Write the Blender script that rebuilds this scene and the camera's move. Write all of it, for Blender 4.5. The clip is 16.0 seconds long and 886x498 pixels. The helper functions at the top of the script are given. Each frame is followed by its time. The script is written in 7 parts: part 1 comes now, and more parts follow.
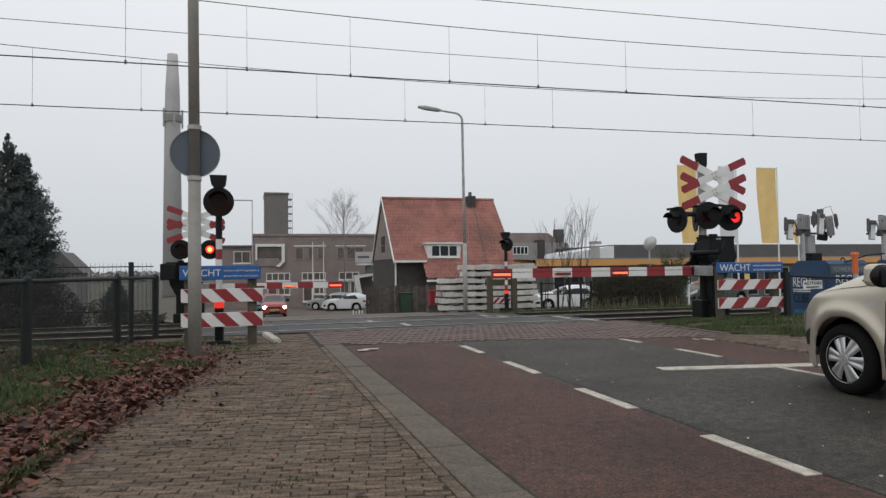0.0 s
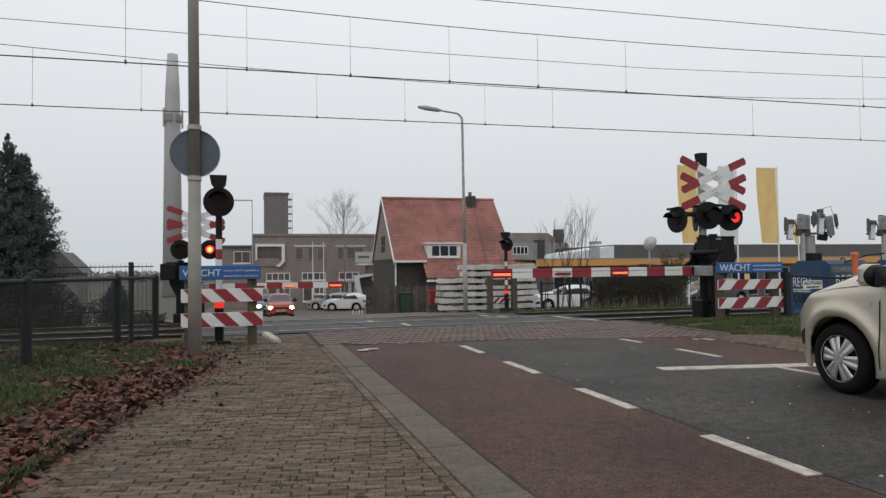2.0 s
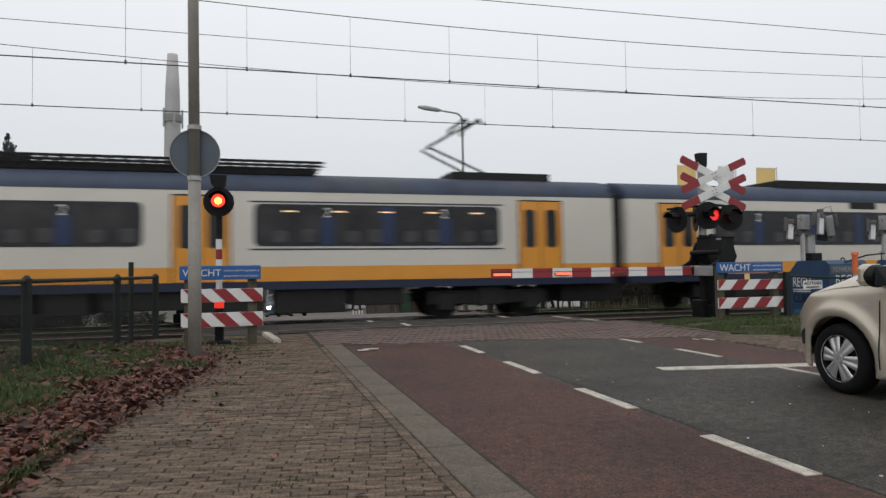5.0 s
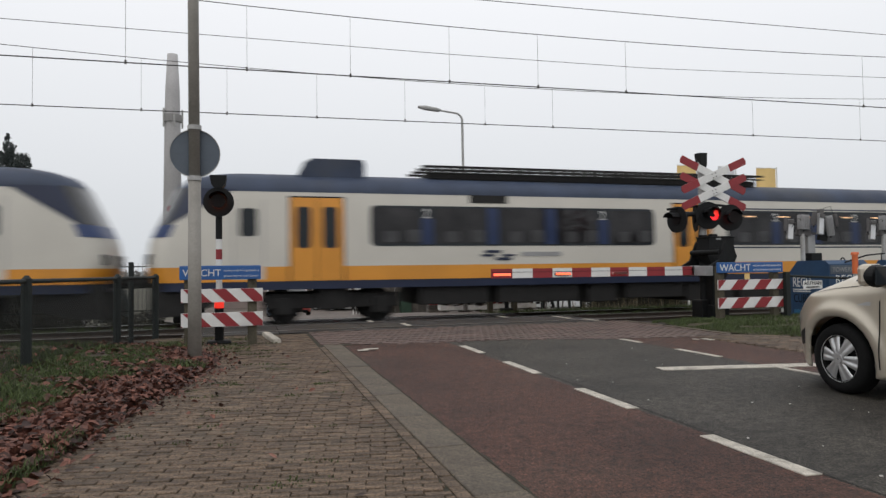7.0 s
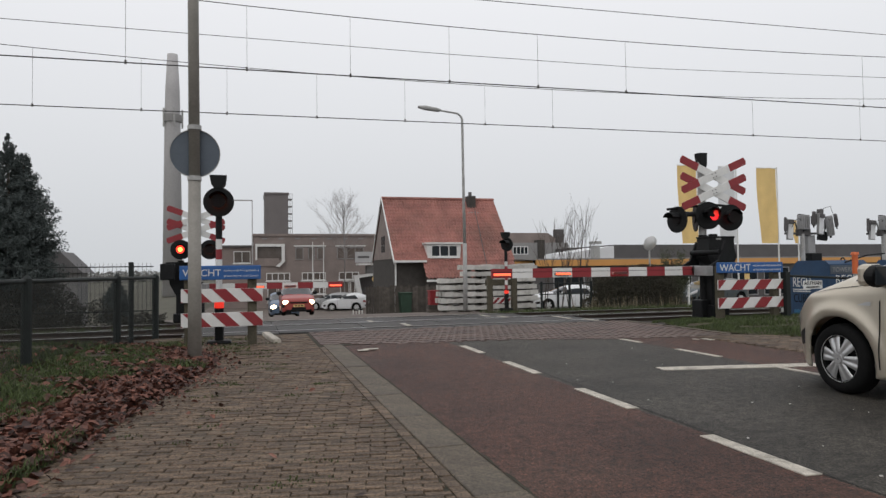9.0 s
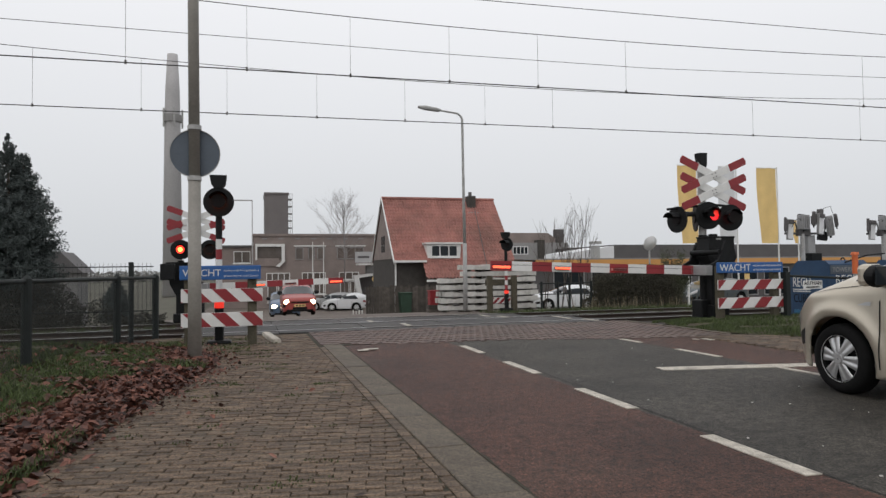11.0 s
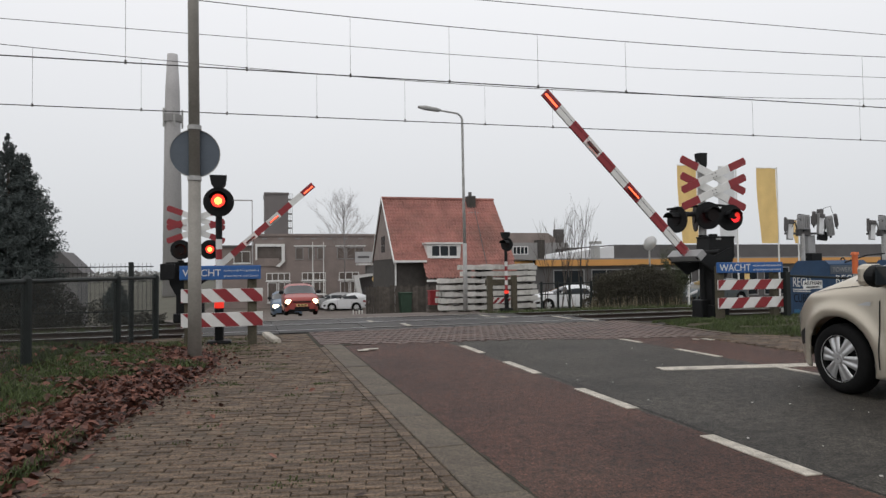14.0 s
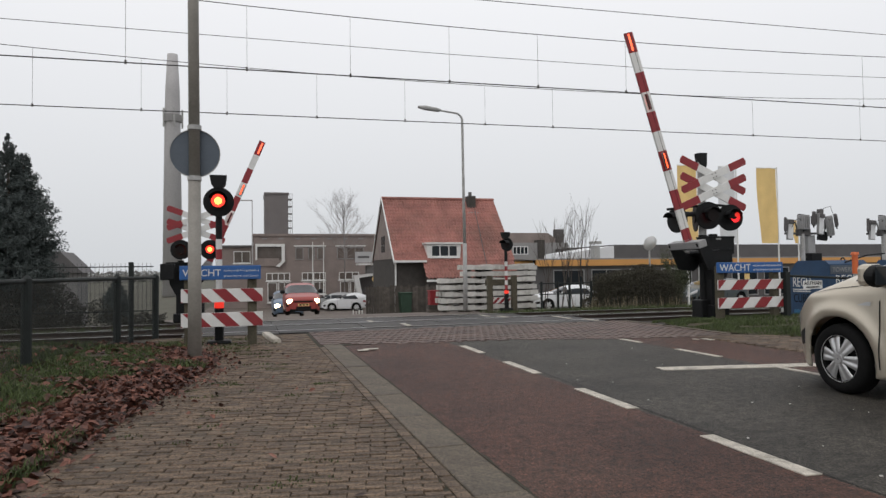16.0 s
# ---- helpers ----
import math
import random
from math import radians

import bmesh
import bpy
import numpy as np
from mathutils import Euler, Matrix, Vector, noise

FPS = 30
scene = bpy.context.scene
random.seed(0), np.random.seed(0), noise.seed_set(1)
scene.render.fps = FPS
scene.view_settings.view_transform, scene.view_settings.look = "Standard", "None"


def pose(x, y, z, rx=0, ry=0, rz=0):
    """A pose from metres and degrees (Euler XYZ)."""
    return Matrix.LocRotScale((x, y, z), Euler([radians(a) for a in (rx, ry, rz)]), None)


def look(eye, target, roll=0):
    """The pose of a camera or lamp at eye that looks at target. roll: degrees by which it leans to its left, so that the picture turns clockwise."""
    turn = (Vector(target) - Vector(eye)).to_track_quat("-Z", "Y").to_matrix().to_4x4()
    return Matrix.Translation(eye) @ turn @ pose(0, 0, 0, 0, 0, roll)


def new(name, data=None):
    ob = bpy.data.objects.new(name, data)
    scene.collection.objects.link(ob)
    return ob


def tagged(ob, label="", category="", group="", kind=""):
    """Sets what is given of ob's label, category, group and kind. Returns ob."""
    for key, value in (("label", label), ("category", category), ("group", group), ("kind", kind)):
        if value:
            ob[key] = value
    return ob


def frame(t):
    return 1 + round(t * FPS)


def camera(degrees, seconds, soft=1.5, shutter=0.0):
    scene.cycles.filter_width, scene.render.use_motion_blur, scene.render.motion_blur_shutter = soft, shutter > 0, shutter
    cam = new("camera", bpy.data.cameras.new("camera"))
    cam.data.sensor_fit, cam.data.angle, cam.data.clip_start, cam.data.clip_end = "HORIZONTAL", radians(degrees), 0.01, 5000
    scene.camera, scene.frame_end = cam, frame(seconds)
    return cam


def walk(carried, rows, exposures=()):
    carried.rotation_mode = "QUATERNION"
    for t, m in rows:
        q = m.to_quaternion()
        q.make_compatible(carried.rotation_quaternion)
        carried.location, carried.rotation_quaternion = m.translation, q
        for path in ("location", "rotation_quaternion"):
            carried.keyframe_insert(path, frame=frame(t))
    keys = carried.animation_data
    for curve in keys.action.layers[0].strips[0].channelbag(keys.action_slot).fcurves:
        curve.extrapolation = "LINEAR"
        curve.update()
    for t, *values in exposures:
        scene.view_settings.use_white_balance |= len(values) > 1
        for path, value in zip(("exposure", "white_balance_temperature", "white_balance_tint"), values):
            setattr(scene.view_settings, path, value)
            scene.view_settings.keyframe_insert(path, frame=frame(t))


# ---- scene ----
# ------------------------------------------------------------ camera
EYE = Vector((0.0, 0.0, 1.2))
YAW, PITCH, ROLL = radians(16.1), radians(1.8), -0.75
AIM = EYE + Vector((math.sin(YAW) * math.cos(PITCH), math.cos(YAW) * math.cos(PITCH), math.sin(PITCH))) * 10
cam = camera(67.06, 16.0, soft=1.42, shutter=0.2)
walk(cam, [(0.0, look(EYE, AIM, ROLL)), (16.0, look(EYE, AIM, ROLL))],
     exposures=[(0.0, 0.05, 6500, 10), (4.0, 0.05, 6500, 10), (6.3, 0.175, 6560, 11), (8.0, 0.175, 6580, 11.2), (8.5, 0.17, 6590, 11.5), (9.0, 0.06, 6590, 11.5), (11.5, 0.12, 6610, 11.5), (16.0, 0.13, 6620, 11.5)])

# ------------------------------------------------------------ sky and light: a foggy, overcast winter day
world = bpy.data.worlds.new("overcast_sky")
scene.world = world
world.use_nodes = True
wt = world.node_tree
wt.nodes.clear()
w_out = wt.nodes.new("ShaderNodeOutputWorld")
w_bg = wt.nodes.new("ShaderNodeBackground")
w_sky = wt.nodes.new("ShaderNodeTexSky")
w_sky.sky_type, w_sky.sun_disc = "NISHITA", False
w_sky.sun_elevation, w_sky.sun_rotation = radians(28), radians(215)
w_sky.dust_density = 8.0
w_hs = wt.nodes.new("ShaderNodeHueSaturation")
w_hs.inputs["Saturation"].default_value = 0.25
w_hs.inputs["Value"].default_value = 0.10
wt.links.new(w_sky.outputs[0], w_hs.inputs["Color"])
w_tc = wt.nodes.new("ShaderNodeTexCoord")
w_sep = wt.nodes.new("ShaderNodeSeparateXYZ")
wt.links.new(w_tc.outputs["Generated"], w_sep.inputs[0])
w_ramp = wt.nodes.new("ShaderNodeValToRGB")
w_ramp.color_ramp.elements[0].position, w_ramp.color_ramp.elements[0].color = 0.0, (0.61, 0.645, 0.675, 1)
w_ramp.color_ramp.elements[1].position, w_ramp.color_ramp.elements[1].color = 0.42, (0.87, 0.895, 0.93, 1)
wt.links.new(w_sep.outputs["Z"], w_ramp.inputs[0])
w_mix = wt.nodes.new("ShaderNodeMixRGB")
w_mix.inputs[0].default_value = 0.93
wt.links.new(w_hs.outputs[0], w_mix.inputs[1])
wt.links.new(w_ramp.outputs[0], w_mix.inputs[2])
wt.links.new(w_mix.outputs[0], w_bg.inputs[0])
w_bg.inputs[1].default_value = 1.0
wt.links.new(w_bg.outputs[0], w_out.inputs[0])
sun = new("sun", bpy.data.lights.new("sun", "SUN"))
sun.data.energy, sun.data.angle, sun.data.color = 0.5, radians(40), (1.0, 0.97, 0.93)
sun.matrix_world = look((0, 0, 30), (9, 14, 0))


# ------------------------------------------------------------ materials
def mat(name, col, rough=0.7, metal=0.0, var=0.12, scale=6.0, bump=0.15, fine=60.0, spec=0.5, rnd=0.0, speck=0.0, col2=None, dirt=0.0, emit=None, power=0.0):
    """Principled surface with large stains, fine grain and relief."""
    m = bpy.data.materials.new(name)
    m.use_nodes = True
    nt = m.node_tree
    b = nt.nodes["Principled BSDF"]
    b.inputs["Roughness"].default_value, b.inputs["Metallic"].default_value = rough, metal
    b.inputs["Specular IOR Level"].default_value = spec
    tc = nt.nodes.new("ShaderNodeTexCoord")
    n1 = nt.nodes.new("ShaderNodeTexNoise")
    n1.inputs["Scale"].default_value, n1.inputs["Detail"].default_value = scale, 5.0
    n2 = nt.nodes.new("ShaderNodeTexNoise")
    n2.inputs["Scale"].default_value, n2.inputs["Detail"].default_value = fine, 3.0
    for n in (n1, n2):
        nt.links.new(tc.outputs["Object"], n.inputs["Vector"])
    add = nt.nodes.new("ShaderNodeMath")
    add.operation = "ADD"
    nt.links.new(n1.outputs[0], add.inputs[0])
    nt.links.new(n2.outputs[0], add.inputs[1])
    ramp = nt.nodes.new("ShaderNodeValToRGB")
    c = np.array(col)
    lo = c * (1 - var) if col2 is None else np.array(col2)
    hi = np.minimum(c * (1 + var), 1)
    ramp.color_ramp.elements[0].position, ramp.color_ramp.elements[0].color = 0.36, (*lo, 1)
    ramp.color_ramp.elements[1].position, ramp.color_ramp.elements[1].color = 0.64, (*hi, 1)
    half = nt.nodes.new("ShaderNodeMath")
    half.operation = "MULTIPLY"
    half.inputs[1].default_value = 0.5
    nt.links.new(add.outputs[0], half.inputs[0])
    nt.links.new(half.outputs[0], ramp.inputs[0])
    out = ramp.outputs[0]
    if speck:
        for sc, amt in ((150.0, speck), (45.0, speck * 0.9), (11.0, speck * 0.5)):
            n4 = nt.nodes.new("ShaderNodeTexNoise")
            n4.inputs["Scale"].default_value, n4.inputs["Detail"].default_value, n4.inputs["Roughness"].default_value = sc, 4.0, 0.75
            nt.links.new(tc.outputs["Object"], n4.inputs["Vector"])
            mr = nt.nodes.new("ShaderNodeMapRange")
            mr.inputs["From Min"].default_value, mr.inputs["From Max"].default_value = 0.39, 0.61
            mr.inputs["To Min"].default_value, mr.inputs["To Max"].default_value = 1 - amt, 1 + amt
            nt.links.new(n4.outputs[0], mr.inputs["Value"])
            h4 = nt.nodes.new("ShaderNodeHueSaturation")
            nt.links.new(out, h4.inputs["Color"])
            nt.links.new(mr.outputs[0], h4.inputs["Value"])
            out = h4.outputs[0]
    if rnd:
        info = nt.nodes.new("ShaderNodeObjectInfo")
        geo = nt.nodes.new("ShaderNodeNewGeometry")
        ad = nt.nodes.new("ShaderNodeMath")
        ad.operation = "ADD"
        nt.links.new(info.outputs["Random"], ad.inputs[0])
        nt.links.new(geo.outputs["Random Per Island"], ad.inputs[1])
        fr = nt.nodes.new("ShaderNodeMath")
        fr.operation = "FRACT"
        nt.links.new(ad.outputs[0], fr.inputs[0])
        mp = nt.nodes.new("ShaderNodeMapRange")
        mp.inputs["To Min"].default_value, mp.inputs["To Max"].default_value = 1 - rnd, 1 + rnd
        nt.links.new(fr.outputs[0], mp.inputs["Value"])
        hs = nt.nodes.new("ShaderNodeHueSaturation")
        nt.links.new(out, hs.inputs["Color"])
        nt.links.new(mp.outputs[0], hs.inputs["Value"])
        out = hs.outputs[0]
    if dirt:
        n3 = nt.nodes.new("ShaderNodeTexNoise")
        n3.inputs["Scale"].default_value, n3.inputs["Detail"].default_value = scale * 0.35, 8.0
        nt.links.new(tc.outputs["Object"], n3.inputs["Vector"])
        r3 = nt.nodes.new("ShaderNodeValToRGB")
        r3.color_ramp.elements[0].position, r3.color_ramp.elements[1].position = 0.5, 0.72
        r3.color_ramp.elements[1].color = (dirt, dirt, dirt, 1)
        nt.links.new(n3.outputs[0], r3.inputs[0])
        mx = nt.nodes.new("ShaderNodeMixRGB")
        mx.inputs[2].default_value = (0.07, 0.065, 0.05, 1)
        nt.links.new(r3.outputs[0], mx.inputs[0])
        nt.links.new(out, mx.inputs[1])
        out = mx.outputs[0]
    nt.links.new(out, b.inputs["Base Color"])
    if bump:
        bp = nt.nodes.new("ShaderNodeBump")
        bp.inputs["Strength"].default_value, bp.inputs["Distance"].default_value = bump, 0.01
        nt.links.new(add.outputs[0], bp.inputs["Height"])
        nt.links.new(bp.outputs[0], b.inputs["Normal"])
    if emit:
        b.inputs["Emission Color"].default_value = (*emit, 1)
        b.inputs["Emission Strength"].default_value = power
    return m


def glass(name, col=(0.02, 0.024, 0.028), rough=0.06):
    m = mat(name, col, rough, 0.0, 0.05, 2.0, 0.0, spec=0.22)
    return m


M = dict(
    tar=mat("tar", (0.014, 0.012, 0.0105), 0.7, 0, 0.4, 8.0, 0.5, 60, spec=0.3),
    asphalt=mat("asphalt", (0.036, 0.0318, 0.0260), 0.66, 0, 0.60, 0.9, 0.9, 90.0, spec=0.3, speck=0.95, dirt=0.25),
    red_asphalt=mat("red_asphalt", (0.055, 0.0232, 0.0152), 0.66, 0, 0.50, 0.9, 0.9, 90.0, spec=0.3, speck=0.9, dirt=0.35),
    brick=mat("paver_brick", (0.098, 0.068, 0.046), 0.68, 0, 0.40, 5.0, 0.6, 60.0, rnd=0.34, spec=0.28, speck=0.4, dirt=0.35),
    apron=mat("red_paver", (0.094, 0.062, 0.052), 0.66, 0, 0.35, 1.6, 0.4, 60.0, rnd=0.24, dirt=0.45),
    joint=mat("joint_sand", (0.030, 0.024, 0.015), 0.95, 0, 0.45, 5.0, 0.5, col2=(0.016, 0.018, 0.009)),
    kerb=mat("kerb_concrete", (0.090, 0.070, 0.049), 0.72, 0, 0.35, 3.0, 0.6, 90, rnd=0.07, speck=0.4, dirt=0.35),
    paint=mat("road_paint", (0.44, 0.405, 0.345), 0.7, 0, 0.25, 12.0, 0.4, 150, speck=0.15, dirt=0.5),
    soil=mat("soil_grass", (0.045, 0.038, 0.018), 0.95, 0, 0.4, 3.0, 0.8, 40, col2=(0.036, 0.024, 0.014)),
    field=mat("field", (0.07, 0.07, 0.048), 0.95, 0, 0.3, 0.3, 0.6, 20, col2=(0.06, 0.052, 0.038)),
    grass=mat("grass_blade", (0.050, 0.072, 0.020), 0.8, 0, 0.35, 5, 0.0, rnd=0.5),
    leaf=mat("dead_leaf", (0.100, 0.040, 0.026), 0.66, 0, 0.55, 14, 0.2, rnd=0.85, col2=(0.045, 0.014, 0.010)),
    ballast=mat("ballast", (0.045, 0.038, 0.033), 0.95, 0, 0.4, 12, 1.0, 50, col2=(0.022, 0.019, 0.017)),
    rail=mat("rail_side", (0.045, 0.033, 0.026), 0.8, 0.2, 0.2, 8, 0.2),
    railtop=mat("rail_top", (0.45, 0.45, 0.45), 0.3, 1.0, 0.1, 8, 0.05),
    plate=mat("crossing_plate", (0.033, 0.031, 0.030), 0.62, 0, 0.75, 1.1, 0.5, 45, rnd=0.35, spec=0.28, speck=0.45, dirt=0.45),
    clinker=mat("road_clinker", (0.105, 0.083, 0.068), 0.75, 0, 0.35, 0.8, 0.5, 30, speck=0.3, dirt=0.3),
    green=mat("dark_green_paint", (0.006, 0.010, 0.009), 0.75, 0, 0.3, 8, 0.1),
    galv=mat("galvanised_steel", (0.36, 0.36, 0.35), 0.6, 0.0, 0.2, 6, 0.12, 40, dirt=0.2),
    polegrey=mat("weathered_pole", (0.25, 0.235, 0.21), 0.6, 0.0, 0.12, 3, 0.05, 30, dirt=0.3),
    black=mat("black_metal", (0.008, 0.0085, 0.009), 0.55, 0, 0.3, 9, 0.1, spec=0.2),
    rubber=mat("rubber", (0.008, 0.008, 0.008), 0.85, 0, 0.2, 20, 0.2, spec=0.15),
    white=mat("white_enamel", (0.68, 0.68, 0.66), 0.45, 0, 0.06, 5, 0.05, dirt=0.16),
    red=mat("red_enamel", (0.25, 0.020, 0.026), 0.5, 0, 0.12, 5, 0.05, dirt=0.10),
    blue=mat("sign_blue", (0.015, 0.095, 0.30), 0.45, 0, 0.08, 5, 0.03, dirt=0.08),
    sheet=mat("sign_back", (0.085, 0.105, 0.13), 0.5, 0.2, 0.12, 5, 0.05, dirt=0.15),
    wood=mat("grey_wood", (0.072, 0.062, 0.052), 0.85, 0, 0.4, 6, 0.4, 50, rnd=0.35),
    postwood=mat("mossy_post", (0.075, 0.066, 0.045), 0.9, 0, 0.35, 9, 0.5, 60),
    wire=mat("copper_wire", (0.06, 0.058, 0.055), 0.6, 0.4, 0.1, 3, 0),
    t_white=mat("train_white", (0.56, 0.535, 0.475), 0.42, 0, 0.05, 1.0, 0.02, dirt=0.10),
    t_orange=mat("train_orange", (0.64, 0.268, 0.030), 0.4, 0, 0.10, 1.2, 0.02, dirt=0.08),
    t_pane=mat("carriage_glass", (0.020, 0.019, 0.020), 0.08, 0, 0.9, 1.6, 0.0, spec=0.30),
    t_screen=mat("cab_windscreen", (0.030, 0.032, 0.034), 0.05, 0, 0.5, 1.6, 0.0, spec=0.55),
    seat_grey=mat("seat_cover", (0.050, 0.050, 0.052), 0.3, 0, 0.4, 3.0, 0.0, spec=0.3),
    cabin_glow=mat("lit_cabin_lamp", (0.6, 0.4, 0.2), 0.3, 0, 0.05, 5, 0, emit=(1.0, 0.55, 0.30), power=0.8),
    t_blue=mat("train_blue", (0.007, 0.014, 0.042), 0.4, 0, 0.1, 1.5, 0.02),
    t_seat=mat("train_blue_panel", (0.0055, 0.019, 0.070), 0.4, 0, 0.1, 1.5, 0.02),
    t_roof=mat("train_roof", (0.028, 0.042, 0.076), 0.65, 0, 0.35, 1.2, 0.1, dirt=0.55),
    t_dark=mat("train_underframe", (0.013, 0.0125, 0.012), 0.9, 0, 0.3, 4, 0.3),
    # far panes lightened in the colour for fog; no curtains are built
    farglass=mat("hazed_far_glass", (0.125, 0.105, 0.092), 0.2, 0, 0.35, 0.9, 0.0, spec=0.3),
    window=glass("dark_glass"),
    lamp_on=mat("lit_red_lamp", (0.6, 0.03, 0.02), 0.3, 0, 0.05, 5, 0, emit=(1.0, 0.035, 0.02), power=2.2),
    lamp_core=mat("lit_lamp_core", (0.8, 0.2, 0.05), 0.3, 0, 0.05, 5, 0, emit=(1.0, 0.30, 0.05), power=5.0),
    amber_on=mat("lit_barrier_lamp", (0.7, 0.1, 0.04), 0.3, 0, 0.05, 5, 0, emit=(1.0, 0.09, 0.035), power=2.6),
    headlight=mat("lit_headlight", (0.9, 0.85, 0.7), 0.2, 0, 0.02, 5, 0, emit=(1.0, 0.72, 0.40), power=9.0),
    dim_lens=mat("unlit_red_lens", (0.10, 0.022, 0.020), 0.4, 0, 0.1, 5, 0),
    lens_off=mat("dark_lens", (0.006, 0.003, 0.003), 0.5, 0, 0.1, 5, 0, spec=0.2),
    # tile red toned down paler, with fog put into the colour
    tile=mat("fog_paled_tile", (0.285, 0.126, 0.104), 0.8, 0, 0.35, 1.0, 0.4, 14, rnd=0.2, dirt=0.5),
    boxcyan=mat("faded_cyan_print", (0.03, 0.13, 0.24), 0.6, 0, 0.3, 6, 0.1),
    housewall=mat("dark_brick_wall", (0.052, 0.047, 0.042), 0.9, 0, 0.25, 3, 0.4, 25),
    # far wall colours: distance haze is put into the pale base tones
    farbrick=mat("hazed_far_brick", (0.225, 0.185, 0.168), 0.9, 0, 0.18, 1, 0.3, 12),
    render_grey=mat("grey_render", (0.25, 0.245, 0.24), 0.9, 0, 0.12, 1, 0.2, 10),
    concrete=mat("sleeper_concrete", (0.50, 0.49, 0.46), 0.85, 0, 0.16, 6, 0.4, 50, rnd=0.12, dirt=0.22),
    # chimney grey is lifted pale in place of haze, for the far lamp too
    chimney=mat("hazed_grey", (0.42, 0.41, 0.41), 0.95, 0, 0.1, 0.4, 0.1, 5),
    # yellow washed out in the colour for the fog before the flags
    yellow=mat("fog_paled_yellow", (0.76, 0.54, 0.22), 0.75, 0, 0.08, 1.5, 0.1),
    sheet_pale=mat("pale_sign_board", (0.42, 0.42, 0.42), 0.6, 0, 0.1, 1.5, 0.05, dirt=0.1),
    # tower brick greyed in its base colour for the mist
    tower=mat("hazed_tower_brick", (0.165, 0.150, 0.148), 0.9, 0, 0.12, 0.6, 0.2, 8),
    paleflag=mat("flag_white", (0.66, 0.67, 0.68), 0.75, 0, 0.05, 1.5, 0.1),
    orange=mat("orange_band", (0.60, 0.30, 0.09), 0.6, 0, 0.08, 0.8, 0.05),
    dkgrey=mat("dark_cladding", (0.09, 0.085, 0.085), 0.7, 0, 0.15, 1, 0.1),
    # needle colour raised and turned blue-grey to imitate fog
    conifer=mat("fog_paled_needles", (0.082, 0.096, 0.093), 0.95, 0, 0.2, 1.2, 0.0, rnd=0.14, spec=0.15),
    shrubgreen=mat("shrub_leaf", (0.060, 0.070, 0.036), 0.9, 0, 0.35, 6, 0.0, rnd=0.45),
    hedge=mat("hedge_leaf", (0.046, 0.042, 0.028), 0.9, 0, 0.35, 6, 0.0, rnd=0.45),
    bark=mat("bark", (0.075, 0.062, 0.052), 0.9, 0, 0.3, 10, 0.3),
    # bark much paler than the near kind, mist painted into it
    farbark=mat("hazed_bark", (0.23, 0.215, 0.21), 0.95, 0, 0.2, 2, 0.0),
    reed=mat("dry_stalk", (0.24, 0.20, 0.13), 0.9, 0, 0.2, 5, 0, rnd=0.3),
    boxblue=mat("trailer_blue", (0.018, 0.056, 0.122), 0.5, 0, 0.2, 3, 0.1, dirt=0.3),
    boxgrey=mat("lamp_grey", (0.30, 0.30, 0.30), 0.5, 0.2, 0.12, 5, 0.05),
    beige=mat("car_beige", (0.56, 0.505, 0.415), 0.30, 0.55, 0.03, 2, 0.0, 300),
    c_white=mat("car_white", (0.66, 0.67, 0.68), 0.3, 0, 0.03, 2, 0),
    c_red=mat("car_red", (0.30, 0.050, 0.042), 0.3, 0, 0.05, 2, 0),
    c_grey=mat("car_grey", (0.065, 0.08, 0.085), 0.3, 0.2, 0.05, 2, 0),
    c_blue=mat("car_blue", (0.10, 0.15, 0.22), 0.3, 0.3, 0.05, 2, 0),
    t_front=mat("train_front_blue", (0.020, 0.042, 0.125), 0.4, 0, 0.1, 1.5, 0.02),
    deep_red=mat("lit_deep_red_lamp", (0.6, 0.02, 0.03), 0.3, 0, 0.05, 5, 0, emit=(1.0, 0.018, 0.02), power=1.25),
    scrub=mat("scrub_twig", (0.032, 0.031, 0.024), 0.9, 0, 0.3, 4, 0, rnd=0.4),
    low_red=mat("small_lit_lamp", (0.6, 0.06, 0.03), 0.3, 0, 0.05, 5, 0, emit=(1.0, 0.03, 0.02), power=0.6),
    # horizon woods get their haze from this pale grey
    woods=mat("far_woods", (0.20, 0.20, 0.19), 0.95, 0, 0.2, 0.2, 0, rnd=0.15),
    hub=mat("hubcap_silver", (0.55, 0.55, 0.55), 0.35, 0.7, 0.05, 5, 0.02),
    binlid=mat("bin_green", (0.014, 0.04, 0.022), 0.6, 0, 0.2, 4, 0.1),
    hiorange=mat("orange_plastic", (0.60, 0.13, 0.035), 0.5, 0, 0.1, 5, 0.05),
)


# ------------------------------------------------------------ mesh tools
def part(name, bm, material, parent=None, label="", smooth=False):
    me = bpy.data.meshes.new(name)
    bm.normal_update()
    bm.to_mesh(me)
    bm.free()
    me.materials.append(M[material] if isinstance(material, str) else material)
    if smooth:
        for p in me.polygons:
            p.use_smooth = True
    ob = new(name, me)
    ob.parent = parent
    if label:
        tagged(ob, label)
    return ob


def share(name, me, parent, m):
    ob = new(name, me)
    ob.parent = parent
    ob.matrix_basis = m
    return ob


def thing(name, label, category, group="", at=None, kind=""):
    ob = new(name)
    ob.empty_display_size = 0.2
    if at is not None:
        ob.matrix_basis = at
    return tagged(ob, label, category, group, kind)


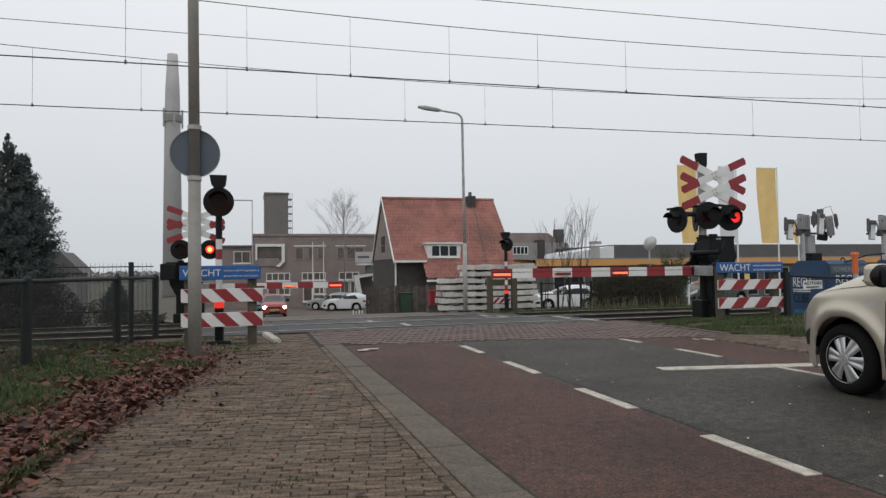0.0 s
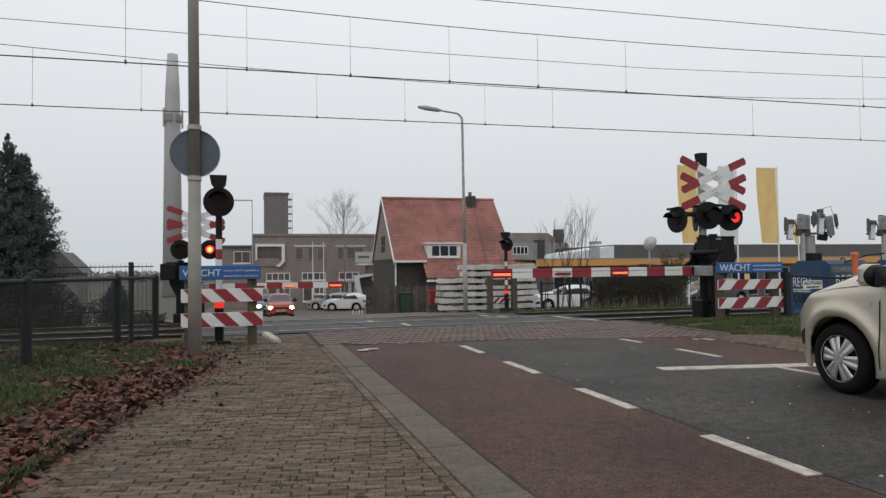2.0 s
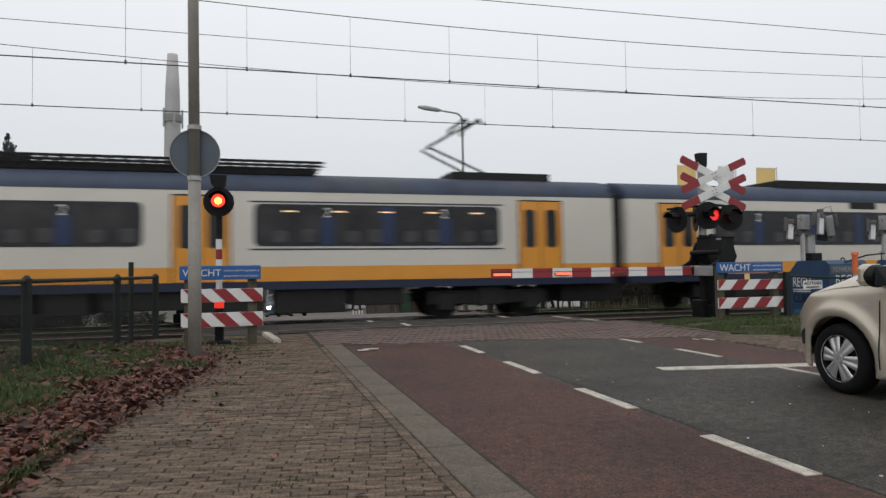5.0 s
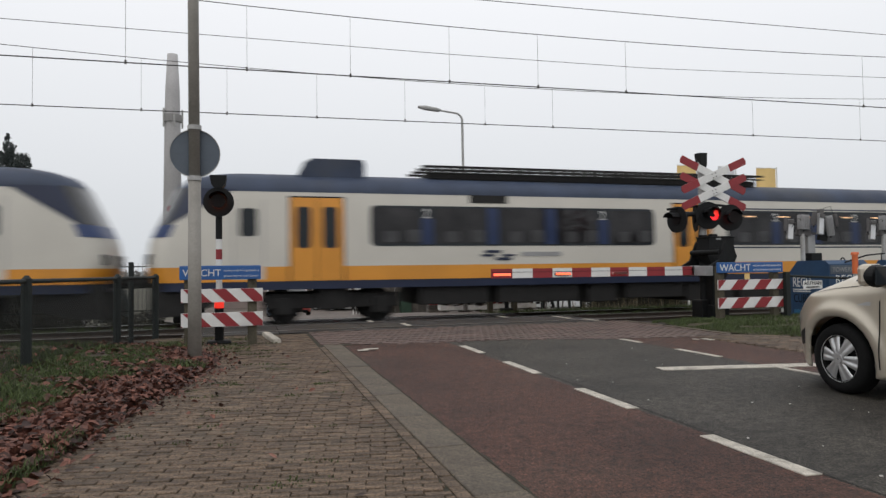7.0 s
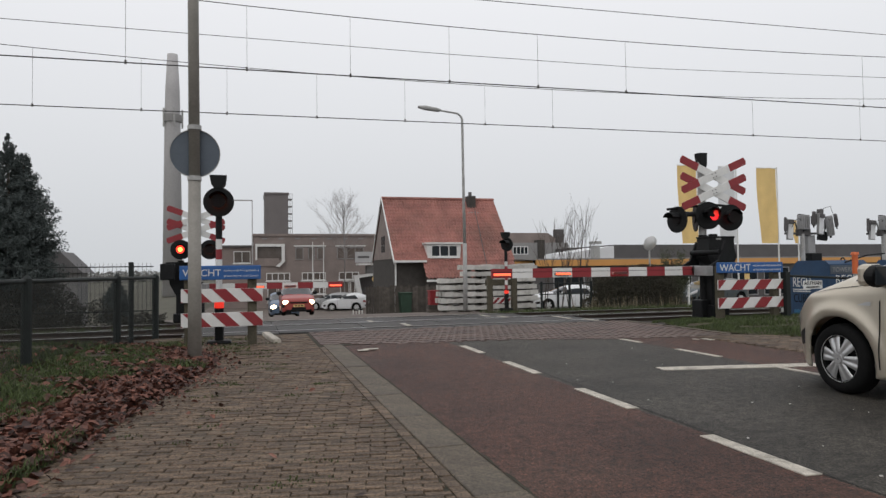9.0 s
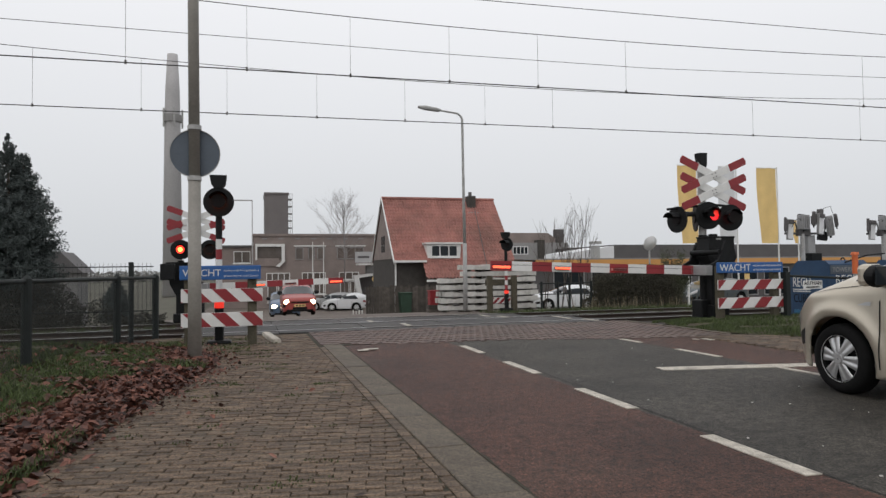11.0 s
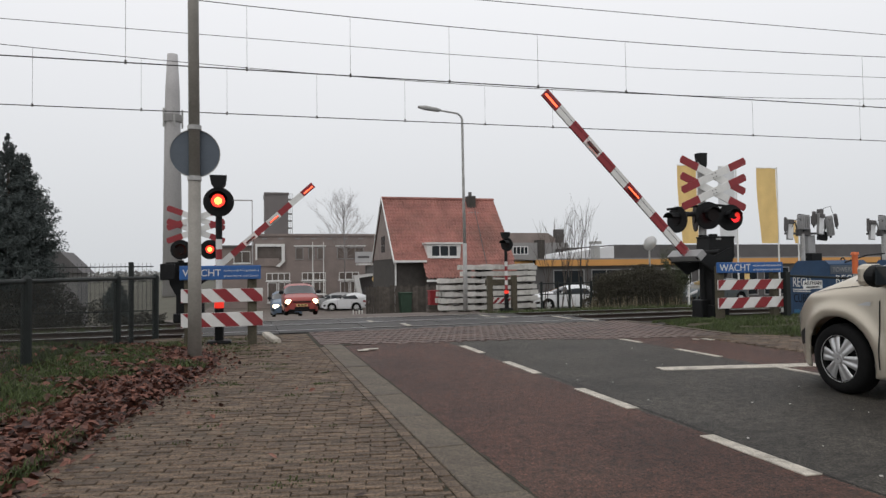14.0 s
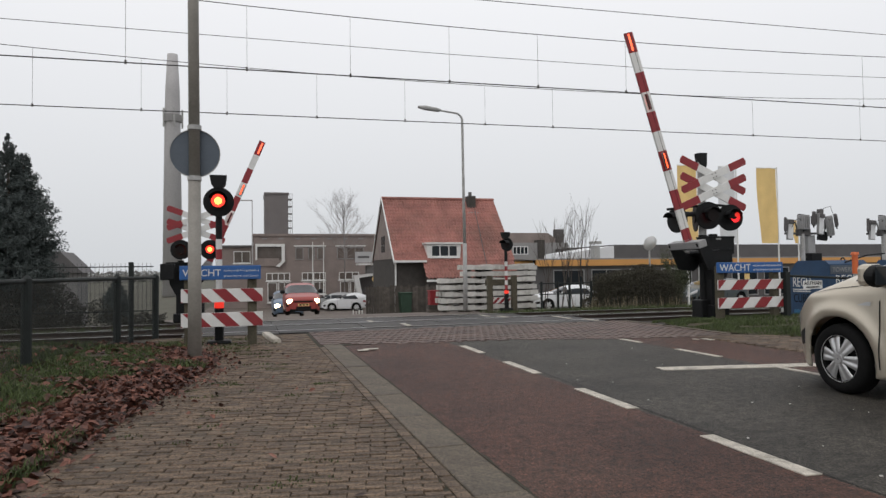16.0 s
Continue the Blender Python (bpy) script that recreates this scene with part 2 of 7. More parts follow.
def box(bm, x0, x1, y0, y1, z0, z1, bevel=0.0, m=None):
    vs = [bm.verts.new((x, y, z)) for z in (z0, z1) for x, y in ((x0, y0), (x1, y0), (x1, y1), (x0, y1))]
    fs = [bm.faces.new([vs[i] for i in f]) for f in ((3, 2, 1, 0), (4, 5, 6, 7), (0, 1, 5, 4), (1, 2, 6, 5), (2, 3, 7, 6), (3, 0, 4, 7))]
    if bevel:
        es = list({e for f in fs for e in f.edges})
        r = bmesh.ops.bevel(bm, geom=es, offset=bevel, segments=2, affect="EDGES", profile=0.5)
        vs = list({v for v in vs if v.is_valid} | set(r["verts"]))
    if m is not None:
        bmesh.ops.transform(bm, matrix=m, verts=vs)
    return bm


def B(*a, **k):
    return box(bmesh.new(), *a, **k)


def cyl(bm, p, q, r0, r1=None, seg=14, caps=True):
    p, q = Vector(p), Vector(q)
    r1 = r0 if r1 is None else r1
    t = (q - p).to_track_quat("Z", "Y").to_matrix()
    rings = []
    for c, r in ((p, r0), (q, r1)):
        rings.append([bm.verts.new(c + t @ Vector((r * math.cos(a), r * math.sin(a), 0))) for a in (2 * math.pi * i / seg for i in range(seg))])
    for i in range(seg):
        j = (i + 1) % seg
        bm.faces.new((rings[0][i], rings[0][j], rings[1][j], rings[1][i]))
    if caps:
        bm.faces.new(rings[0][::-1])
        bm.faces.new(rings[1])
    return bm


def C(*a, **k):
    return cyl(bmesh.new(), *a, **k)


def tube(bm, pts, radii, seg=8):
    """A bent pipe through pts."""
    pts = [Vector(p) for p in pts]
    if isinstance(radii, (int, float)):
        radii = [radii] * len(pts)
    rings = []
    for i, p in enumerate(pts):
        d = (pts[min(i + 1, len(pts) - 1)] - pts[max(i - 1, 0)]).normalized()
        t = d.to_track_quat("Z", "Y").to_matrix()
        rings.append([bm.verts.new(p + t @ Vector((radii[i] * math.cos(a), radii[i] * math.sin(a), 0))) for a in (2 * math.pi * k / seg for k in range(seg))])
    for a, b in zip(rings, rings[1:]):
        for k in range(seg):
            l = (k + 1) % seg
            bm.faces.new((a[k], a[l], b[l], b[k]))
    bm.faces.new(rings[0][::-1])
    bm.faces.new(rings[-1])
    return bm


def prism(bm, poly, y0, y1):
    """A polygon in x, z drawn out along y."""
    a = [bm.verts.new((x, y0, z)) for x, z in poly]
    b = [bm.verts.new((x, y1, z)) for x, z in poly]
    n = len(poly)
    bm.faces.new(a)
    bm.faces.new(b[::-1])
    for i in range(n):
        j = (i + 1) % n
        bm.faces.new((a[j], a[i], b[i], b[j]))
    bmesh.ops.recalc_face_normals(bm, faces=bm.faces)
    return bm


def P(poly, y0, y1):
    return prism(bmesh.new(), poly, y0, y1)


def sheet(pts, faces):
    bm = bmesh.new()
    vs = [bm.verts.new(p) for p in pts]
    for f in faces:
        bm.faces.new([vs[i] for i in f])
    return bm


def words(name, body, size, material, parent, m, extrude=0.002):
    """Lettering turned into a mesh; it reads along local x, up local y."""
    cu = bpy.data.curves.new(name, "FONT")
    cu.body, cu.size, cu.extrude = body, size, extrude
    ob = bpy.data.objects.new(name, cu)
    scene.collection.objects.link(ob)
    me = bpy.data.meshes.new_from_object(ob.evaluated_get(bpy.context.evaluated_depsgraph_get()))
    bpy.data.objects.remove(ob)
    me.materials.clear()
    me.materials.append(M[material])
    o = new(name, me)
    o.parent = parent
    o.matrix_basis = m
    return o


FRONT = Matrix.Rotation(radians(90), 4, "X")  # stands lettering up, facing the near side


# ------------------------------------------------------------ ground
def ground_z(x, y):
    """Height of the land: level to the tracks, falling away gently behind them."""
    if y > 13:
        return float(np.interp(y, (16.3, 17.4, 20.5, 24, 28, 31, 34.8, 38, 41, 43, 48, 54, 62), (-0.12, -0.29, -0.33, -0.45, -0.66, -0.85, -1.12, -1.4, -1.65, -1.78, -1.88, -1.98, -2.05)))
    return -0.12


def build_ground():
    xs = [-1500, -300, -100, -40, -20, -10, 0, 5, 10, 15, 20, 30, 45, 70, 120, 400, 1500]
    ys = [-400, -60, -10, 0, 13, 13.2, 16.3, 17.4, 20.5, 23, 25, 27, 29, 31, 33, 35, 38, 41, 43, 48, 54, 62, 100, 200, 500, 2500]
    bm = bmesh.new()
    vs = [[bm.verts.new((x, y, ground_z(x, y))) for x in xs] for y in ys]
    for j in range(len(ys) - 1):
        for i in range(len(xs) - 1):
            bm.faces.new((vs[j][i], vs[j][i + 1], vs[j + 1][i + 1], vs[j + 1][i]))
    tagged(part("ground", bm, "field"), "wintry grass and bare earth stretching to the horizon", "ground", kind="structure")


def strip(name, material, label, x0, x1, y0, y1, z0, z1, category="road", step=0.0):
    ob = part(name, B(x0, x1, y0, y1, z0, z1), material)
    return tagged(ob, label, category, kind="structure")


def far_road():
    """The road that runs down behind the crossing, with the forecourt beside it."""
    bm = bmesh.new()
    rows = [20.35 + 0.8 * i for i in range(60)]
    for a, b in zip(rows, rows[1:]):
        wa, wb = (min(1 + (y - 20.35) * 0.55, 5) for y in (a, b))
        vs = [bm.verts.new(p) for p in ((-1.2 - wa * 0.5, a, ground_z(0, a) + 0.05), (8.2 + wa, a, ground_z(0, a) + 0.05), (8.2 + wb, b, ground_z(0, b) + 0.05), (-1.2 - wb * 0.5, b, ground_z(0, b) + 0.05))]
        bm.faces.new(vs)
    bmesh.ops.remove_doubles(bm, verts=bm.verts, dist=0.001)
    tagged(part("road_far", bm, "clinker"), "brown-grey worn clinker road running down behind the crossing", "road", kind="structure")


def dash(parent_mat, x0, x1, y0, y1, z=0.004):
    return tagged(part("road_marking", B(x0, x1, y0, y1, z - 0.004, z + 0.003), "paint"), "white painted road marking, slightly worn", "road marking", "road markings", kind="structure")


def lane_line(y):
    """The edge line between the left cycle lane and the carriageway drifts slightly to the right."""
    return 3.035 + 0.0175 * y


def build_road():
    strip("road", "asphalt", "worn grey asphalt carriageway", 3.14, 5.98, -40, 10.75, -0.15, 0.0)
    strip("cycle_lane", "red_asphalt", "red asphalt cycle lane with brown stains", 1.42, 3.14, -40, 10.85, -0.15, 0.0)
    strip("cycle_lane", "red_asphalt", "red asphalt cycle lane beside the verge", 5.98, 7.28, -40, 10.0, -0.15, 0.0)
    for y0, y1 in ((-6.9, -5.9), (-4.9, -3.9), (-2.9, -1.9), (-0.9, 0.1), (1.1, 2.1), (3.12, 4.08), (5.06, 6.06), (7.10, 8.13), (9.11, 10.08)):
        d = dash(None, -0.055, 0.055, (y0 - y1) / 2, (y1 - y0) / 2)
        d.matrix_basis = pose(lane_line((y0 + y1) / 2), (y0 + y1) / 2, 0, 0, 0, -1.0)
    for y0, y1 in ((-4.4, -3.4), (-2.4, -1.4), (-0.4, 0.6), (1.6, 2.6), (3.6, 4.6), (5.55, 6.53), (7.55, 8.48), (9.43, 10.02)):
        dash(None, 5.94, 6.03, y0, y1)
    bm = B(0, 2.0, -0.12, 0.12, 0, 0.007)
    ob = tagged(part("stop_line", bm, "paint"), "white painted stop line across the lane", "road marking", kind="structure")
    ob.matrix_basis = pose(4.63, 6.90, 0, 0, 0, -11)
    # brick apron before the rails
    bm = bmesh.new()
    vs = [(1.05, 10.95), (3.14, 10.85), (3.14, 10.75), (5.98, 10.75), (5.98, 10.0), (8.2, 10.0), (8.2, 13.45), (1.05, 13.45)]
    bm.faces.new([bm.verts.new((x, y, -0.004)) for x, y in vs])
    tagged(part("brick_apron", bm, "joint"), "red brick paving in front of the rails", "paving", kind="structure")
    # flush concrete edging between the paving and the grass
    edge = tagged(part("edging_bed", B(8.02, 8.16, 9.95, 13.4, -0.12, -0.004), "joint"), "pale flush concrete edging beside the grass", "edging", kind="structure")
    for k in range(7):
        y = 10.0 + k * 0.48
        e = part("edging_stone", B(-0.05, 0.05, -0.235, 0.235, -0.06, 0.02, 0.006), "kerb", edge)
        e.matrix_basis = pose(8.13 - 0.03 * max(0.0, y - 11.5), y + 0.24, 0, 0, 0, 1.0)


def deck_z(y):
    """The crossing falls away behind the near track."""
    return float(np.interp(y, (15.4, 17.95, 19.42, 20.45), (0.0, -0.165, -0.175, -0.275)))


MARKS = [(2.88, 16.5, 0.12, 0.8), (3.28, 14.4, 0.12, 0.7), (6.40, 16.4, 0.13, 1.0), (7.27, 14.9, 0.12, 0.95), (7.52, 13.9, 0.12, 0.6), (6.6, 18.6, 0.12, 0.8), (1.62, 10.0, 0.16, 0.14), (1.76, 10.12, 0.22, 0.10), (7.00, 9.41, 0.08, 0.10), (7.16, 9.32, 0.11, 0.22)]


def build_crossing():
    """Crossing panels between and beside the rails."""
    for y0, y1, z in ((13.2, 16.3, -0.09), (16.9, 20.5, -0.26)):
        tagged(part("track_bed", B(-1500, 1500, y0, y1, z - 0.09, z), "ballast"), "brown stone ballast under a railway track", "ballast", kind="structure")
    for yc in (14.75, 18.70):
        for side in (-0.7175, 0.7175):
            y = yc + side
            rail = thing("rail", "rusty steel rail with a polished running edge", "rail", "rails of the two tracks", kind="structure")
            part("rail_body", P([(-0.07, -0.10), (0.07, -0.10), (0.07, -0.085), (0.012, -0.07), (0.012, -0.02), (0.034, -0.012), (0.034, 0.008), (-0.034, 0.008), (-0.034, -0.012), (-0.012, -0.02), (-0.012, -0.07), (-0.07, -0.085)], -1500, 1500), "rail", rail)
            part("running_surface", B(-0.028, 0.028, -1500, 1500, 0.008, 0.012), "railtop", rail)
            rail.matrix_basis = pose(0, y, 0.0 if yc < 16 else -0.17, 0, 0, 90)
    lanes = [(13.47, 13.93), (14.12, 15.38), (15.55, 16.70), (16.72, 17.90), (18.07, 19.33), (19.50, 20.38)]
    deck = thing("crossing_deck", "dark concrete panels of a level crossing deck", "crossing deck", kind="structure")
    for y0, y1 in lanes:
        x = -1.25
        k = 0
        while x < 7.7:
            w = 1.785
            bm = B(x, x + w, y0, y1, -0.10, 0.002 + 0.004 * ((k * 7 + int(y0)) % 3), 0.004)
            for v in bm.verts:
                v.co.z += deck_z(v.co.y)
            part("panel", bm, "plate", deck)
            x += 1.8
            k += 1
    for x, y, w, l in MARKS:
        dash(None, x - w / 2, x + w / 2, y - l / 2, y + l / 2, 0.016 + deck_z(y))
    bm = bmesh.new()
    rj = random.Random(31)
    last = None
    for k in range(94):
        y = -8 + k * 0.2
        w, o = rj.uniform(0.003, 0.016), rj.uniform(-0.008, 0.008)
        row = [bm.verts.new((lane_line(y) + 0.075 + o - w, y, 0.0028)), bm.verts.new((lane_line(y) + 0.075 + o + w, y, 0.0028))]
        if last:
            bm.faces.new((last[0], last[1], row[1], row[0]))
        last = row
    bm2 = bmesh.new()
    last = None
    for k in range(130):
        y = -3 + k * 0.107
        if y > 10.9:
            break
        w0, w1 = rj.uniform(0.002, 0.012), rj.uniform(0.003, 0.026)
        row = [bm2.verts.new((1.434 - w0, y, 0.0075)), bm2.verts.new((1.434 + w1, y, 0.0025))]
        if last:
            bm2.faces.new((last[0], last[1], row[1], row[0]))
        last = row
    tagged(part("gutter_dirt", bm2, "joint"), "dark dirt gathered between kerb and cycle lane", "dirt", kind="structure")
    tagged(part("tar_joint", bm, "tar"), "dark tar joint between the two asphalt surfaces", "road", kind="structure")
    sl = bmesh.new()
    for yc, dz in ((14.75, 0.0), (18.70, -0.17)):
        for i in range(210):
            x = -60 + 0.6 * i
            if -1.4 < x < 7.9:
                continue
            box(sl, x - 0.13, x + 0.13, yc - 1.25, yc + 1.25, dz - 0.13, dz - 0.078)
    tagged(part("sleepers", sl, "ballast"), "concrete sleepers half buried in the ballast", "sleepers", kind="stuff")


def road_grit():
    rng = random.Random(43)
    bm = bmesh.new()
    for i in range(26):
        x, y, r = rng.uniform(3.3, 5.9), rng.uniform(2.6, 9.0), rng.uniform(0.004, 0.012)
        n = rng.choice((4, 5, 6))
        a0 = rng.uniform(0, 6)
        top = [bm.verts.new((x + r * rng.uniform(0.6, 1.2) * math.cos(a0 + 6.283 * k / n), y + r * rng.uniform(0.6, 1.2) * math.sin(a0 + 6.283 * k / n), 0.006)) for k in range(n)]
        low = [bm.verts.new((v.co.x, v.co.y, -0.001)) for v in top]
        bm.faces.new(top)
        for k in range(n):
            bm.faces.new((low[k], low[(k + 1) % n], top[(k + 1) % n], top[k]))
    tagged(part("road_grit", bm, "concrete"), "pale stone chips scattered on the asphalt", "grit", kind="stuff")


build_ground()
road_grit()
far_road()
build_road()
build_crossing()


# ------------------------------------------------------------ the train
HW = 1.42


def car_outline(z, cab):
    """Half width at height z, and how far the front lies back there."""
    if z < 3.2:
        hw = HW - 0.05 * max(0.0, (z - 2.0) / 1.2) ** 2
    else:
        t = min((z - 3.2) / 0.6, 1.0)
        hw = (HW - 0.05) * math.sqrt(max(1 - (t * 0.98) ** 2.4, 0.0))
    if not cab:
        return hw, 0.0
    zs = (0.9, 1.1, 1.4, 1.95, 2.35, 2.8, 3.3, 3.55, 3.7, 3.85)
    ss = (0.16, 0.06, 0.0, 0.08, 0.26, 0.48, 0.72, 0.98, 1.45, 2.2)
    return hw, float(np.interp(z, zs, ss))


def shell(bm, length, zs, cab, off=0.0, front_only=None, xmax=None):
    """Skin of a carriage between heights zs; the front is rounded in plan where there is a cab."""
    rows = []
    for z in zs:
        hw, s0 = car_outline(z, cab)
        hw += off
        row = []
        n = 14
        depth = 0.75 if cab else 0.06
        for i in range(-n, n + 1):
            a = i / n * math.pi / 2
            y = hw * math.copysign(abs(math.sin(a)) ** 0.75, a)
            x = s0 + depth * (1 - abs(math.cos(a)) ** 0.8) - off
            row.append(Vector((x, y, z)))
        end = length - 0.44 if xmax is None else xmax
        row = [Vector((end, -hw, z))] + row + [Vector((end, hw, z))]
        if front_only:
            row = [p for p in row[1:-1] if abs(p.y) <= front_only * hw + 0.001]
        rows.append([bm.verts.new(p) for p in row])
    for a, b in zip(rows, rows[1:]):
        for k in range(len(a) - 1):
            bm.faces.new((a[k], b[k], b[k + 1], a[k + 1]))
    return rows


def add_bogie(c, x):
    for side in (-1, 1):
        bm = bmesh.new()
        box(bm, x - 1.75, x + 1.75, side * 1.08 - 0.09, side * 1.08 + 0.09, 0.24, 0.62, 0.03)
        for k in (-1.25, 1.25):
            box(bm, x + k - 0.22, x + k + 0.22, side * 1.13 - 0.12, side * 1.13 + 0.12, 0.08, 0.52, 0.04)
        box(bm, x - 0.4, x + 0.4, side * 1.12 - 0.16, side * 1.12 + 0.16, 0.2, 0.9, 0.04)
        part("bogie_frame", bm, "t_dark", c)
    for k in (-1.25, 1.25):
        w = bmesh.new()
        for side in (-1, 1):
            cyl(w, (x + k, side * 0.70, 0.275), (x + k, side * 0.84, 0.275), 0.45, seg=24)
        cyl(w, (x + k, -0.8, 0.275), (x + k, 0.8, 0.275), 0.08, seg=8)
        part("wheelset", w, "t_dark", c)


def side_panel(bm, x0, x1, z0, z1, side, off, r=0.0):
    """A flat panel that follows the side of the carriage; r rounds its corners."""
    zs = [z0 + (z1 - z0) * i / 4 for i in range(5)]
    if r:
        arc = [r * (1 - math.cos(a * math.pi / 10)) for a in range(6)]
        zs = [z0 + a for a in arc] + [z0 + r + (z1 - z0 - 2 * r) * i / 4 for i in (1, 2, 3)] + [z1 - a for a in reversed(arc)]
    rows = []
    for z in zs:
        y = side * (car_outline(z, False)[0] + off)
        d = min(z - z0, z1 - z)
        cut = r - math.sqrt(max(r * r - (r - d) ** 2, 0.0)) if d < r else 0.0
        rows.append((bm.verts.new((x0 + cut, y, z)), bm.verts.new((x1 - cut, y, z)), z))
    for a, b in zip(rows, rows[1:]):
        f = (a[0], a[1], b[1], b[0])
        bm.faces.new(f if side < 0 else f[::-1])
    # closed rim so that the panel has thickness
    for e in () if r else ((rows[0], 0), (rows[-1], 0)):
        y = side * (car_outline(e[0][2], False)[0] - 0.02)
        p, q = bm.verts.new((x0, y, e[0][2])), bm.verts.new((x1, y, e[0][2]))
        bm.faces.new((e[0][0], e[0][1], q, p))
    return bm


def carriage(train, x0, length, cab, flip, panto):
    """One carriage; flip: it faces the other way."""
    bm = bmesh.new()
    shell(bm, length, [1.32, 1.4, 1.6, 1.95, 2.35, 2.8, 3.0, 3.21], cab)
    c = part("carriage", bm, "t_white", train, "cream white carriage with orange doors and dark roof", smooth=True)
    c.matrix_basis = pose(x0 + length, 0, 0, 0, 0, 180) if flip else pose(x0, 0, 0)
    bm = bmesh.new()
    shell(bm, length, [0.95, 1.1, 1.32], cab, 0.004)
    part("waist_band", bm, "t_orange", c, "orange band along the lower side", True)
    bm = bmesh.new()
    shell(bm, length, [0.74, 0.80, 0.95], cab, -0.01)
    part("sill", bm, "t_blue", c, "dark blue sill")
    bm = bmesh.new()
    rows = shell(bm, length, [3.21, 3.3, 3.42, 3.55, 3.66, 3.74, 3.79], cab, 0.003)
    bm.faces.new(rows[-1][::-1])
    part("roof", bm, "t_roof", c, "dark grey weathered roof", True)
    doors = [(3.5, 4.85), (14.71, 16.03), (23.72, 25.02)] if cab else [(1.1, 2.42), (12.9, 14.22), (length - 2.42, length - 1.1)]
    wins = [(5.56, 14.05), (16.61, 23.14)] if cab else [(3.0, 12.3), (14.8, length - 3.0)]
    for side in (-1, 1):
        for a, b in doors:
            for k in (0, 1):
                m0, m1 = a + (b - a) / 2 * k, a + (b - a) / 2 * (k + 1)
                part("door_leaf", side_panel(bmesh.new(), m0 + 0.012, m1 - 0.012, 0.96, 3.07, side, 0.012), "t_orange", c, "orange sliding door leaf")
                part("door_window", side_panel(bmesh.new(), m0 + 0.155, m1 - 0.155, 1.78, 2.84, side, 0.018, 0.10), "window", c)
            part("door_gap", side_panel(bmesh.new(), a - 0.03, b + 0.03, 0.955, 3.11, side, 0.006), "black", c)
        for a, b in wins:
            part("window_band", side_panel(bmesh.new(), a, b, 1.83, 2.90, side, 0.008, 0.16), "window", c)
            if cab and not flip and a > 10:
                for k in range(5):
                    x = a + 0.7 + k * 1.25
                    part("cabin_lamp", side_panel(bmesh.new(), x, x + 0.34, 2.70, 2.735, side, 0.0155), "cabin_glow", c, "warm ceiling lamp behind the glass")
                for z in (1.755, 2.955):
                    part("pin_stripe", side_panel(bmesh.new(), a - 0.1, b + 0.1, z - 0.02, z + 0.02, side, 0.007), "t_blue", c, "thin dark blue line")
            cuts = [a + (b - a) * q for q in ((0.18, 0.40, 0.605, 0.80) if b - a > 8 else (0.28, 0.52, 0.76))]
            for k, x in enumerate(cuts):
                end = k in (0, len(cuts) - 1)
                part("pillar_panel", side_panel(bmesh.new(), x - 0.17, x + 0.17, 1.87, 2.56 if end else 2.86, side, 0.014), "t_seat", c, "blue panel between the panes")
                if end:
                    words("class_number", "2", 0.36, "white", c, (Matrix.Translation((x - 0.11 if side < 0 else x + 0.11, side * (HW + 0.0), 2.57)) @ (FRONT if side < 0 else Matrix.Rotation(radians(180), 4, "Z") @ FRONT)))
            for p, q in zip([a - 0.1] + cuts, cuts + [b + 0.1]):
                part("pane", side_panel(bmesh.new(), p + 0.2, q - 0.2, 1.9, 2.84, side, 0.013), "t_pane", c)
                for u in (0.28, 0.66):
                    x = p + (q - p) * u
                    part("headrest", side_panel(bmesh.new(), x, x + 0.38, 1.93, 2.20 + 0.1 * u, side, 0.0145, 0.07), "seat_grey", c, "dim grey seat back behind the glass")
        if cab:
            part("cab_door", side_panel(bmesh.new(), 2.15, 2.85, 1.0, 3.0, side, 0.006), "t_white", c)
            part("cab_window", side_panel(bmesh.new(), 2.28, 2.70, 2.08, 2.78, side, 0.012, 0.08), "window", c)
            for x in (2.14, 2.86):
                part("cab_door_seam", side_panel(bmesh.new(), x - 0.012, x + 0.012, 1.0, 3.0, side, 0.008), "boxgrey", c)
        part("roof_vent", side_panel(bmesh.new(), 8.3, 9.4, 3.0, 3.22, side, 0.01), "t_dark", c, "black louvred vent")
        # operator's mark and wording as plain shapes
        lx = 9.1 if cab else 10.0
        bm = bmesh.new()
        side_panel(bm, lx - 0.40, lx + 0.08, 1.63, 1.71, side, 0.016)
        side_panel(bm, lx - 0.50, lx - 0.12, 1.535, 1.60, side, 0.016)
        side_panel(bm, lx + 0.12, lx + 0.50, 1.535, 1.60, side, 0.016)
        side_panel(bm, lx - 0.08, lx + 0.40, 1.43, 1.51, side, 0.016)
        part("emblem", bm, "t_blue", c)
        part("wording_bar", side_panel(bmesh.new(), lx + (0.7 if side * (-1 if flip else 1) < 0 else -1.9), lx + (1.9 if side * (-1 if flip else 1) < 0 else -0.7), 1.54, 1.66, side, 0.014), "boxgrey", c)
